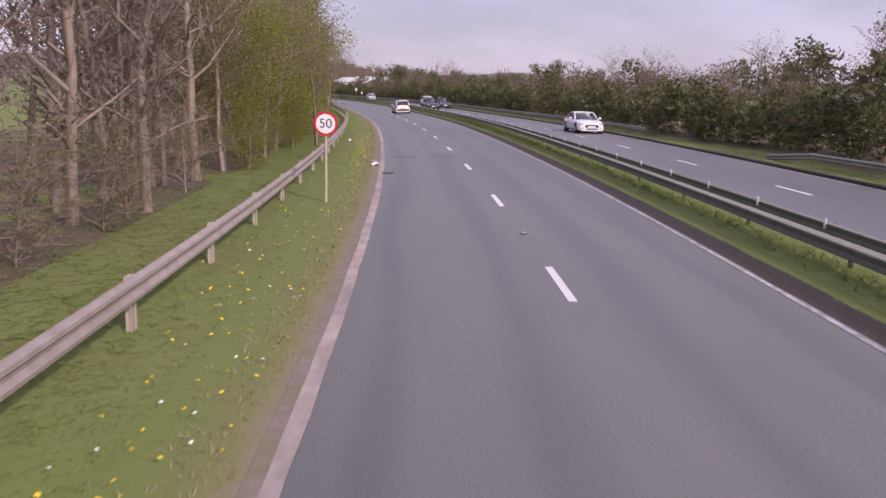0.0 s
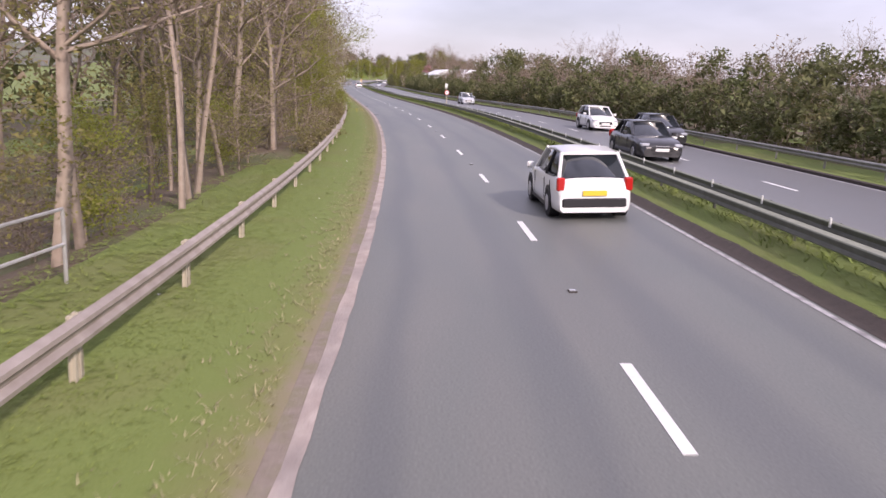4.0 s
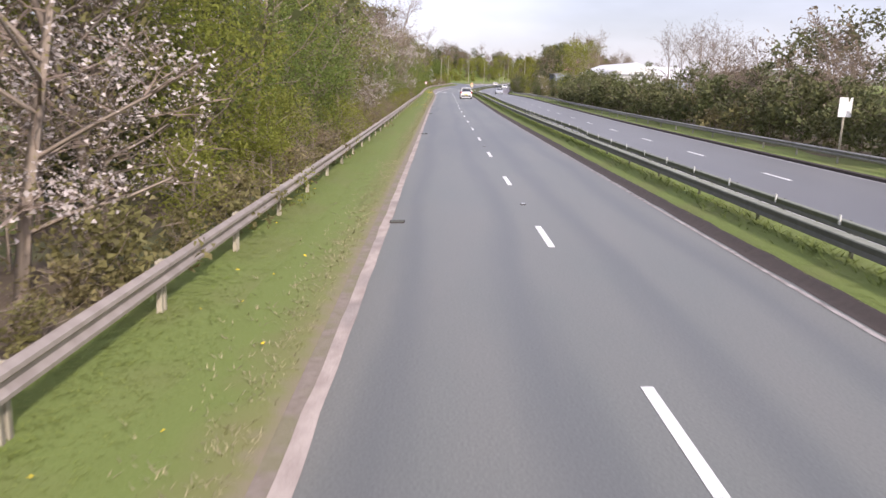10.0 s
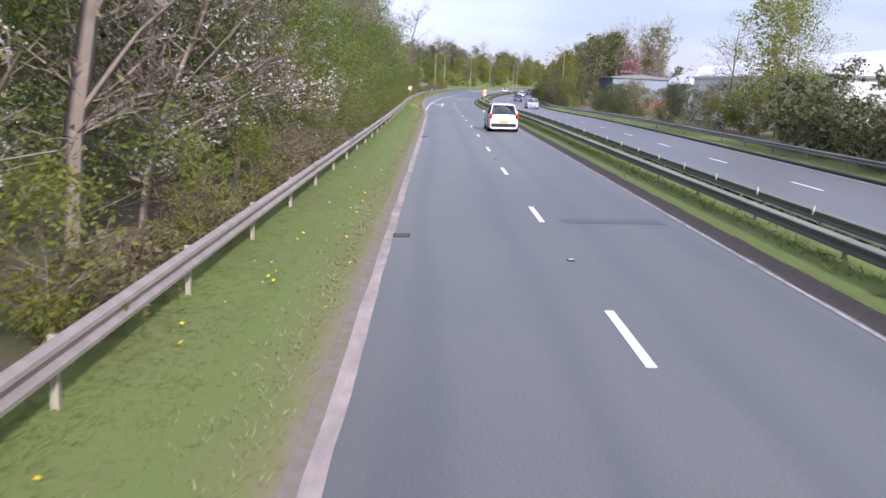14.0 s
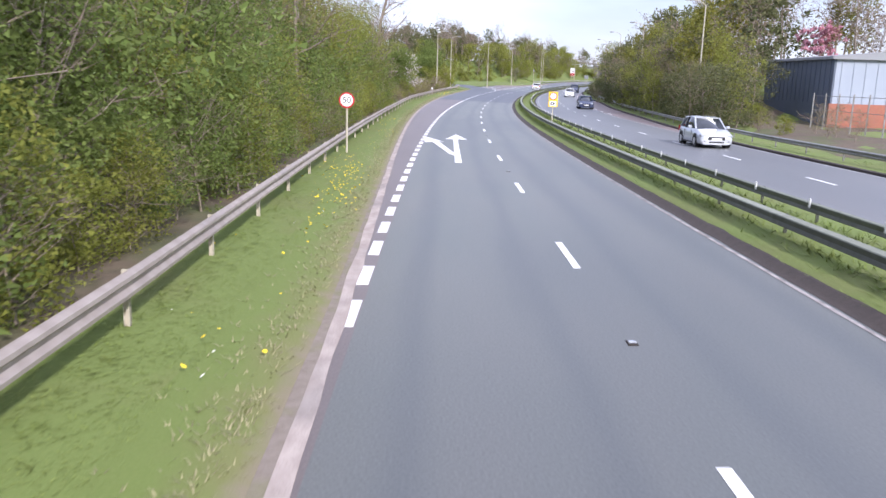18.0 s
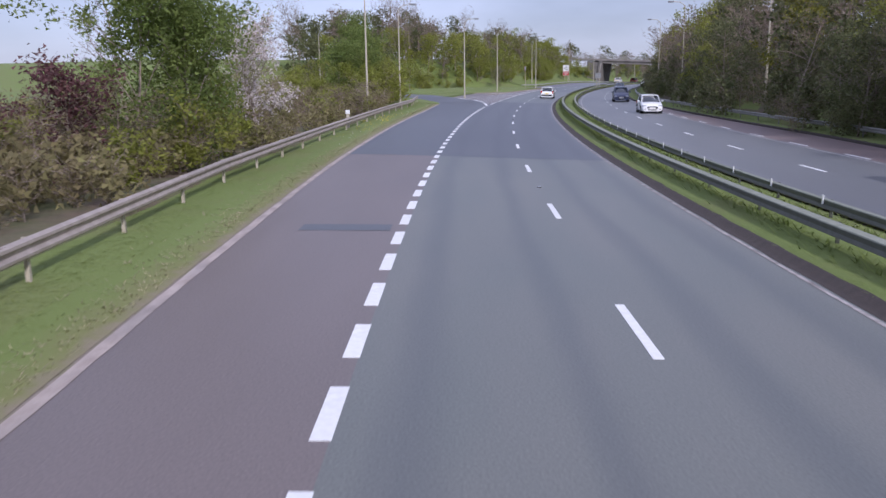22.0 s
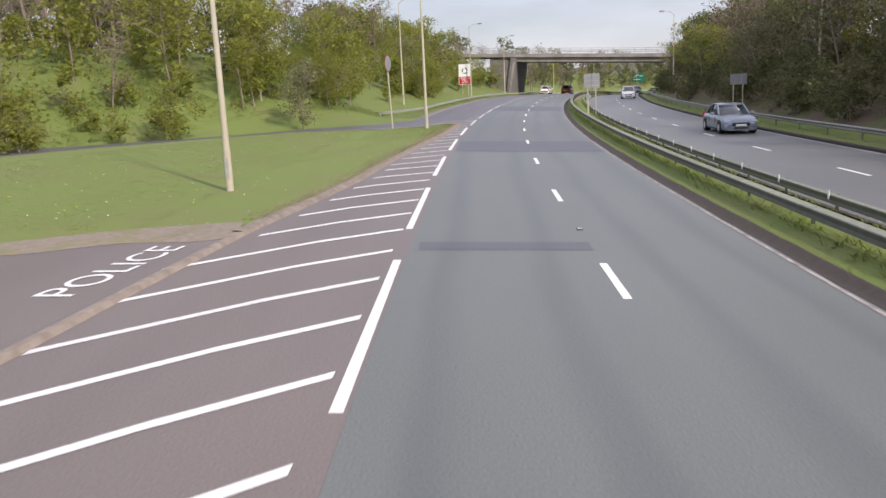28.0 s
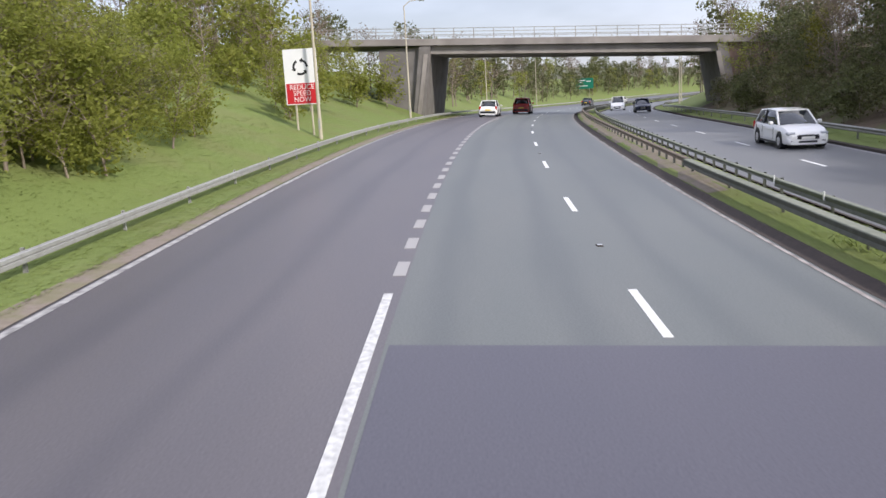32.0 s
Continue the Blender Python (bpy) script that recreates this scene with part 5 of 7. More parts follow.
tree_kind("pink", "blossom_tree", "cherry tree in pink blossom beside the shed", "tree", 151, 6.5, 2.6, 3, "olive", 300, 0.25, "pink", 2000, 0.25, crown=(2.3, 3.0, 7.0, 12))
tree_kind("white", "blossom_tree", "large white-blossomed cherry overhanging the verge", "tree", 152, 7.4, 2.9, 4, "green", 700, 0.12, "bloom", 4500, 0.08, kids=(5, 7, 4, 3), first=0.12)
tree_kind("round", "tree", "full rounded dark green tree beside the exit", "tree", 153, 8.6, 3.0, 2, "holly", 8500, 0.16, crown=(3.4, 0.3, 8.4, 34))
tree_kind("pale", "tree", "pale grey-green willow bush on the grass", "shrub", 154, 5.6, 2.1, 4, "pale_leaf", 2200, 0.17, kids=(5, 8, 4, 3), first=0.08)
tree_rng = random.Random(5)


def tree_pose(s, u, size, sink=0.05, tilt=3.0):
    p = ground(s, u)
    k = size * tree_rng.uniform(0.88, 1.14)
    return pose(p[0], p[1], p[2] - sink, tree_rng.uniform(-tilt, tilt), tree_rng.uniform(-tilt, tilt), tree_rng.uniform(0, 360)) @ Matrix.Diagonal((k, k, k * tree_rng.uniform(0.92, 1.1), 1))


def plant(key, s, u, size=1.0):
    """One tree as a thing of its own."""
    model = tree_rng.choice(TREES[key])
    m = tree_pose(s, u, size)
    if not model[1]:
        model[1] = True
        model[0].matrix_basis = m
        return model[0]
    o = copy_thing(model[0], m)
    o.matrix_basis = m
    return o


ARRAYS = {}


def arrays_of(me):
    if me.name not in ARRAYS:
        v = np.empty(len(me.vertices) * 3)
        me.vertices.foreach_get("co", v)
        f = np.empty(len(me.loops), int)
        me.loops.foreach_get("vertex_index", f)
        ARRAYS[me.name] = v.reshape(-1, 3), f
    return ARRAYS[me.name]


def wood(name, label, spots, thin=3):
    """Many trees that nobody could count, joined into one mesh."""
    V, L, K, mats, n = [], [], [], [], 0
    for key, s, u, size in spots:
        model = tree_rng.choice(TREES[key])[0]
        m = np.array(tree_pose(s, u, size))
        for ch in model.children:
            v, f = arrays_of(ch.data)
            if ch.name.startswith("crown") and key != "back":        # fewer, larger leaves in the mass
                tri = v.reshape(-1, 3, 3)[::thin]
                mid = tri.mean(1, keepdims=True)
                v = (mid + (tri - mid) * thin ** 0.5).reshape(-1, 3)
                f = np.arange(len(v))
            V.append(v @ m[:3, :3].T + m[:3, 3])
            L.append(f + n)
            n += len(v)
            mt = ch.data.materials[0]
            if mt not in mats:
                mats.append(mt)
            K.append(np.full(len(f) // 3, mats.index(mt)))
    V, L, K = np.concatenate(V), np.concatenate(L), np.concatenate(K)
    me = bpy.data.meshes.new(name)
    me.vertices.add(len(V))
    me.vertices.foreach_set("co", V.ravel())
    me.loops.add(len(L))
    me.loops.foreach_set("vertex_index", L.astype(np.int32))
    me.polygons.add(len(K))
    me.polygons.foreach_set("loop_start", np.arange(0, len(L), 3, dtype=np.int32))
    for mt in mats:
        me.materials.append(mt)
    me.polygons.foreach_set("material_index", K.astype(np.int32))
    me.update(calc_edges=True)
    thing(name, label, "trees", kind="stuff", data=me)


def pick(weights):
    return tree_rng.choices([w[0] for w in weights], [w[1] for w in weights])[0]


def spots(s0, s1, step, u0, u1, weights, size=(0.85, 1.15), off=None):
    out, s = [], s0
    while s < s1:
        q = s + tree_rng.uniform(-0.4, 0.4) * step
        out.append((pick(weights), q, tree_rng.uniform(u0, u1) + (off(q) if off else 0), tree_rng.uniform(*size)))
        s += step
    return out


def belt(*a, **k):
    for q in spots(*a, **k):
        plant(*q)


def rail_off(s):
    return lrail(s) + 5.45


# nearside belt behind the rail: front rows as single trees, the depth of the wood behind them
belt(-8, 27, 2.0, -9.6, -8.2, (("bare", 7), ("thin", 3)), (0.8, 1.05))
belt(-8, 27, 1.6, -9.4, -8.2, (("bramble", 1),), (0.6, 0.9))
belt(27, 44, 1.9, -9.0, -7.8, (("green", 6), ("olive", 2)), (0.75, 1.0))
belt(46, 57, 2.6, -9.6, -8.4, (("green", 3), ("olive", 3), ("thin", 3)), (0.75, 0.95))
belt(30, 57, 1.9, -8.4, -7.2, (("shrub", 5), ("bramble", 2)), (0.55, 0.85))
belt(53.5, 60, 1.5, -9.4, -8.4, (("olive", 4), ("green", 2), ("holly", 2)), (0.95, 1.15))
belt(60, 108, 3.0, -9.6, -7.2, (("thin", 8), ("bare", 1)))
belt(46, 112, 3.0, -10.6, -8.6, (("bramble", 4), ("shrub", 1)), (0.6, 0.9))
belt(88, 118, 2.2, -9.4, -7.8, (("shrub", 2), ("bramble", 4), ("olive", 3)))
under = spots(112, 304, 1.2, -6.6, -6.0, (("bramble", 3), ("shrub", 2), ("scrub", 5)), (0.35, 0.62))
belt(112, 165, 1.6, -8.6, -7.3, (("blossom", 4), ("shrub", 4), ("bramble", 4), ("olive", 5), ("green", 3), ("bare", 2)), (0.85, 1.1))
belt(165, 215, 1.8, -8.6, -7.3, (("blossom", 10), ("shrub", 3), ("bramble", 5), ("olive", 3)), (0.9, 1.15))
belt(215, 240, 1.8, -8.6, -7.4, (("shrub", 3), ("holly", 9), ("green", 2)), (0.95, 1.25))
belt(240, 262, 1.8, -8.6, -7.3, (("blossom", 7), ("bramble", 4), ("holly", 3), ("bare", 2)), (0.9, 1.15))
belt(262, 301, 1.5, -8.6, -7.3, (("blossom", 6), ("bramble", 9), ("holly", 2), ("bare", 2)), (0.95, 1.2))
under += spots(303, 392, 0.75, -7.3, -6.6, (("holly", 6), ("shrub", 6), ("bramble", 2)), (0.4, 0.7), rail_off)
under += spots(392, 432, 1.7, -7.2, -6.5, (("holly", 5), ("shrub", 5)), (0.45, 0.75), rail_off)
under += spots(470, 560, 1.5, 15.2, 18.6, (("thorn", 6), ("bramble", 3)), (0.55, 1.0))
under += spots(560, 692, 0.7, 15.4, 19.5, (("thorn", 6), ("bramble", 3)), (0.55, 1.0))
wood("undergrowth", "low brambles and leafy undergrowth along the rails", under, 2)
belt(301, 374, 1.35, -8.8, -7.6, (("holly", 8), ("shrub", 4)), (1.0, 1.4), rail_off)
belt(374, 392, 1.7, -9.4, -7.9, (("holly", 7), ("olive", 2), ("shrub", 3)), (0.95, 1.25), rail_off)
belt(330, 392, 2.6, -11.0, -9.4, (("holly", 3), ("olive", 3), ("bare", 4)), (0.95, 1.3), rail_off)
belt(392, 428, 2.0, -9.2, -8.0, (("holly", 6), ("shrub", 3), ("green", 3)), (0.9, 1.2), rail_off)
belt(412, 432, 1.2, -9.6, -7.9, (("holly", 6), ("bare", 2), ("shrub", 1)), (1.1, 1.5), rail_off)
deep = spots(-10, 48, 2.0, -14, -9.4, (("bare", 7), ("thin", 3), ("olive", 1), ("bramble", 3)))
deep += spots(-10, 110, 2.4, -24, -13, (("bare", 5), ("brown", 5), ("olive", 1)))
deep += spots(46, 110, 2.4, -18, -11.0, (("bare", 5), ("thin", 5), ("bramble", 2), ("brown", 2)))
deep += spots(108, 172, 2.0, -13, -9.4, (("green", 4), ("olive", 5), ("bare", 4), ("blossom", 2)))
deep += spots(170, 215, 2.0, -13, -9.4, (("olive", 4), ("blossom", 5), ("bare", 4), ("green", 1)))
deep += spots(213, 245, 1.9, -13, -9.4, (("green", 3), ("deep", 4), ("holly", 4)))
deep += spots(243, 305, 1.9, -13, -9.4, (("bare", 5), ("blossom", 2), ("back", 5)))
deep += spots(110, 425, 2.6, -21, -13, (("back", 6), ("brown", 5)), (0.9, 1.15), rail_off)
deep += spots(303, 430, 1.9, -14, -9.8, (("green", 5), ("olive", 4), ("bare", 5), ("mid", 1)), (0.85, 1.05), rail_off)
deep = [q for k, q in enumerate(deep) if k % 2 == 0 or not (74 < q[1] < 118 and -31 < q[2] < -11)]     # the house shows through here
wood("nearside_wood", "dense belt of bare, budding and blossoming trees behind the rail", deep)
# open stretch before the exit
belt(432, 500, 2.6, -8.6, -7.4, (("bramble", 7), ("bush", 1)), (0.3, 0.5), rail_off)
wood("scrub", "rough brown scrub and brambles between rail and field", spots(428, 502, 0.2, -16, -6.7, (("scrub", 12), ("bramble", 3), ("bush", 1)), (0.45, 0.85), rail_off))
for key, s, u, k in (("purple", 446, -13.9, 0.72), ("purple", 449.5, -13.2, 0.74), ("purple", 442, -14.6, 0.68), ("purple", 437, -15, 0.75), ("purple", 446, -19, 0.75), ("purple", 451.5, -17.5, 0.75), ("bush", 452, -10.8, 1.0), ("bush", 456.5, -11.2, 1.0), ("round", 453.5, -11.0, 0.72), ("round", 452.3, -12.4, 0.72), ("round", 455.0, -11.6, 0.66), ("round", 456.2, -12.6, 0.68), ("white", 460.6, -10.9, 0.78), ("white", 463.4, -12.0, 0.74), ("tall_bare", 462, -17, 0.55),
                     ("bramble", 470, -15.5, 0.9), ("bramble", 476, -14.5, 0.7), ("bush", 512, -30, 1.2), ("bramble", 484, -17, 0.7), ("bramble", 480, -13.2, 0.7), ("bramble", 489, -13.5, 0.8), ("bush", 493, -14, 0.8), ("bush", 495, -17.5, 0.8), ("bush", 500, -15.4, 1.0), ("round", 503, -15.6, 0.75), ("bush", 501, -13.6, 1.0),
                     ("round", 508, -16.2, 0.85), ("bush", 506, -14.0, 1.1), ("round", 513, -17.2, 0.8), ("round", 517, -19.0, 0.72), ("bush", 512, -15.0, 1.2), ("bush", 516, -16.0, 1.1), ("round", 521, -21, 0.7), ("bush", 521, -18.0, 1.2),
                     ("mid", 526, -26, 0.6), ("bush", 531, -31, 1.2), ("bush", 527, -22.5, 1.4), ("bush", 520, -27, 1.2), ("broad", 545, -46, 1.3), ("bush", 541, -37, 1.3),
                     ("pale", 594, -14.4, 0.78), ("bush", 583, -27.5, 1.5), ("bush", 587, -20.5, 1.1), ("shrub", 604, -14.6, 1.15), ("shrub", 605.5, -15.6, 1.3), ("shrub", 602.5, -14.8, 1.0), ("shrub", 607, -16.2, 1.3), ("shrub", 603.5, -16.8, 1.2), ("holly", 606, -17.6, 0.9), ("shrub", 609, -17.2, 1.2), ("shrub", 601.5, -17.2, 1.1), ("holly", 612, -18.5, 0.9), ("shrub", 636, -12.8, 1.2), ("shrub", 637.5, -13.5, 1.35), ("shrub", 635, -13.8, 1.2), ("shrub", 639, -13.2, 1.1), ("shrub", 637, -15.0, 1.4), ("bush", 600, -18.5, 1.2), ("bare", 427, -10.8, 0.8), ("bare", 430.5, -11.3, 0.72), ("bare", 433.5, -12.2, 0.65), ("yellow", 462, 21.5, 0.85), ("pale", 634, -14.2, 0.85), ("pale", 638, -15.2, 0.95), ("pale", 643, -14.4, 0.8), ("shrub", 640, -17, 1.4), ("shrub", 635, -17, 1.3), ("shrub", 646, -16, 1.2), ("mid", 620, -17.5, 0.45), ("mid", 624, -16.5, 0.5), ("bush", 628, -14.5, 1.0), ("bush", 634, -15.5, 1.1), ("mid", 640, -16.5, 0.55),
                     ("bush", 645, -15, 1.2), ("bush", 650, -16, 1.4), ("mid", 664, -15.5, 0.45), ("green", 672, -15.5, 0.5), ("bush", 668, -14.5, 1.3), ("mid", 677, -16, 0.5), ("bush", 681, -14.5, 1.3), ("mid", 686, -16.5, 0.55), ("bush", 690, -14.0, 1.3)):
    plant(key, s, u, k)
wood("exit_thicket", "thick hawthorn bushes behind the rail at the exit", spots(499, 522, 1.3, -9.0, -7.6, (("bush", 6), ("shrub", 2)), (0.7, 1.1), rail_off) + spots(503, 524, 1.7, -12.0, -9.4, (("mid", 3), ("round", 2)), (0.5, 0.75), rail_off))
# behind the island and up the bank
belt(596, 690, 2.6, -24, -18, (("mid", 4), ("brown", 2), ("bush", 6)), (0.5, 0.85))
belt(630, 648, 1.1, -16.5, -12.4, (("shrub", 5), ("bush", 4)), (0.8, 1.2))
belt(560, 592, 2.6, -44, -34, (("mid", 3), ("bush", 6)), (0.6, 0.9))
bank = spots(552, 640, 1.2, -52, -40, (("back", 5), ("brown", 3), ("bush", 4)), (0.7, 1.1))
bank += spots(556, 650, 1.6, -70, -50, (("tall_bare", 3), ("brown", 4), ("back", 5)), (0.8, 1.05))
bank += spots(588, 694, 1.3, -30, -22, (("mid", 5), ("brown", 3), ("bush", 4), ("deep", 2)), (0.6, 0.95))
bank += spots(592, 700, 1.6, -42, -30, (("tall_bare", 3), ("brown", 4), ("back", 4)), (0.7, 1.0))
bank += spots(560, 606, 1.2, -40, -18, (("bush", 8), ("mid", 2)), (0.5, 1.0), lambda s: min(0, (s - 590) * 0.4))
bank += spots(604, 700, 1.5, -30, -13.5, (("bush", 8), ("mid", 1)), (0.5, 1.1))
bank += spots(562, 578, 0.8, -42, -29, (("bush", 5), ("mid", 3), ("back", 2)), (0.5, 0.9))
bank = [q for q in bank if q[1] > 562 + (-q[2] - 45) * 2.0]          # open field towards the south-west
wood("bank_wood", "wood of bare and green trees on top of the grass bank", bank)
# beyond the bridge
beyond = spots(705, 980, 4.0, -40, -15, (("back", 3), ("brown", 4), ("back", 3)), (0.6, 1.0))
beyond += spots(705, 980, 4.0, 19, 40, (("back", 3), ("brown", 4), ("back", 4)), (0.7, 1.1))
beyond += spots(715, 980, 2.2, -20, -12.5, (("mid", 1), ("back", 7), ("brown", 3)), (0.5, 0.85))
wood("far_wood", "trees on both banks beyond the bridge", beyond)
# offside belt
belt(-40, 120, 3.4, 16.4, 17.8, (("deep", 6), ("far_bloom", 3), ("brown", 4)), (0.36, 0.5))
belt(120, 255, 3.2, 16.4, 17.8, (("deep", 8), ("far_bloom", 2), ("brown", 5)), (0.3, 0.41))
belt(255, 318, 2.6, 16.6, 18.2, (("deep", 7), ("far_bloom", 2)), (0.34, 0.44))
hedge = spots(-40, 318, 1.3, 15.5, 16.6, (("scrub", 1), ("thorn", 6)), (0.7, 1.2))
hedge += spots(-60, 258, 2.2, 17.0, 19.5, (("back", 4), ("brown", 6)), (0.42, 0.55))
hedge += spots(-60, 262, 2.2, 19.5, 24, (("back", 3), ("brown", 8)), (0.47, 0.62))
hedge += spots(200, 262, 2.4, 24, 33, (("brown", 3), ("back", 3)), (0.8, 0.95))
hedge += spots(-60, 200, 5, 24, 32, (("brown", 5), ("tall_bare", 2)), (0.52, 0.66))
hedge += spots(255, 318, 2.0, 17.5, 21, (("back", 5), ("brown", 1)), (0.34, 0.46))
hedge += spots(434, 690, 2.4, 24.5, 31, (("brown", 6), ("back", 5), ("yellow", 1)), (0.8, 1.1))
hedge += spots(432, 690, 3.6, 32, 44, (("tall_bare", 3), ("brown", 5)), (0.8, 1.05))
hedge += spots(440, 690, 2.0, 19, 23.5, (("deep", 2), ("back", 6), ("brown", 5)), (0.55, 0.85))
wood("offside_wood", "hazy belt of hawthorn and brown trees beyond the opposite carriageway", hedge)
belt(318, 366, 2.0, 17.5, 20, (("deep", 6), ("far_bloom", 2)), (0.4, 0.52))
belt(368, 384, 1.2, 18.4, 20.6, (("deep", 6), ("holly", 3)), (0.44, 0.6))
belt(408, 470, 1.5, 16.6, 18.6, (("deep", 6), ("olive", 2), ("mid", 2), ("thorn", 4)), (0.5, 0.75))
belt(396, 420, 2.0, 17.5, 22, (("bramble", 5), ("bush", 1)), (0.4, 0.7))
for key, s, u, k in (("mid", 325.5, 19.0, 1.0), ("green", 323, 18.2, 0.98), ("green", 327, 20.5, 1.0), ("olive", 337, 20.0, 0.95), ("bush", 331, 18.5, 1.0), ("tall_bare", 269, 22, 0.58), ("tall_bare", 272, 26, 0.64), ("tall_bare", 275, 23, 0.62), ("tall_bare", 278, 26.5, 0.66), ("tall_bare", 281, 23.5, 0.62), ("tall_bare", 285, 26, 0.64), ("tall_bare", 289, 23.5, 0.6), ("tall_bare", 293, 26, 0.62), ("tall_bare", 708, 24, 0.8), ("tall_bare", 712, 20, 0.85), ("tall_bare", 716, 26, 0.9), ("tall_bare", 719, 21, 0.8), ("tall_bare", 705.5, 28, 0.85), ("pink", 433, 33, 1.0), ("yellow", 442, 38, 1.25), ("yellow", 426, 21, 0.75)):
    plant(key, s, u, k)
belt(419, 470, 2.2, 19.5, 23, (("deep", 4), ("mid", 4), ("brown", 3), ("yellow", 2)), (0.75, 1.0))
belt(470, 690, 3.2, 17.4, 20.0, (("deep", 6), ("mid", 2), ("brown", 5), ("yellow", 1)), (0.6, 0.95))
for model in (q for l in TREES.values() for q in l if not q[1]):
    for ob in (*model[0].children, model[0]):
        bpy.data.objects.remove(ob)


# ---- grass blades and flowers ----
def tufts(name, label, n, s0, s1, place, h, material, w=0.018, per=3, seed=1, lift=0.0, rise=0.2):
    rng = np.random.RandomState(seed)
    s = rng.uniform(s0, s1, n)
    u = place(rng, s)
    P = ground(s, u)
    P[:, 2] += lift(s, u) if callable(lift) else lift
    V = []
    for k in range(per):
        an = rng.uniform(0, 2 * math.pi, n)
        d = np.stack([np.cos(an), np.sin(an), 0 * an], 1)
        hh = h * rng.uniform(0.5, 1.4, n)[:, None]
        b = P + d * rng.uniform(0, 0.06, n)[:, None]
        side = np.stack([-d[:, 1], d[:, 0], 0 * an], 1) * w
        V += [b + side, b - side, b + d * hh * rng.uniform(0.7, 1.3, n)[:, None] + np.array([0, 0, rise]) * hh]
    V = np.stack(V, 1).reshape(-1, 3)
    F = np.arange(n * per)[:, None] * 3 + np.array([[0, 1, 2]])
    me = mesh_of(name, V, F, material)
    thing(name, label, "grass", kind="stuff", data=me)


def verge_place(rng, s):
    e = edge(s)
    return e - 0.35 - rng.uniform(0, 1, len(s)) * (e - lrail(s) + 1.0)


tufts("grass_blades", "short bright spring grass on the nearside verge", 150000, -5, 516, verge_place, 0.042, M["blade"], w=0.0065, seed=1)
tufts("dry_grass", "dry straw-coloured grass along the worn road edge", 26000, -5, 512, lambda r, s: edge(s) - 0.16 - np.abs(r.normal(0, 0.4, len(s))), 0.075, M["straw"], w=0.008, seed=11, rise=0.6)
tufts("grass_blades", "long rough grass below the nearside rail", 22000, -5, 520, lambda r, s: lrail(s) - r.normal(0.2, 0.4, len(s)), 0.11, M["blade"], w=0.008, seed=2)
tufts("grass_blades", "long grass under the trees behind the rail", 14000, -5, 112, lambda r, s: lrail(s) - r.uniform(0.3, 3.2, len(s)), 0.13, M["blade"], w=0.012, seed=12)
tufts("grass_blades", "rough grass on the central reserve", 100000, 0, 640, lambda r, s: 3.46 + (opp(s) - 3.7 - 3.46) * r.uniform(0, 1, len(s)) ** 1.25, 0.085, M["blade"], w=0.008, seed=3)
tufts("grass_blades", "longer grass under the central rails", 26000, 0, 630, lambda r, s: np.where(r.uniform(0, 1, len(s)) < 0.6, 4.15, 5.55) + r.normal(0, 0.16, len(s)), 0.24, M["blade"], w=0.011, per=2, seed=18, rise=0.6)
tufts("grass_blades", "long grass at the foot of the opposite rail", 14000, 0, 700, lambda r, s: opp(s) + lerp(s, OPP_W) + r.uniform(0.3, 3.6, len(s)), 0.18, M["blade"], w=0.022, per=2, seed=4)
tufts("grass_blades", "grass on the island between the roads", 40000, 545, 594.4, lambda r, s: hatch(s) - 0.6 - r.uniform(0, 1, len(s)) ** 1.4 * np.clip((596 - s) * 0.55, 0.3, 16), 0.055, M["blade"], w=0.008, seed=5, lift=island_rise)
tufts("grass_blades", "tall grass along the foot of the bank", 22000, 604, 700, lambda r, s: -8.6 - r.uniform(0, 1, len(s)) ** 1.5 * 8, 0.11, M["blade"], w=0.01, seed=6)
tufts("grass_blades", "rough tussocky grass on the bank", 26000, 556, 700, lambda r, s: -12 - np.clip((600 - s) * 0.5, 0, 30) - r.uniform(0, 1, len(s)) * 20, 0.15, M["blade"], w=0.014, per=2, seed=16)
tufts("grass_blades", "grass between the joining road and the bank", 9000, 584, 608, lambda r, s: -11.2 - np.clip((606 - s) * 0.9, 0, 20) - r.uniform(0, 1, len(s)) * 7, 0.16, M["blade"], w=0.016, seed=19)
tufts("grass_blades", "rough grass on the slope behind the joining road", 24000, 562, 606, lambda r, s: -13 - np.clip((604 - s) * 0.55, 0, 14) - r.uniform(0, 1, len(s)) * 18, 0.2, M["blade"], w=0.018, per=2, seed=22)
tufts("dry_grass", "dry grass along the kerb of the island", 7000, 559, 594.4, lambda r, s: hatch(s) - 0.2 - np.abs(r.normal(0, 0.3, len(s))), 0.055, M["straw"], w=0.007, seed=20, lift=island_rise, rise=0.6)


def flowers(name, label, spots, material, size, seed):
    """Flower heads in drifts: (s, spread, u from the edge, spread, count)."""
    rng = np.random.RandomState(seed)
    V, F = [], []
    for s0, ds, d0, dd, n in spots:
        s = rng.normal(s0, ds, n)
        d = np.abs(rng.normal(d0, dd, n)) + 0.25
        P = ground(s, edge(s) - d) + np.array([0, 0, 0.09])
        for p in P:
            k = len(V)
            r = size * rng.uniform(0.7, 1.3)
            tilt = rng.normal(0, 0.3, 2)
            for j in range(6):
                a = j * math.pi / 3
                c, t = math.cos(a) * r, math.sin(a) * r
                V.append(p + np.array([c, t, c * tilt[0] + t * tilt[1]]))
            V.append(p + np.array([0, 0, r * 0.45]))
            F += [(k + j, k + (j + 1) % 6, k + 6) for j in range(6)]
    thing(name, label, "flowers", kind="stuff", data=mesh_of(name, V, F, material))


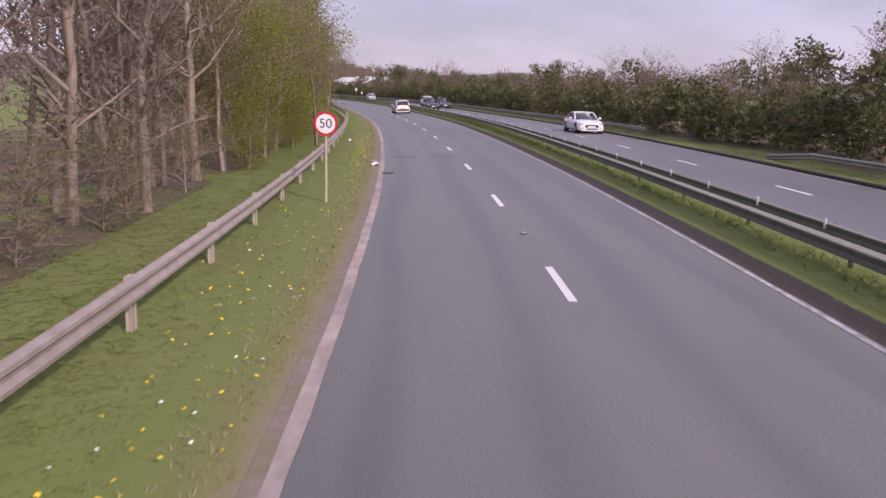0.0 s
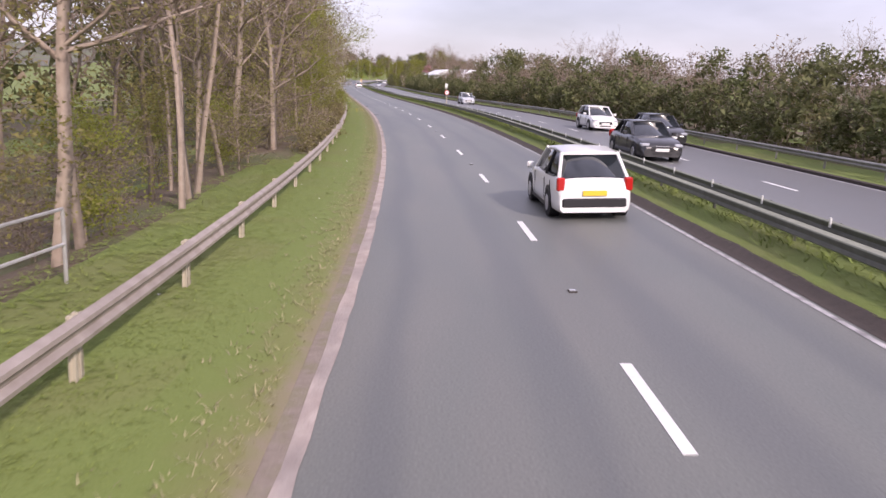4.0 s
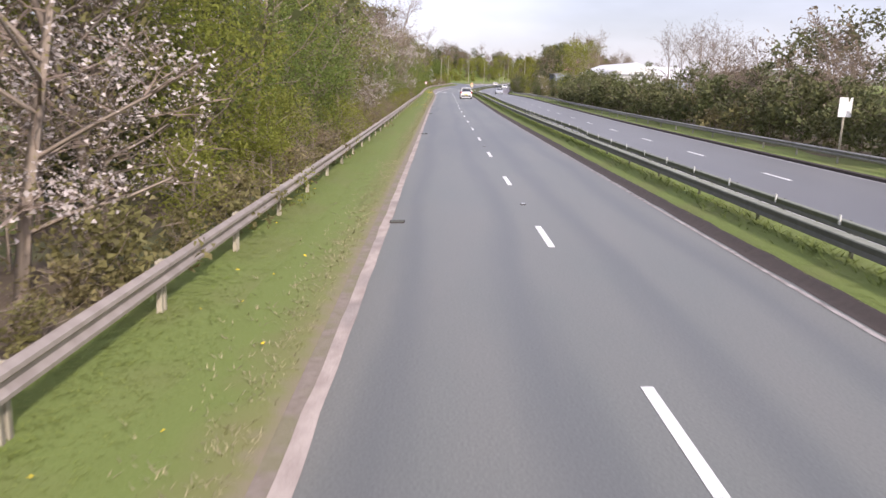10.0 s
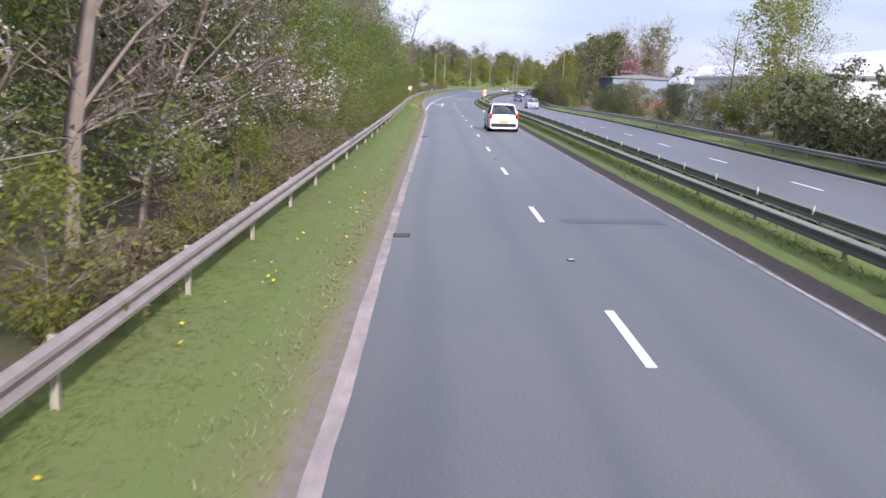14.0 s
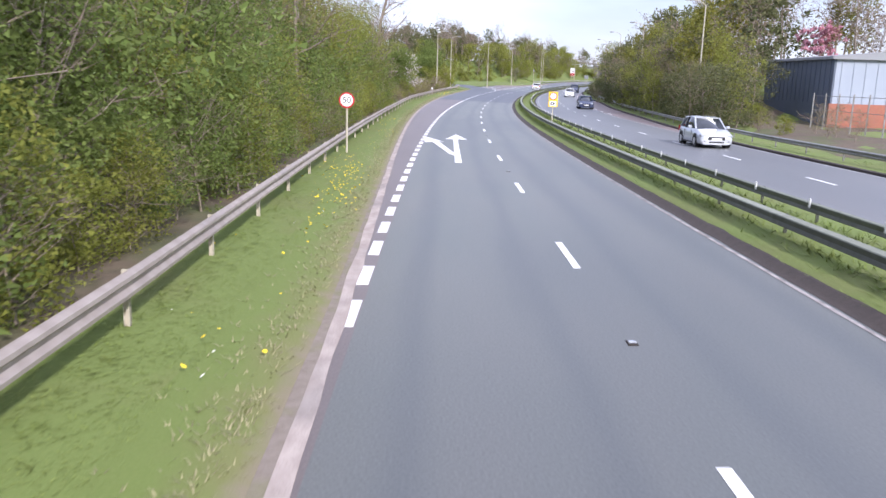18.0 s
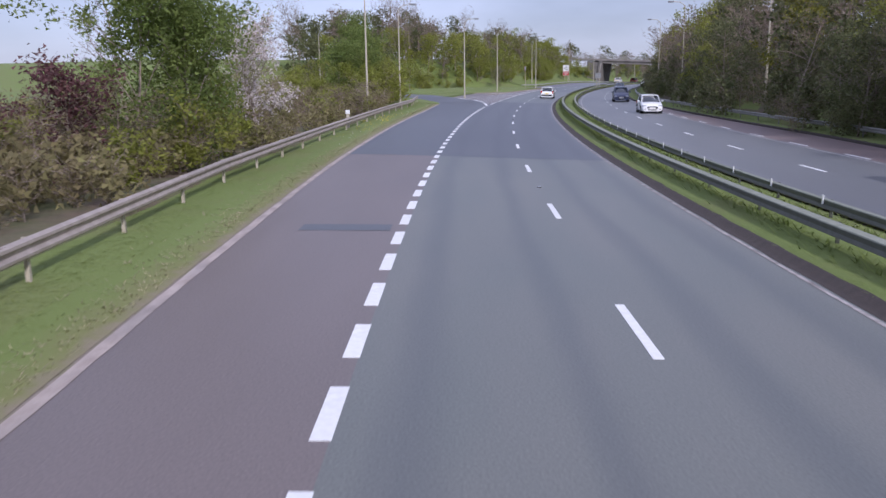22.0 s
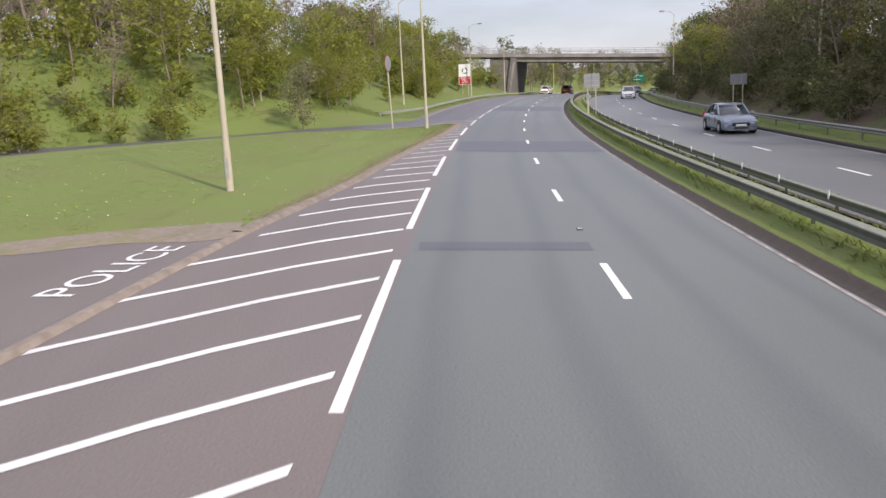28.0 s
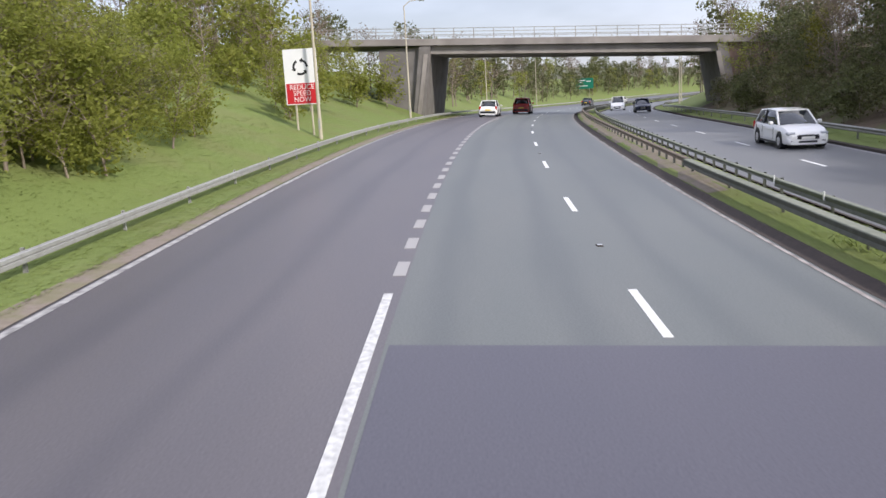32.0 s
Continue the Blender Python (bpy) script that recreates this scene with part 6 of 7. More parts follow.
flowers("dandelions", "yellow dandelions scattered in the nearside verge",
        ((8, 3, 0.6, 0.35, 40), (14, 4, 1.2, 0.6, 40), (24, 5, 0.9, 0.6, 60), (38, 5, 0.5, 0.3, 150), (46, 3, 0.6, 0.4, 50), (58, 8, 1.2, 0.7, 40), (66, 6, 1.0, 0.8, 30), (158, 3, 0.8, 0.3, 40), (190, 4, 0.9, 0.4, 25), (205, 6, 1.2, 0.5, 12),
         (290, 5, 0.9, 0.6, 40), (318, 8, 0.9, 0.6, 70), (345, 8, 1.0, 0.7, 60), (372, 3, 0.7, 0.25, 120), (377, 2.5, 1.2, 0.5, 70), (398, 8, 0.7, 0.4, 50), (405, 3, 1.2, 0.5, 20), (478, 5, 1.2, 0.5, 90), (486, 4, 1.0, 0.4, 50)), M["dandelion"], 0.024, 7)
flowers("daisies", "small white flowers in the verge", ((12, 8, 1.0, 0.6, 50), (130, 30, 1.3, 0.6, 30), (330, 30, 1.0, 0.5, 40), (480, 10, 1.0, 0.6, 80)), M["daisy"], 0.02, 8)


def island_flowers(name, label, n, r0, material, seed):
    rng = np.random.RandomState(seed)
    V, F = [], []
    for _ in range(n):
        s = rng.uniform(558, 593.6)
        u = hatch(s) - 0.8 - rng.uniform(0, 1) * (595 - s) * 0.5
        p = ground(s, u) + np.array([0, 0, 0.06 + float(island_rise(s, u))])
        k, r = len(V), r0 * rng.uniform(0.6, 1.2)
        for j in range(6):
            V.append(p + np.array([math.cos(j * 1.047) * r, math.sin(j * 1.047) * r, 0]))
        V.append(p + np.array([0, 0, r * 0.4]))
        F += [(k + j, k + (j + 1) % 6, k + 6) for j in range(6)]
    thing(name, label, "flowers", kind="stuff", data=mesh_of(name, V, F, material))


island_flowers("daisies", "daisies dotted over the grass island", 380, 0.02, M["daisy"], 9)
island_flowers("dandelions", "yellow dandelions in the grass of the island", 200, 0.023, M["dandelion"], 10)

# a thick forked trunk standing close behind the rail
tree_kind("lone", "bare_tree", "tall bare tree with a thick pale forked trunk behind the rail", "tree", 190, 9.5, 2.4, 4, "bud", 260, 0.09, first=0.3, trunk_r=0.16, upright=0.95, kids=(5, 6, 4, 3), fine=0.01, lean=0.05)
for s0, u0, k in ((166.4, -6.6, 1.0), (153.4, -8.7, 1.0), (42.0, -6.4, 0.8), (59.4, -6.9, 0.8), (73.9, -7.1, 0.9)):
    plant("lone", s0, u0, k)



# ---- bridge ----
def bridge():
    s0, z0 = 693.5, float(xyz(693.5, 0)[2])
    m = pose(*xyz(s0, 0)[:2], 0, 0, 0, math.degrees(heading(s0)))
    root = thing("road_bridge", "concrete road bridge with sloping abutments and a metal parapet", "bridge", m)
    def zl(x):
        return z0 + 6.36 - (x + 10.2) * 0.051
    n = 40
    xs = np.linspace(-26, 32, n)

    def strip(name, y0, y1, lo, hi, mt, label="", x0=-26, x1=32):
        q = np.linspace(x0, x1, n)
        v = [(x, y, zl(x) + z) for x in q for y, z in ((y0, lo), (y1, lo), (y1, hi), (y0, hi))]
        f = [(i * 4 + k, i * 4 + (k + 1) % 4, (i + 1) * 4 + (k + 1) % 4, (i + 1) * 4 + k) for i in range(n - 1) for k in range(4)]
        f += [(0, 1, 2, 3), ((n - 1) * 4 + 3, (n - 1) * 4 + 2, (n - 1) * 4 + 1, (n - 1) * 4)]
        return part(name, mesh_of(name, v, f, M[mt]), None, root, label)
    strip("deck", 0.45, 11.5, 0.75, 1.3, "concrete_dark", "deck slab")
    for y in (0.35, 3.0, 5.6, 8.2, 10.8):
        strip("beam", y, y + 0.7, 0.0, 0.76, "concrete", "grey concrete edge beam" if y < 1 else "", -10.6, 16.2)
    strip("fascia", -0.15, 0.45, 0.8, 1.38, "concrete", "paler fascia with streaks")
    strip("fascia", 11.5, 12.1, 0.8, 1.38, "concrete")
    for y in (0.1, 11.8):
        for h in (0.4, 0.7, 1.0):
            strip("parapet_rail", y - 0.03, y + 0.03, 1.38 + h - 0.03, 1.38 + h + 0.03, "steel_post")
        for x in np.arange(-25, 32, 1.9):
            part("parapet_post", boxed(x - 0.04, x + 0.04, y - 0.05, y + 0.05, zl(x) + 1.36, zl(x) + 2.42), M["steel_post"], root)
    # abutments: leaning piers at both sides with wing walls
    for side, x, lab in ((-1, -10.4, "leaning pier with a pale worn corner"), (1, 15.9, "leaning pier beside the opposite road")):
        bm = bmesh.new()
        vs = box(bm, x - (0.9 if side < 0 else -0.2), x + (0.2 if side < 0 else 1.1), -0.05, 12.0, z0 - 1.5, zl(x) + 0.75)
        for v in vs:
            if v.co.z < z0:
                v.co.x += side * 1.25
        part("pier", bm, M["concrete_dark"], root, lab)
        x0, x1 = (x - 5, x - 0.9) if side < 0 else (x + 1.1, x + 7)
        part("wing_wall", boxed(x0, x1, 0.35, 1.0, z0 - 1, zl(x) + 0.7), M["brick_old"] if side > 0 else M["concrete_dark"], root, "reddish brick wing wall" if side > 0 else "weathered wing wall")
        bm = bmesh.new()
        for v in box(bm, x + side * 0.3 - 0.2, x + side * 0.3 + 0.2, -0.12, -0.05, z0 - 0.5, zl(x)):
            if v.co.z < z0:
                v.co.x += side * 1.15
        part("edge_course", bm, M["concrete"], root)


bridge()


# ---- signs ----
def disc(r, th, n=28, y=0.0):
    bm = bmesh.new()
    bmesh.ops.create_cone(bm, cap_ends=True, segments=n, radius1=r, radius2=r, depth=th, matrix=Matrix.Translation((0, y, 0)) @ Matrix.Rotation(math.pi / 2, 4, "X"))
    return bm


def upright_text(body, size, material):
    me = text_mesh("figure", body, size, material)
    me.transform(Matrix.Rotation(math.pi / 2, 4, "X"))
    return me


FIFTY = upright_text("50", 0.33, M["sign_black"])


def speed_sign(label, m, h, r=0.3):
    """A round limit sign on a post, facing back along the road."""
    root = thing("speed_sign", label, "road sign", m, group="speed limit signs")
    part("post", rodded((0, 0.05, -0.2), (0, 0.05, h + r * 0.8), 0.038, 0.038, n=10), M["column"], root, "pale steel post")
    part("plate", disc(r, 0.012), M["sign_red"], root, "red rimmed round plate").location = (0, 0, h)
    part("white_face", disc(r * 0.8, 0.006, y=-0.008), M["sign_white"], root).location = (0, 0, h)
    f = part("figure", FIFTY, None, root, "black figures 50")
    f.location, f.scale = (0, -0.014, h), (r / 0.3, 1, r / 0.3)
    part("back_plate", disc(r * 0.98, 0.01, y=0.014), M["sign_grey"], root).location = (0, 0, h)
    return root


speed_sign("red and white 50 limit sign on a pale post in grass", stand(22.4, -4.42), 1.98)
speed_sign("red and white 50 limit sign beside the rail before the exit", stand(382.4, -6.0), 2.0)
speed_sign("red and white 50 limit sign between the central rails", stand(163.2, 5.0), 1.5, 0.24)


def camera_sign():
    root = thing("camera_sign", "yellow backed 50 limit and speed camera sign on a post", "road sign", stand(406.8, 4.75))
    part("post", rodded((0, 0.05, -0.2), (0, 0.05, 2.2), 0.04, 0.04, n=10), M["column"], root)
    part("backing", boxed(-0.31, 0.31, -0.01, 0.01, 1.2, 2.22, bevel=0.004), M["sign_yellow"], root, "yellow backing board")
    part("red_ring", disc(0.25, 0.006, y=-0.014), M["sign_red"], root).location = (0, 0, 1.92)
    part("white_face", disc(0.195, 0.006, y=-0.019), M["sign_white"], root).location = (0, 0, 1.92)
    f = part("figure", FIFTY, None, root, "black figures 50")
    f.location, f.scale = (0, -0.024, 1.92), (0.8, 1, 0.8)
    part("symbol_panel", boxed(-0.22, 0.22, -0.016, -0.01, 1.26, 1.6), M["sign_white"], root)
    bm = bmesh.new()
    box(bm, -0.17, 0.07, -0.022, -0.016, 1.34, 1.53)
    box(bm, 0.07, 0.14, -0.022, -0.016, 1.39, 1.48)
    part("camera_symbol", bm, M["sign_black"], root, "black camera symbol")
    part("lens_ring", disc(0.05, 0.004, 16, y=-0.025), M["sign_white"], root).location = (-0.05, 0, 1.435)


camera_sign()


def plate_sign(label, s, u, w, h, z, face, posts=1, turn=0.0, facing=-1):
    root = thing("road_sign", label, "road sign", stand(s, u, turn))
    xs = (0,) if posts == 1 else (-w * 0.28, w * 0.28)
    for x in xs:
        part("post", rodded((x, 0.05, -0.2), (x, 0.05, z + h * 0.9), 0.045, 0.045, n=10), M["column"], root)
    part("panel", boxed(-w / 2, w / 2, -0.012, 0.012, z, z + h, bevel=0.006), M[face], root)
    return root


plate_sign("white rectangular sign on a post beside the opposite road", 230.0, 14.6, 0.55, 0.8, 1.75, "sign_white")
back = thing("road_sign", "grey backs of two sign panels between the central rails", "road sign", stand(604.5, 5.05))
for x in (-0.3, 0.3):
    part("post", rodded((x, 0.05, -0.2), (x, 0.05, 3.0), 0.045, 0.045, n=10), M["column"], back)
    part("panel", boxed(x - 0.285, x + 0.285, -0.012, 0.012, 2.0, 3.1, bevel=0.006), M["sign_grey"], back)
    for z in (2.2, 2.55, 2.9):
        part("rib", boxed(x - 0.27, x + 0.27, -0.05, -0.013, z, z + 0.04), M["steel_post"], back)
b2 = plate_sign("grey back of a wide sign beside the opposite road", 602.2, 15.2, 1.15, 0.75, 1.95, "sign_grey", 2)
for x in (-0.2, 0.2):
    part("rib", boxed(x - 0.02, x + 0.02, -0.05, -0.012, 1.95, 2.7), M["steel_post"], b2)
root = thing("round_sign", "grey back of a small round sign beside the opposite road", "road sign", stand(420, 15.8 + 1.2))
part("post", rodded((0, 0, -0.2), (0, 0, 1.9), 0.035, 0.035), M["column"], root)
part("plate", disc(0.3, 0.012, y=-0.05), M["sign_grey"], root, "blue-grey back plate").location = (0, 0, 1.7)
root = thing("round_sign", "round sign seen edge-on on a leaning pale post", "road sign", stand(588.5, -7.6, 76) @ pose(0, 0, 0, 0, -5, 0))
part("post", rodded((0, 0, -0.2), (0, 0, 4.3), 0.05, 0.045), M["column"], root)
part("plate", disc(0.42, 0.015, y=-0.06), M["sign_grey"], root, "pale grey round plate").location = (0, 0, 3.95)
part("rim", disc(0.44, 0.01, y=-0.05), M["sign_red"], root).location = (0, 0, 3.95)


def reduce_sign():
    p = ground(657.6, -11.95)
    root = thing("warning_board", "white and red board reading reduce speed now on two posts", "road sign", pose(*p, 0, 0, math.degrees(heading(657.6)) - 3))
    zb = float(xyz(657.6, -12)[2]) - p[2] + 2.05
    for x in (-0.42, 0.42):
        part("post", rodded((x, 0.08, -0.4), (x, 0.08, zb + 2.5), 0.055, 0.055), M["column"], root)
    part("white_panel", boxed(-0.9, 0.9, -0.015, 0.015, zb, zb + 2.85, bevel=0.006), M["sign_white"], root)
    part("red_panel", boxed(-0.84, 0.84, -0.022, -0.014, zb + 0.05, zb + 1.1), M["sign_red"], root, "red lower panel")
    for k, w in enumerate(("REDUCE", "SPEED", "NOW")):
        t = part("word", upright_text(w, 0.36, M["sign_white"]), None, root, "white word " + w)
        t.location = (0, -0.026, zb + 0.9 - 0.32 * k)
    # ring of three arrows
    for k in range(3):
        bm = bmesh.new()
        pts = []
        for j in range(9):
            a = radians(120 * k + j * 9.0)
            pts.append((a, 0.3, 0.42))
        a1 = radians(120 * k + 72)
        vs = [bm.verts.new((r * math.cos(a), -0.02, r * math.sin(a))) for a, r, _ in pts]
        ve = [bm.verts.new((r * math.cos(a), -0.02, r * math.sin(a))) for a, _, r in pts]
        for j in range(8):
            bm.faces.new((vs[j], vs[j + 1], ve[j + 1], ve[j]))
        tip = radians(120 * k + 96)
        bm.faces.new([bm.verts.new(q) for q in ((0.22 * math.cos(a1), -0.02, 0.22 * math.sin(a1)), (0.36 * math.cos(tip), -0.02, 0.36 * math.sin(tip)), (0.5 * math.cos(a1), -0.02, 0.5 * math.sin(a1)))])
        part("ring_arrow", bm, M["sign_black"], root, "curved black arrow").location = (0, 0, zb + 1.92)


reduce_sign()
gs = plate_sign("large green direction sign beyond the bridge", 824, -13.4, 4.6, 2.6, 2.2, "sign_green", 2)
for x0, x1, z in ((-1.7, 0.2, 4.2), (-1.7, -0.4, 3.7), (0.5, 1.7, 3.9), (-1.7, 0.8, 2.8)):
    part("text_bar", boxed(x0, x1, -0.02, -0.012, z, z + 0.22), M["sign_white"], gs)
bl = thing("keep_sign", "narrow dark sign on posts between the central rails near the bridge", "road sign", stand(604.5, 4.8))
part("post", rodded((0, 0.05, -0.2), (0, 0.05, 1.6), 0.04, 0.04), M["column"], bl)
part("plate", disc(0.2, 0.01), M["sign_grey"], bl).location = (0, 0, 1.35)


# ---- lamp columns ----
def lamp_column():
    root = thing("lamp_column", "tall pale tapered steel lamp column with a bracket arm", "street lamp", group="lamp columns")
    part("base", rodded((0, 0, -0.6), (0, 0, 1.3), 0.105, 0.1, n=12), M["column"], root, "thicker base section")
    part("shaft", rodded((0, 0, 1.3), (0, 0, 9.6), 0.088, 0.045, n=12), M["column"], root)
    part("door", boxed(-0.05, 0.05, -0.112, -0.098, 0.5, 1.05), M["steel_post"], root)
    bm = bmesh.new()
    rod(bm, (0, 0, 9.55), (0.5, 0, 9.95), 0.04, 0.035)
    rod(bm, (0.5, 0, 9.95), (1.3, 0, 10.05), 0.035, 0.03)
    part("arm", bm, M["column"], root)
    lan = part("lantern", boxed(1.2, 1.85, -0.13, 0.13, 9.98, 10.12, bevel=0.04), M["sign_grey"], root, "grey lantern")
    part("bowl", boxed(1.3, 1.8, -0.1, 0.1, 9.93, 9.985, bevel=0.02), M["lens"], lan, "clear bowl")
    return root


LAMPS_L = ((490, -11.4), (512, -12.8), (533.4, -8.9), (563.5, -8.8), (589.2, -5.7), (620.8, -12.4), (657, -11.0), (686.8, -11.2), (735, -11.5), (775, -11.5), (558, -38))
LAMPS_R = ((424, 19.0), (460, 19.5), (492, 19.1), (520.7, 17.1), (552.4, 16.8), (594.1, 18.0), (651.8, 16.4), (738, 16.0), (772, 16.0))
lamp = lamp_column()
lamp.matrix_basis = stand(*LAMPS_L[0], turn=0)
for s, u in LAMPS_L[1:]:
    copy_thing(lamp, stand(s, u, turn=random.uniform(-8, 8)))
for s, u in LAMPS_R:
    copy_thing(lamp, stand(s, u, turn=180 + random.uniform(-8, 8)))
root = thing("marker_post", "short pale marker post in the scrub", "post", stand(474.5, -9.7))
part("post", boxed(-0.09, 0.09, -0.05, 0.05, -0.3, 1.0, bevel=0.02), M["column"], root)
part("cap", boxed(-0.12, 0.12, -0.08, 0.08, 0.8, 1.02, bevel=0.02), M["sign_white"], root)


# ---- cars ----
def loft(stations, creases=()):
    """Skin over cross sections: rows of (x, [(half width, z), ...]); creases: section points whose long edges stay sharp."""
    bm = bmesh.new()
    rings = []
    for y, sec in stations:
        rings.append([bm.verts.new((w, y, z)) for w, z in sec] + [bm.verts.new((-w, y, z)) for w, z in reversed(sec)])
    k = len(rings[0])
    for a, b in zip(rings, rings[1:]):
        for i in range(k):
            bm.faces.new((a[i], a[(i + 1) % k], b[(i + 1) % k], b[i]))
    bm.faces.new(rings[0])
    bm.faces.new(list(reversed(rings[-1])))
    bmesh.ops.recalc_face_normals(bm, faces=bm.faces)
    for f in bm.faces:
        f.smooth = True
    for a, b in zip(rings, rings[1:]):
        for c in creases:
            for q in (c, k - 1 - c):
                bm.edges.get((a[q], b[q])).smooth = False
    for ring in (rings[0], rings[-1]):
        for q in range(k):
            bm.edges.get((ring[q], ring[(q + 1) % k])).smooth = False
    return bm


SHAPES = {
    # length, width, belt height, roof height, bonnet height, windscreen foot, windscreen top, roof end, rear screen foot (from the nose)
    "hatch": (4.1, 1.76, 0.93, 1.48, 0.86, 1.05, 1.85, 3.45, 3.95),
    "saloon": (4.6, 1.8, 0.93, 1.45, 0.86, 1.3, 2.1, 3.35, 4.05),
    "estate": (4.5, 1.77, 0.95, 1.52, 0.88, 1.15, 1.95, 3.85, 4.38),
    "suv": (4.45, 1.86, 1.05, 1.66, 1.0, 1.2, 1.95, 3.7, 4.3),
    "van": (4.9, 1.95, 1.18, 1.95, 1.05, 0.8, 1.5, 4.6, 4.85),
    "coupe": (4.4, 1.82, 0.9, 1.36, 0.82, 1.35, 2.15, 3.0, 3.95),
}
CARS = {}


def make_car(shape, paint, label):
    """A car with its nose towards -y."""
    L, W, belt_z, roof_z, hood, y1, y2, y3, y4 = SHAPES[shape]
    w = W / 2
    root = thing("van" if shape == "van" else "car", label, "van" if shape == "van" else "car")

    def sec(y, top, tw):
        return (y, [(tw * 0.9, 0.19), (tw * 0.98, 0.25), (tw, 0.42), (tw * 0.985, top * 0.74), (tw * 0.95, top - 0.07), (tw * 0.87, top), (tw * 0.45, top + 0.025), (0.01, top + 0.032)])
    body = [sec(0.0, 0.5, w * 0.78), sec(0.04, 0.62, w * 0.86), sec(0.16, 0.7, w * 0.94), sec(0.45, hood - 0.07, w * 0.985), sec(y1 - 0.1, hood + 0.03, w), sec(y1 + 0.45, belt_z - 0.02, w), sec(L * 0.6, belt_z, w),
            sec(L - 0.55, belt_z, w * 0.99), sec(L - 0.16, belt_z - 0.02, w * 0.95), sec(L - 0.04, belt_z - 0.1, w * 0.9), sec(L, belt_z - 0.3, w * 0.86)]
    part("body", loft(body, (3, 5)), paint, root)
    for sx in (-1, 1):
        for y in (y1 + 0.42, (y2 + y3) / 2 + 0.12, y3 + 0.02):
            part("door_seam", boxed(sx * w * 0.992 - 0.008, sx * w * 0.992 + 0.008, y - 0.006, y + 0.006, 0.34, belt_z - 0.1), M["black"], root)
        for y in ((y2 + y3) / 2 - 0.08, y3 - 0.16):
            part("door_handle", boxed(sx * w * 0.985 - 0.014, sx * w * 0.985 + 0.014, y - 0.09, y + 0.09, belt_z * 0.82, belt_z * 0.82 + 0.03, bevel=0.008), paint, root)
        part("sill", boxed(sx * w * 0.965 - 0.03, sx * w * 0.965 + 0.03, 1.16, L - 1.16, 0.19, 0.27, bevel=0.01), M["black"], root, "black lower sill")
        part("window_line", rodded((sx * w * 0.905, y1 + 0.5, belt_z + 0.005), (sx * w * 0.9, y3 + 0.1, belt_z + 0.01), 0.012, 0.012, n=5), M["black"], root)
        part("fog_light", boxed(sx * w * 0.68 - 0.09, sx * w * 0.68 + 0.09, 0.0, 0.1, 0.3, 0.38, bevel=0.02), M["black"], root)
    part("lower_intake", boxed(-w * 0.42, w * 0.42, -0.012, 0.08, 0.26, 0.35, bevel=0.02), M["black"], root)
    part("badge_bar", boxed(-w * 0.3, w * 0.3, -0.004, 0.1, 0.575, 0.6, bevel=0.006), M["rim"], root, "bright bar over the grille")
    gl = loft([(y1 + 0.02, [(w * 0.84, belt_z - 0.06), (w * 0.8, belt_z - 0.02), (0.02, belt_z)]), (y2, [(w * 0.9, belt_z - 0.04), (w * 0.7, roof_z - 0.06), (0.02, roof_z - 0.02)]),
               ((y2 + y3) / 2, [(w * 0.92, belt_z - 0.04), (w * 0.71, roof_z - 0.03), (0.02, roof_z)]), (y3, [(w * 0.9, belt_z - 0.04), (w * 0.68, roof_z - 0.06), (0.02, roof_z - 0.03)]),
               (y4, [(w * 0.82, belt_z - 0.06), (w * 0.78, belt_z + 0.0), (0.02, belt_z + 0.03)])])
    part("glazing", gl, M["glass"], root, "dark tinted glass")
    part("roof", loft([(y2 - 0.05, [(w * 0.7, roof_z - 0.07), (w * 0.67, roof_z - 0.02), (0.02, roof_z + 0.01)]), ((y2 + y3) / 2, [(w * 0.72, roof_z - 0.04), (w * 0.68, roof_z + 0.02), (0.02, roof_z + 0.04)]), (y3 + 0.08, [(w * 0.69, roof_z - 0.09), (w * 0.65, roof_z - 0.03), (0.02, roof_z)])]), paint, root)
    for sx in (-1, 1):
        for ya, yb, za, zb, wa, wb in ((y1 + 0.05, y2, belt_z - 0.03, roof_z - 0.04, 0.86, 0.705), (y4 - 0.03, y3 + 0.03, belt_z - 0.02, roof_z - 0.05, 0.85, 0.7)):
            part("pillar", rodded((sx * w * wa, ya, za), (sx * w * wb, yb, zb), 0.045, 0.04, n=6), paint, root)
        ym = (y2 + y3) / 2 + 0.1
        part("pillar", rodded((sx * w * 0.93, ym, belt_z - 0.03), (sx * w * 0.725, ym + 0.1, roof_z - 0.03), 0.04, 0.035, n=6), M["black"] if shape != "van" else paint, root)
        part("mirror", boxed(sx * (w + 0.1) - 0.09, sx * (w + 0.1) + 0.09, y1 + 0.35, y1 + 0.47, belt_z - 0.02, belt_z + 0.13, bevel=0.03), paint, root)
        part("headlight", boxed(sx * w * 0.72 - 0.17, sx * w * 0.72 + 0.16, 0.03, 0.36, 0.565, 0.69, bevel=0.035), M["lens"], root, "clear headlight")
        part("tail_light", boxed(sx * w * 0.84 - 0.1, sx * w * 0.84 + 0.08, L - 0.16, L - 0.01, belt_z - 0.28, belt_z + 0.02, bevel=0.03), M["lens_red"], root, "red tail light")
        for y in (0.82, L - 0.82):
            wh = part("wheel", rodded((sx * (w - 0.18), y, 0.31), (sx * (w + 0.01), y, 0.31), 0.31, 0.31, n=20), M["rubber"], root, "black tyre")
            part("rim", rodded((sx * (w - 0.02), y, 0.31), (sx * (w + 0.02), y, 0.31), 0.2, 0.18, n=10), M["rim"], wh, "silver alloy rim")
            arch = part("wheel_arch", rodded((sx * (w - 0.25), y, 0.34), (sx * (w + 0.003), y, 0.34), 0.365, 0.365, n=20), M["black"], root)
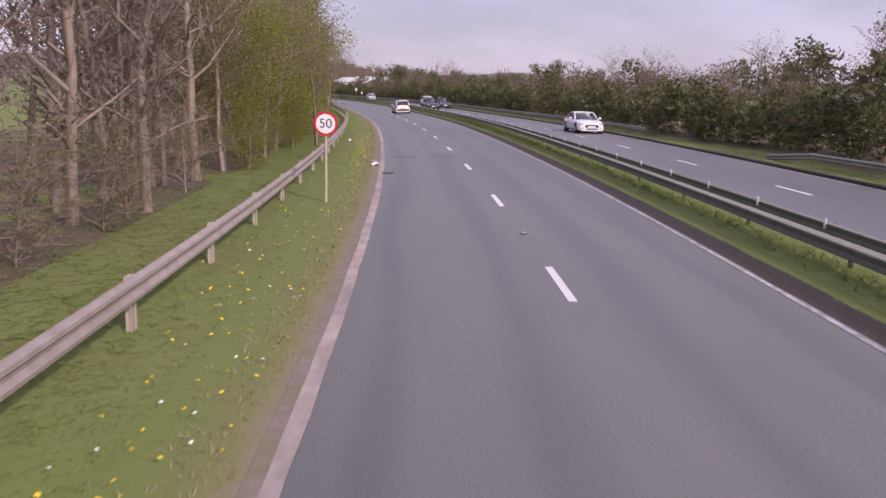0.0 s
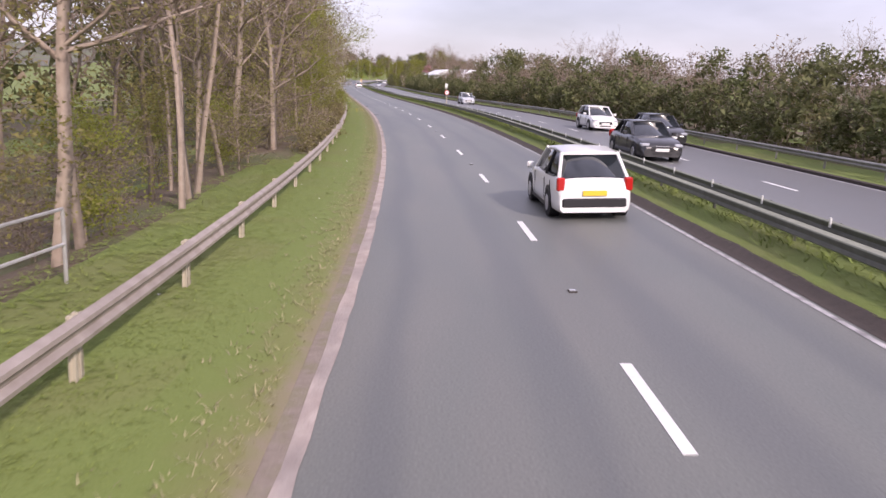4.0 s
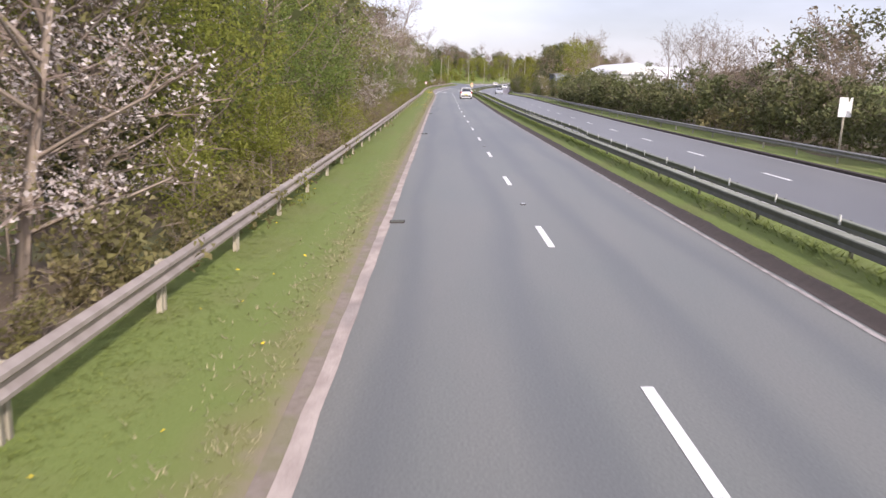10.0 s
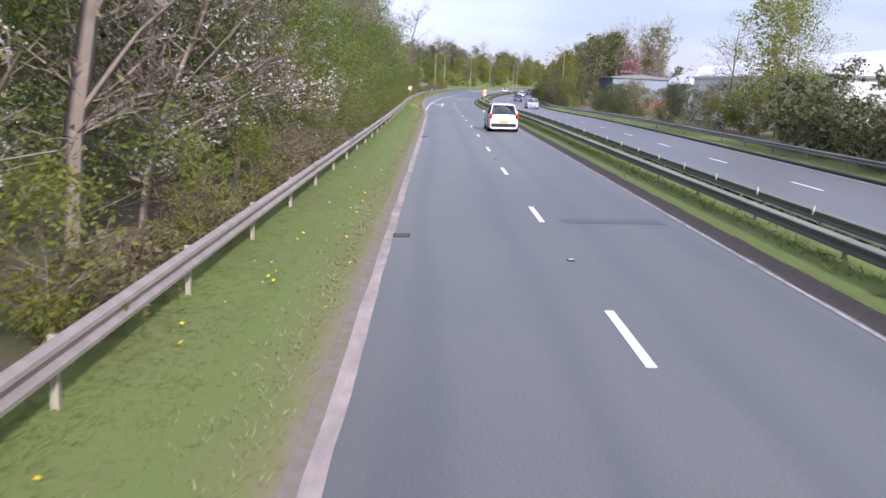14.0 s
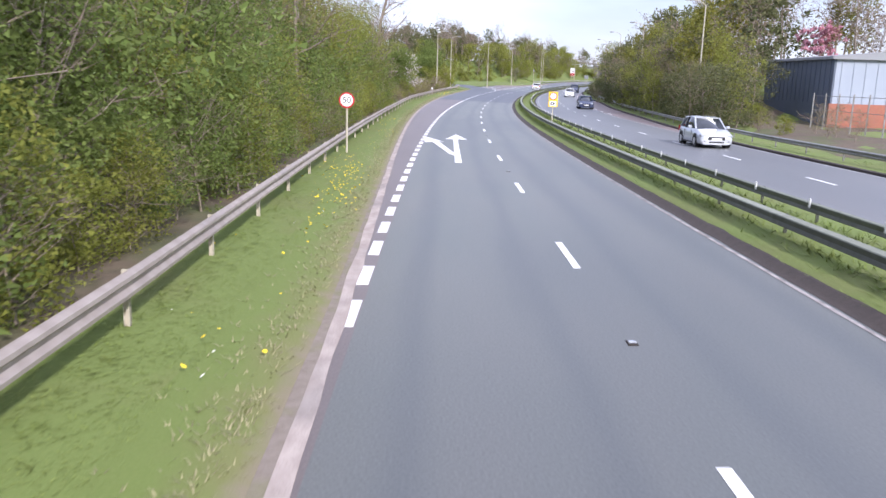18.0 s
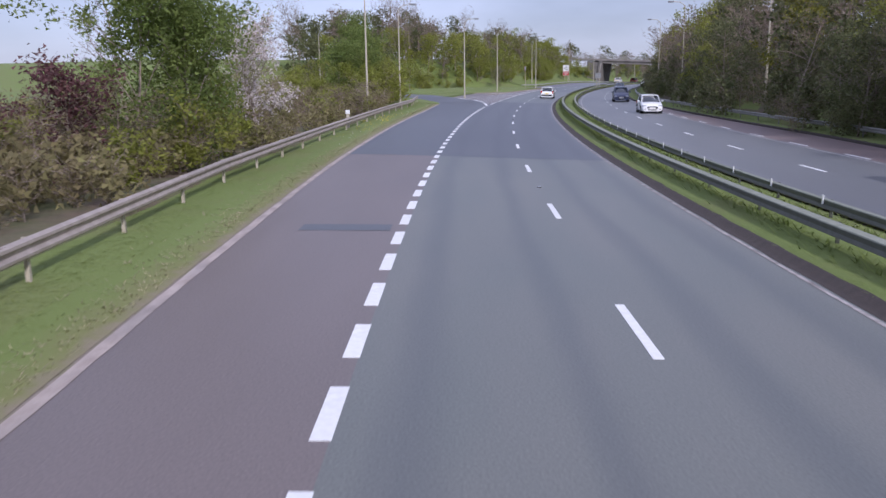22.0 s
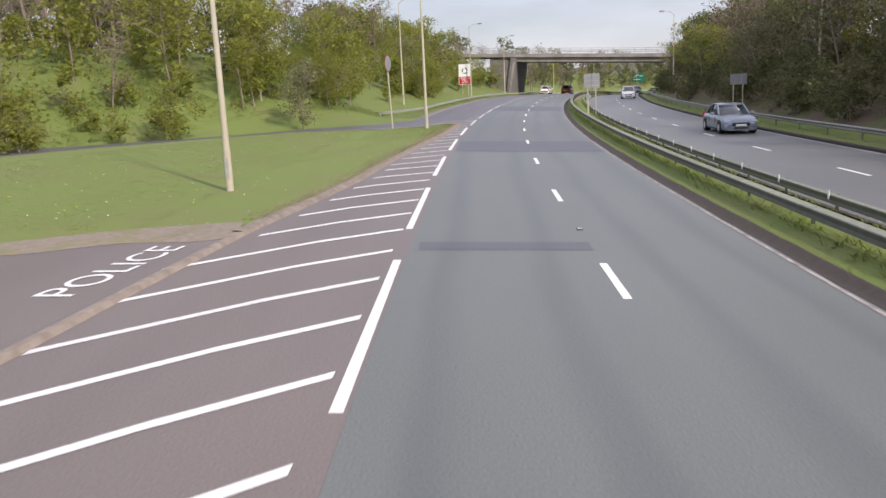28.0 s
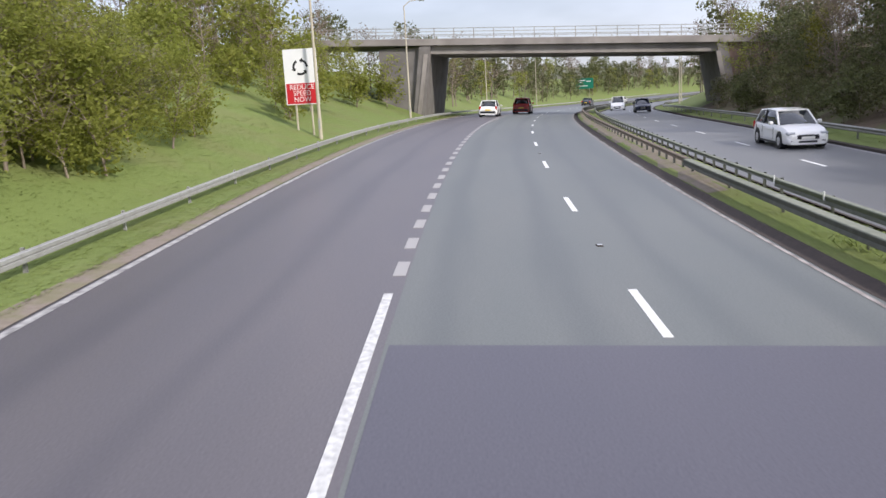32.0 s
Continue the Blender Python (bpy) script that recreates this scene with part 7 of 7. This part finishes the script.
    part("grille", boxed(-w * 0.5, w * 0.5, -0.014, 0.1, 0.39, 0.57, bevel=0.03), M["black"], root)
    part("rear_bumper", boxed(-w * 0.8, w * 0.8, L - 0.1, L + 0.03, 0.3, 0.5, bevel=0.03), M["black"], root)
    part("front_plate", boxed(-0.26, 0.26, -0.025, -0.01, 0.4, 0.51), M["plate_w"], root, "white number plate")
    part("rear_plate", boxed(-0.26, 0.26, L + 0.005, L + 0.04, 0.56, 0.67), M["plate_y"], root, "yellow number plate")
    return root


def park(shape, colour, rgb, s, u, away, label):
    """away: seen from behind, heading the same way as the camera."""
    key = shape + colour
    m = slab(s, u) @ (Matrix.Rotation(math.pi, 4, "Z") if away else Matrix.Identity(4))
    if key not in CARS:
        CARS[key] = make_car(shape, car_paint(colour, rgb, 0.3 if colour in ("silver", "steel_blue", "dark_grey") else 0.0), label)
        CARS[key].matrix_basis = m
        return CARS[key]
    return tagged(copy_thing(CARS[key], m), label)


WHITE, BLACK, SILVER, NAVY, RED, GREYBLUE = (0.78, 0.78, 0.77), (0.02, 0.02, 0.022), (0.5, 0.52, 0.55), (0.025, 0.035, 0.08), (0.4, 0.03, 0.03), (0.2, 0.24, 0.3)
for spec in (
    ("hatch", "white", WHITE, 100.0, 1.6, True, "white hatchback in the outer lane seen from behind"),
    ("suv", "white", WHITE, 328.0, 1.7, True, "white car in the outer lane seen from behind"),
    ("hatch", "white", WHITE, 541.0, 1.6, True, "white hatchback ahead in the outer lane"),
    ("hatch", "white", WHITE, 694.0, -4.6, True, "white hatchback passing under the bridge"),
    ("suv", "red", RED, 706.0, -2.4, True, "dark red car under the bridge"),
    ("saloon", "black", BLACK, 778.0, -1.6, True, "dark car far beyond the bridge"),
    ("hatch", "white", WHITE, 800.0, 1.6, True, "white car far beyond the bridge"),
    ("coupe", "white", WHITE, 54.0, 10.6, False, "white coupe with low roof coming the other way"),
    ("saloon", "black", BLACK, 109.0, 7.4, False, "black saloon overtaking on the opposite carriageway"),
    ("hatch", "black", BLACK, 117.0, 10.7, False, "black hatchback coming the other way"),
    ("hatch", "white", WHITE, 128.0, 10.7, False, "white hatchback coming the other way"),
    ("hatch", "silver", SILVER, 183.5, 10.8, False, "silver hatchback coming the other way"),
    ("hatch", "silver", SILVER, 391.5, 11.3, False, "silver hatchback beside the industrial shed"),
    ("hatch", "navy", NAVY, 447.0, 11.8, False, "dark blue hatchback coming the other way"),
    ("hatch", "white", WHITE, 495.5, 11.2, False, "white hatchback coming the other way"),
    ("suv", "navy", NAVY, 525.0, 10.9, False, "dark people carrier coming the other way"),
    ("saloon", "steel_blue", GREYBLUE, 583.5, 10.7, False, "blue-grey saloon coming the other way"),
    ("estate", "white", WHITE, 649.0, 10.7, False, "white estate car coming towards the junction"),
    ("hatch", "navy", NAVY, 707.0, 10.4, False, "dark blue car beneath the bridge"),
    ("van", "white", WHITE, 733.0, 7.5, False, "white van beyond the bridge"),
    ("saloon", "black", BLACK, 742.0, 10.4, False, "dark car beyond the bridge"),
):
    park(*spec)


# ---- sheds, fence and house ----
def shed(label, s0, s1, u0, u1, h, ridge, front, side, roof_mat, base=0.0, hip=0.0, along=True, door=False):
    """A clad shed; along: the ridge runs with the road; h: eaves above the carriageway."""
    p = xyz(s0, u0)
    root = thing("industrial_shed", label, "building", pose(p[0], p[1], p[2], 0, 0, math.degrees(heading(s0))))
    w, d = u1 - u0, s1 - s0
    for name, dims, mt in (("wall", (0, w, -0.15, 0.0, base, h), front), ("wall", (0, w, d, d + 0.15, -1, h), front), ("wall", (-0.15, 0, -0.15, d + 0.15, base, h), side), ("wall", (w, w + 0.15, -0.15, d + 0.15, -1, h), side)):
        part(name, boxed(*dims), M[mt], root)
    if base:
        part("brick_base", boxed(-0.2, w + 0.1, -0.2, 0.0, -1, base), M["brickwork"], root, "orange-red brick lower wall")
        part("brick_base", boxed(-0.2, 0, 0.0, d, -1, base), M["cladding_dark"], root)
    for k in range(int(w / 0.9)):
        part("cladding_rib", boxed(0.4 + k * 0.9, 0.48 + k * 0.9, -0.19, -0.152, base, h), M[front], root)
    for k in range(int(d / 0.9)):
        part("cladding_rib", boxed(-0.19, -0.152, 0.4 + k * 0.9, 0.48 + k * 0.9, base, h), M[side], root)
    e = 0.35
    if along:
        v = [(-e, -e, h), (w + e, -e, h), (w + e, d + e, h), (-e, d + e, h), (w / 2, -e + hip, h + ridge), (w / 2, d + e - hip, h + ridge)]
        f = [(0, 4, 5, 3), (1, 2, 5, 4), (0, 1, 4), (2, 3, 5)]
    else:
        v = [(-e, -e, h), (w + e, -e, h), (w + e, d + e, h), (-e, d + e, h), (-e + hip, d / 2, h + ridge), (w + e - hip, d / 2, h + ridge)]
        f = [(0, 1, 5, 4), (3, 4, 5, 2), (0, 4, 3), (1, 2, 5)]
    v += [(x, y, z - 0.2) for x, y, z in v[:4]]
    f += [(0, 6, 7, 1), (1, 7, 8, 2), (2, 8, 9, 3), (3, 9, 6, 0), (6, 9, 8, 7)]
    part("roof", mesh_of("roof", v, f, M[roof_mat]), None, root)
    part("gutter", boxed(-e - 0.1, w + e + 0.1, -e - 0.12, -e - 0.005, h - 0.22, h - 0.06), M["roof_grey"], root, "grey gutter along the eaves")
    if door:
        part("shutter_door", boxed(w * 0.55, w * 0.55 + 2.6, -0.24, -0.192, base, h * 0.75), M["cladding_dark"], root)


shed("white industrial shed with a pale gabled roof behind the hedge", 331.5, 362, 25.3, 34, 4.6, 1.9, "roof_white", "roof_white", "roof_white")
shed("grey and slate clad shed with a brick base", 414, 428, 26.5, 35.6, 5.6, 0.5, "cladding", "cladding_dark", "roof_grey", 2.1)
shed("large white tent-roofed hall behind the brick shed", 412, 432, 38.5, 66, 4.9, 3.4, "cladding", "cladding", "roof_white", hip=5.5, along=False)
fence = thing("palisade_fence", "dark steel mesh fence in front of the brick shed", "fence")
for k in range(13):
    p = ground(384 + k * 2.4, 23.5 + 0.1 * k)
    part("post", boxed(p[0] - 0.04, p[0] + 0.04, p[1] - 0.04, p[1] + 0.04, p[2] - 0.2, p[2] + 2.6), M["steel_dark"], fence)
for z in (0.4, 1.4, 2.4):
    a, b = ground(384, 23.5), ground(412.8, 24.7)
    part("wire_rail", rodded((a[0], a[1], a[2] + z), (b[0], b[1], b[2] + z), 0.02, 0.02, n=5), M["steel_dark"], fence)


def house(s, u, turn):
    p = ground(s, u)
    root = thing("house", "pale rendered house glimpsed between bare trees", "house", pose(p[0], p[1], p[2] - 0.1, 0, 0, turn))
    part("wall", boxed(-5, 5, -4, 4, 0, 5.0), M["concrete"], root, "pale pinkish rendered wall")
    v = [(-5.4, -4.4, 4.9), (5.4, -4.4, 4.9), (5.4, 0, 7.6), (-5.4, 0, 7.6), (5.4, 4.4, 4.9), (-5.4, 4.4, 4.9)]
    part("roof", mesh_of("roof", v, [(0, 1, 2, 3), (3, 2, 4, 5), (0, 3, 5), (1, 4, 2), (0, 5, 4, 1)], M["roof_grey"]), None, root)
    part("chimney", boxed(3.2, 4.0, -0.4, 0.4, 7.0, 8.4), M["brickwork"], root)
    for x in (-3.2, 0, 3.2):
        for z in (0.9, 3.2):
            wd = part("window", boxed(x - 0.65, x + 0.65, -4.06, -3.98, z, z + 1.25), M["sign_white"], root)
            part("pane", boxed(x - 0.57, x + 0.57, -4.08, -4.05, z + 0.08, z + 1.17), M["glass"], wd)
            we = part("window", boxed(4.98, 5.06, x * 0.8 - 0.6, x * 0.8 + 0.6, z, z + 1.25), M["sign_white"], root)
            part("pane", boxed(5.05, 5.08, x * 0.8 - 0.52, x * 0.8 + 0.52, z + 0.08, z + 1.17), M["glass"], we)


house(124, -32, 20)
house(146, -40, 15)
pat = thing("garden_wall", "low broken brick wall and rubble behind the trees", "wall", stand(80, -17, 4))
part("wall_run", boxed(-0.15, 0.15, -8, 8, -0.3, 1.0), M["brickwork"], pat)
part("coping", boxed(-0.19, 0.19, -8.05, 8.05, 1.0, 1.08), M["concrete"], pat)


def railing(s0, s1, u0, u1, label, h=1.05):
    root = thing("metal_railing", label, "railing")
    n = max(2, int((s1 - s0) / 2.0))
    pts = [ground(s0 + (s1 - s0) * k / n, u0 + (u1 - u0) * k / n) for k in range(n + 1)]
    for p in pts:
        part("post", rodded((p[0], p[1], p[2] - 0.3), (p[0], p[1], p[2] + h), 0.03, 0.03), M["steel_post"], root)
    for z in (0.55, h):
        for a, b in zip(pts, pts[1:]):
            part("rail", rodded((a[0], a[1], a[2] + z), (b[0], b[1], b[2] + z), 0.026, 0.026, n=6), M["steel_post"], root)


railing(70.5, 80, -8.7, -8.1, "grey tubular railing on lower ground behind the trees")
railing(85.5, 90, -7.9, -7.2, "grey tubular railing section above the path")

# litter
lit = thing("litter", "torn white plastic strip lying at the road edge", "litter", slab(32.3, -3.42) @ pose(0, 0, 0.02))
bm = bmesh.new()
prev = None
for k in range(14):
    t = k / 13
    a = (-0.16 + 0.22 * math.sin(t * 3.1), t * 1.5, 0.05 + 0.05 * math.sin(t * 9))
    row = [bm.verts.new((a[0] - 0.05 - 0.03 * math.sin(t * 7), a[1], a[2])), bm.verts.new((a[0], a[1], a[2] + 0.05)), bm.verts.new((a[0] + 0.06, a[1], a[2] - 0.02))]
    if prev:
        bm.faces.new((prev[0], prev[1], row[1], row[0]))
        bm.faces.new((prev[1], prev[2], row[2], row[1]))
    prev = row
part("sheet", bm, M["sign_white"], lit)
ball = thing("ball", "small white ball lying in the grass", "ball", stand(46.3, -4.95) @ pose(0, 0, 0.05))
bm = bmesh.new()
bmesh.ops.create_uvsphere(bm, u_segments=16, v_segments=10, radius=0.07)
part("shell", bm, M["sign_white"], ball)
seam = bmesh.new()
bmesh.ops.create_cone(seam, cap_ends=False, segments=20, radius1=0.0712, radius2=0.0712, depth=0.006)
part("seam", seam, M["sign_grey"], ball)


# ---- distance ----
def hills():
    rng = np.random.RandomState(12)
    rings = []
    for k, (dist, hgt) in enumerate(((640, 6), (800, 18), (1100, 42), (1500, 76), (2100, 84))):
        row = []
        for j in range(141):
            a = radians(-80 + 160 * j / 140)
            n1 = noise.noise((a * 3.1, k * 1.7, 0)) + 0.5 * noise.noise((a * 9, k, 3)) + 0.25 * noise.noise((a * 31, k, 5))
            left = smooth(-0.2, 0.5, -a)
            row.append((-80 + dist * math.sin(a), 420 + dist * math.cos(a), -4 + 0.75 * hgt * (0.62 + 0.35 * n1) * (0.8 + 0.4 * left) + rng.uniform(0, 1.6)))
        rings.append(row)
    v = [p for r in rings for p in r]
    f = [(i * 141 + j, i * 141 + j + 1, (i + 1) * 141 + j + 1, (i + 1) * 141 + j) for i in range(len(rings) - 1) for j in range(140)]
    thing("backdrop", "distant wooded hills in spring haze", "hills", kind="structure", data=mesh_of("backdrop", v, f, M["far"], False))


hills()
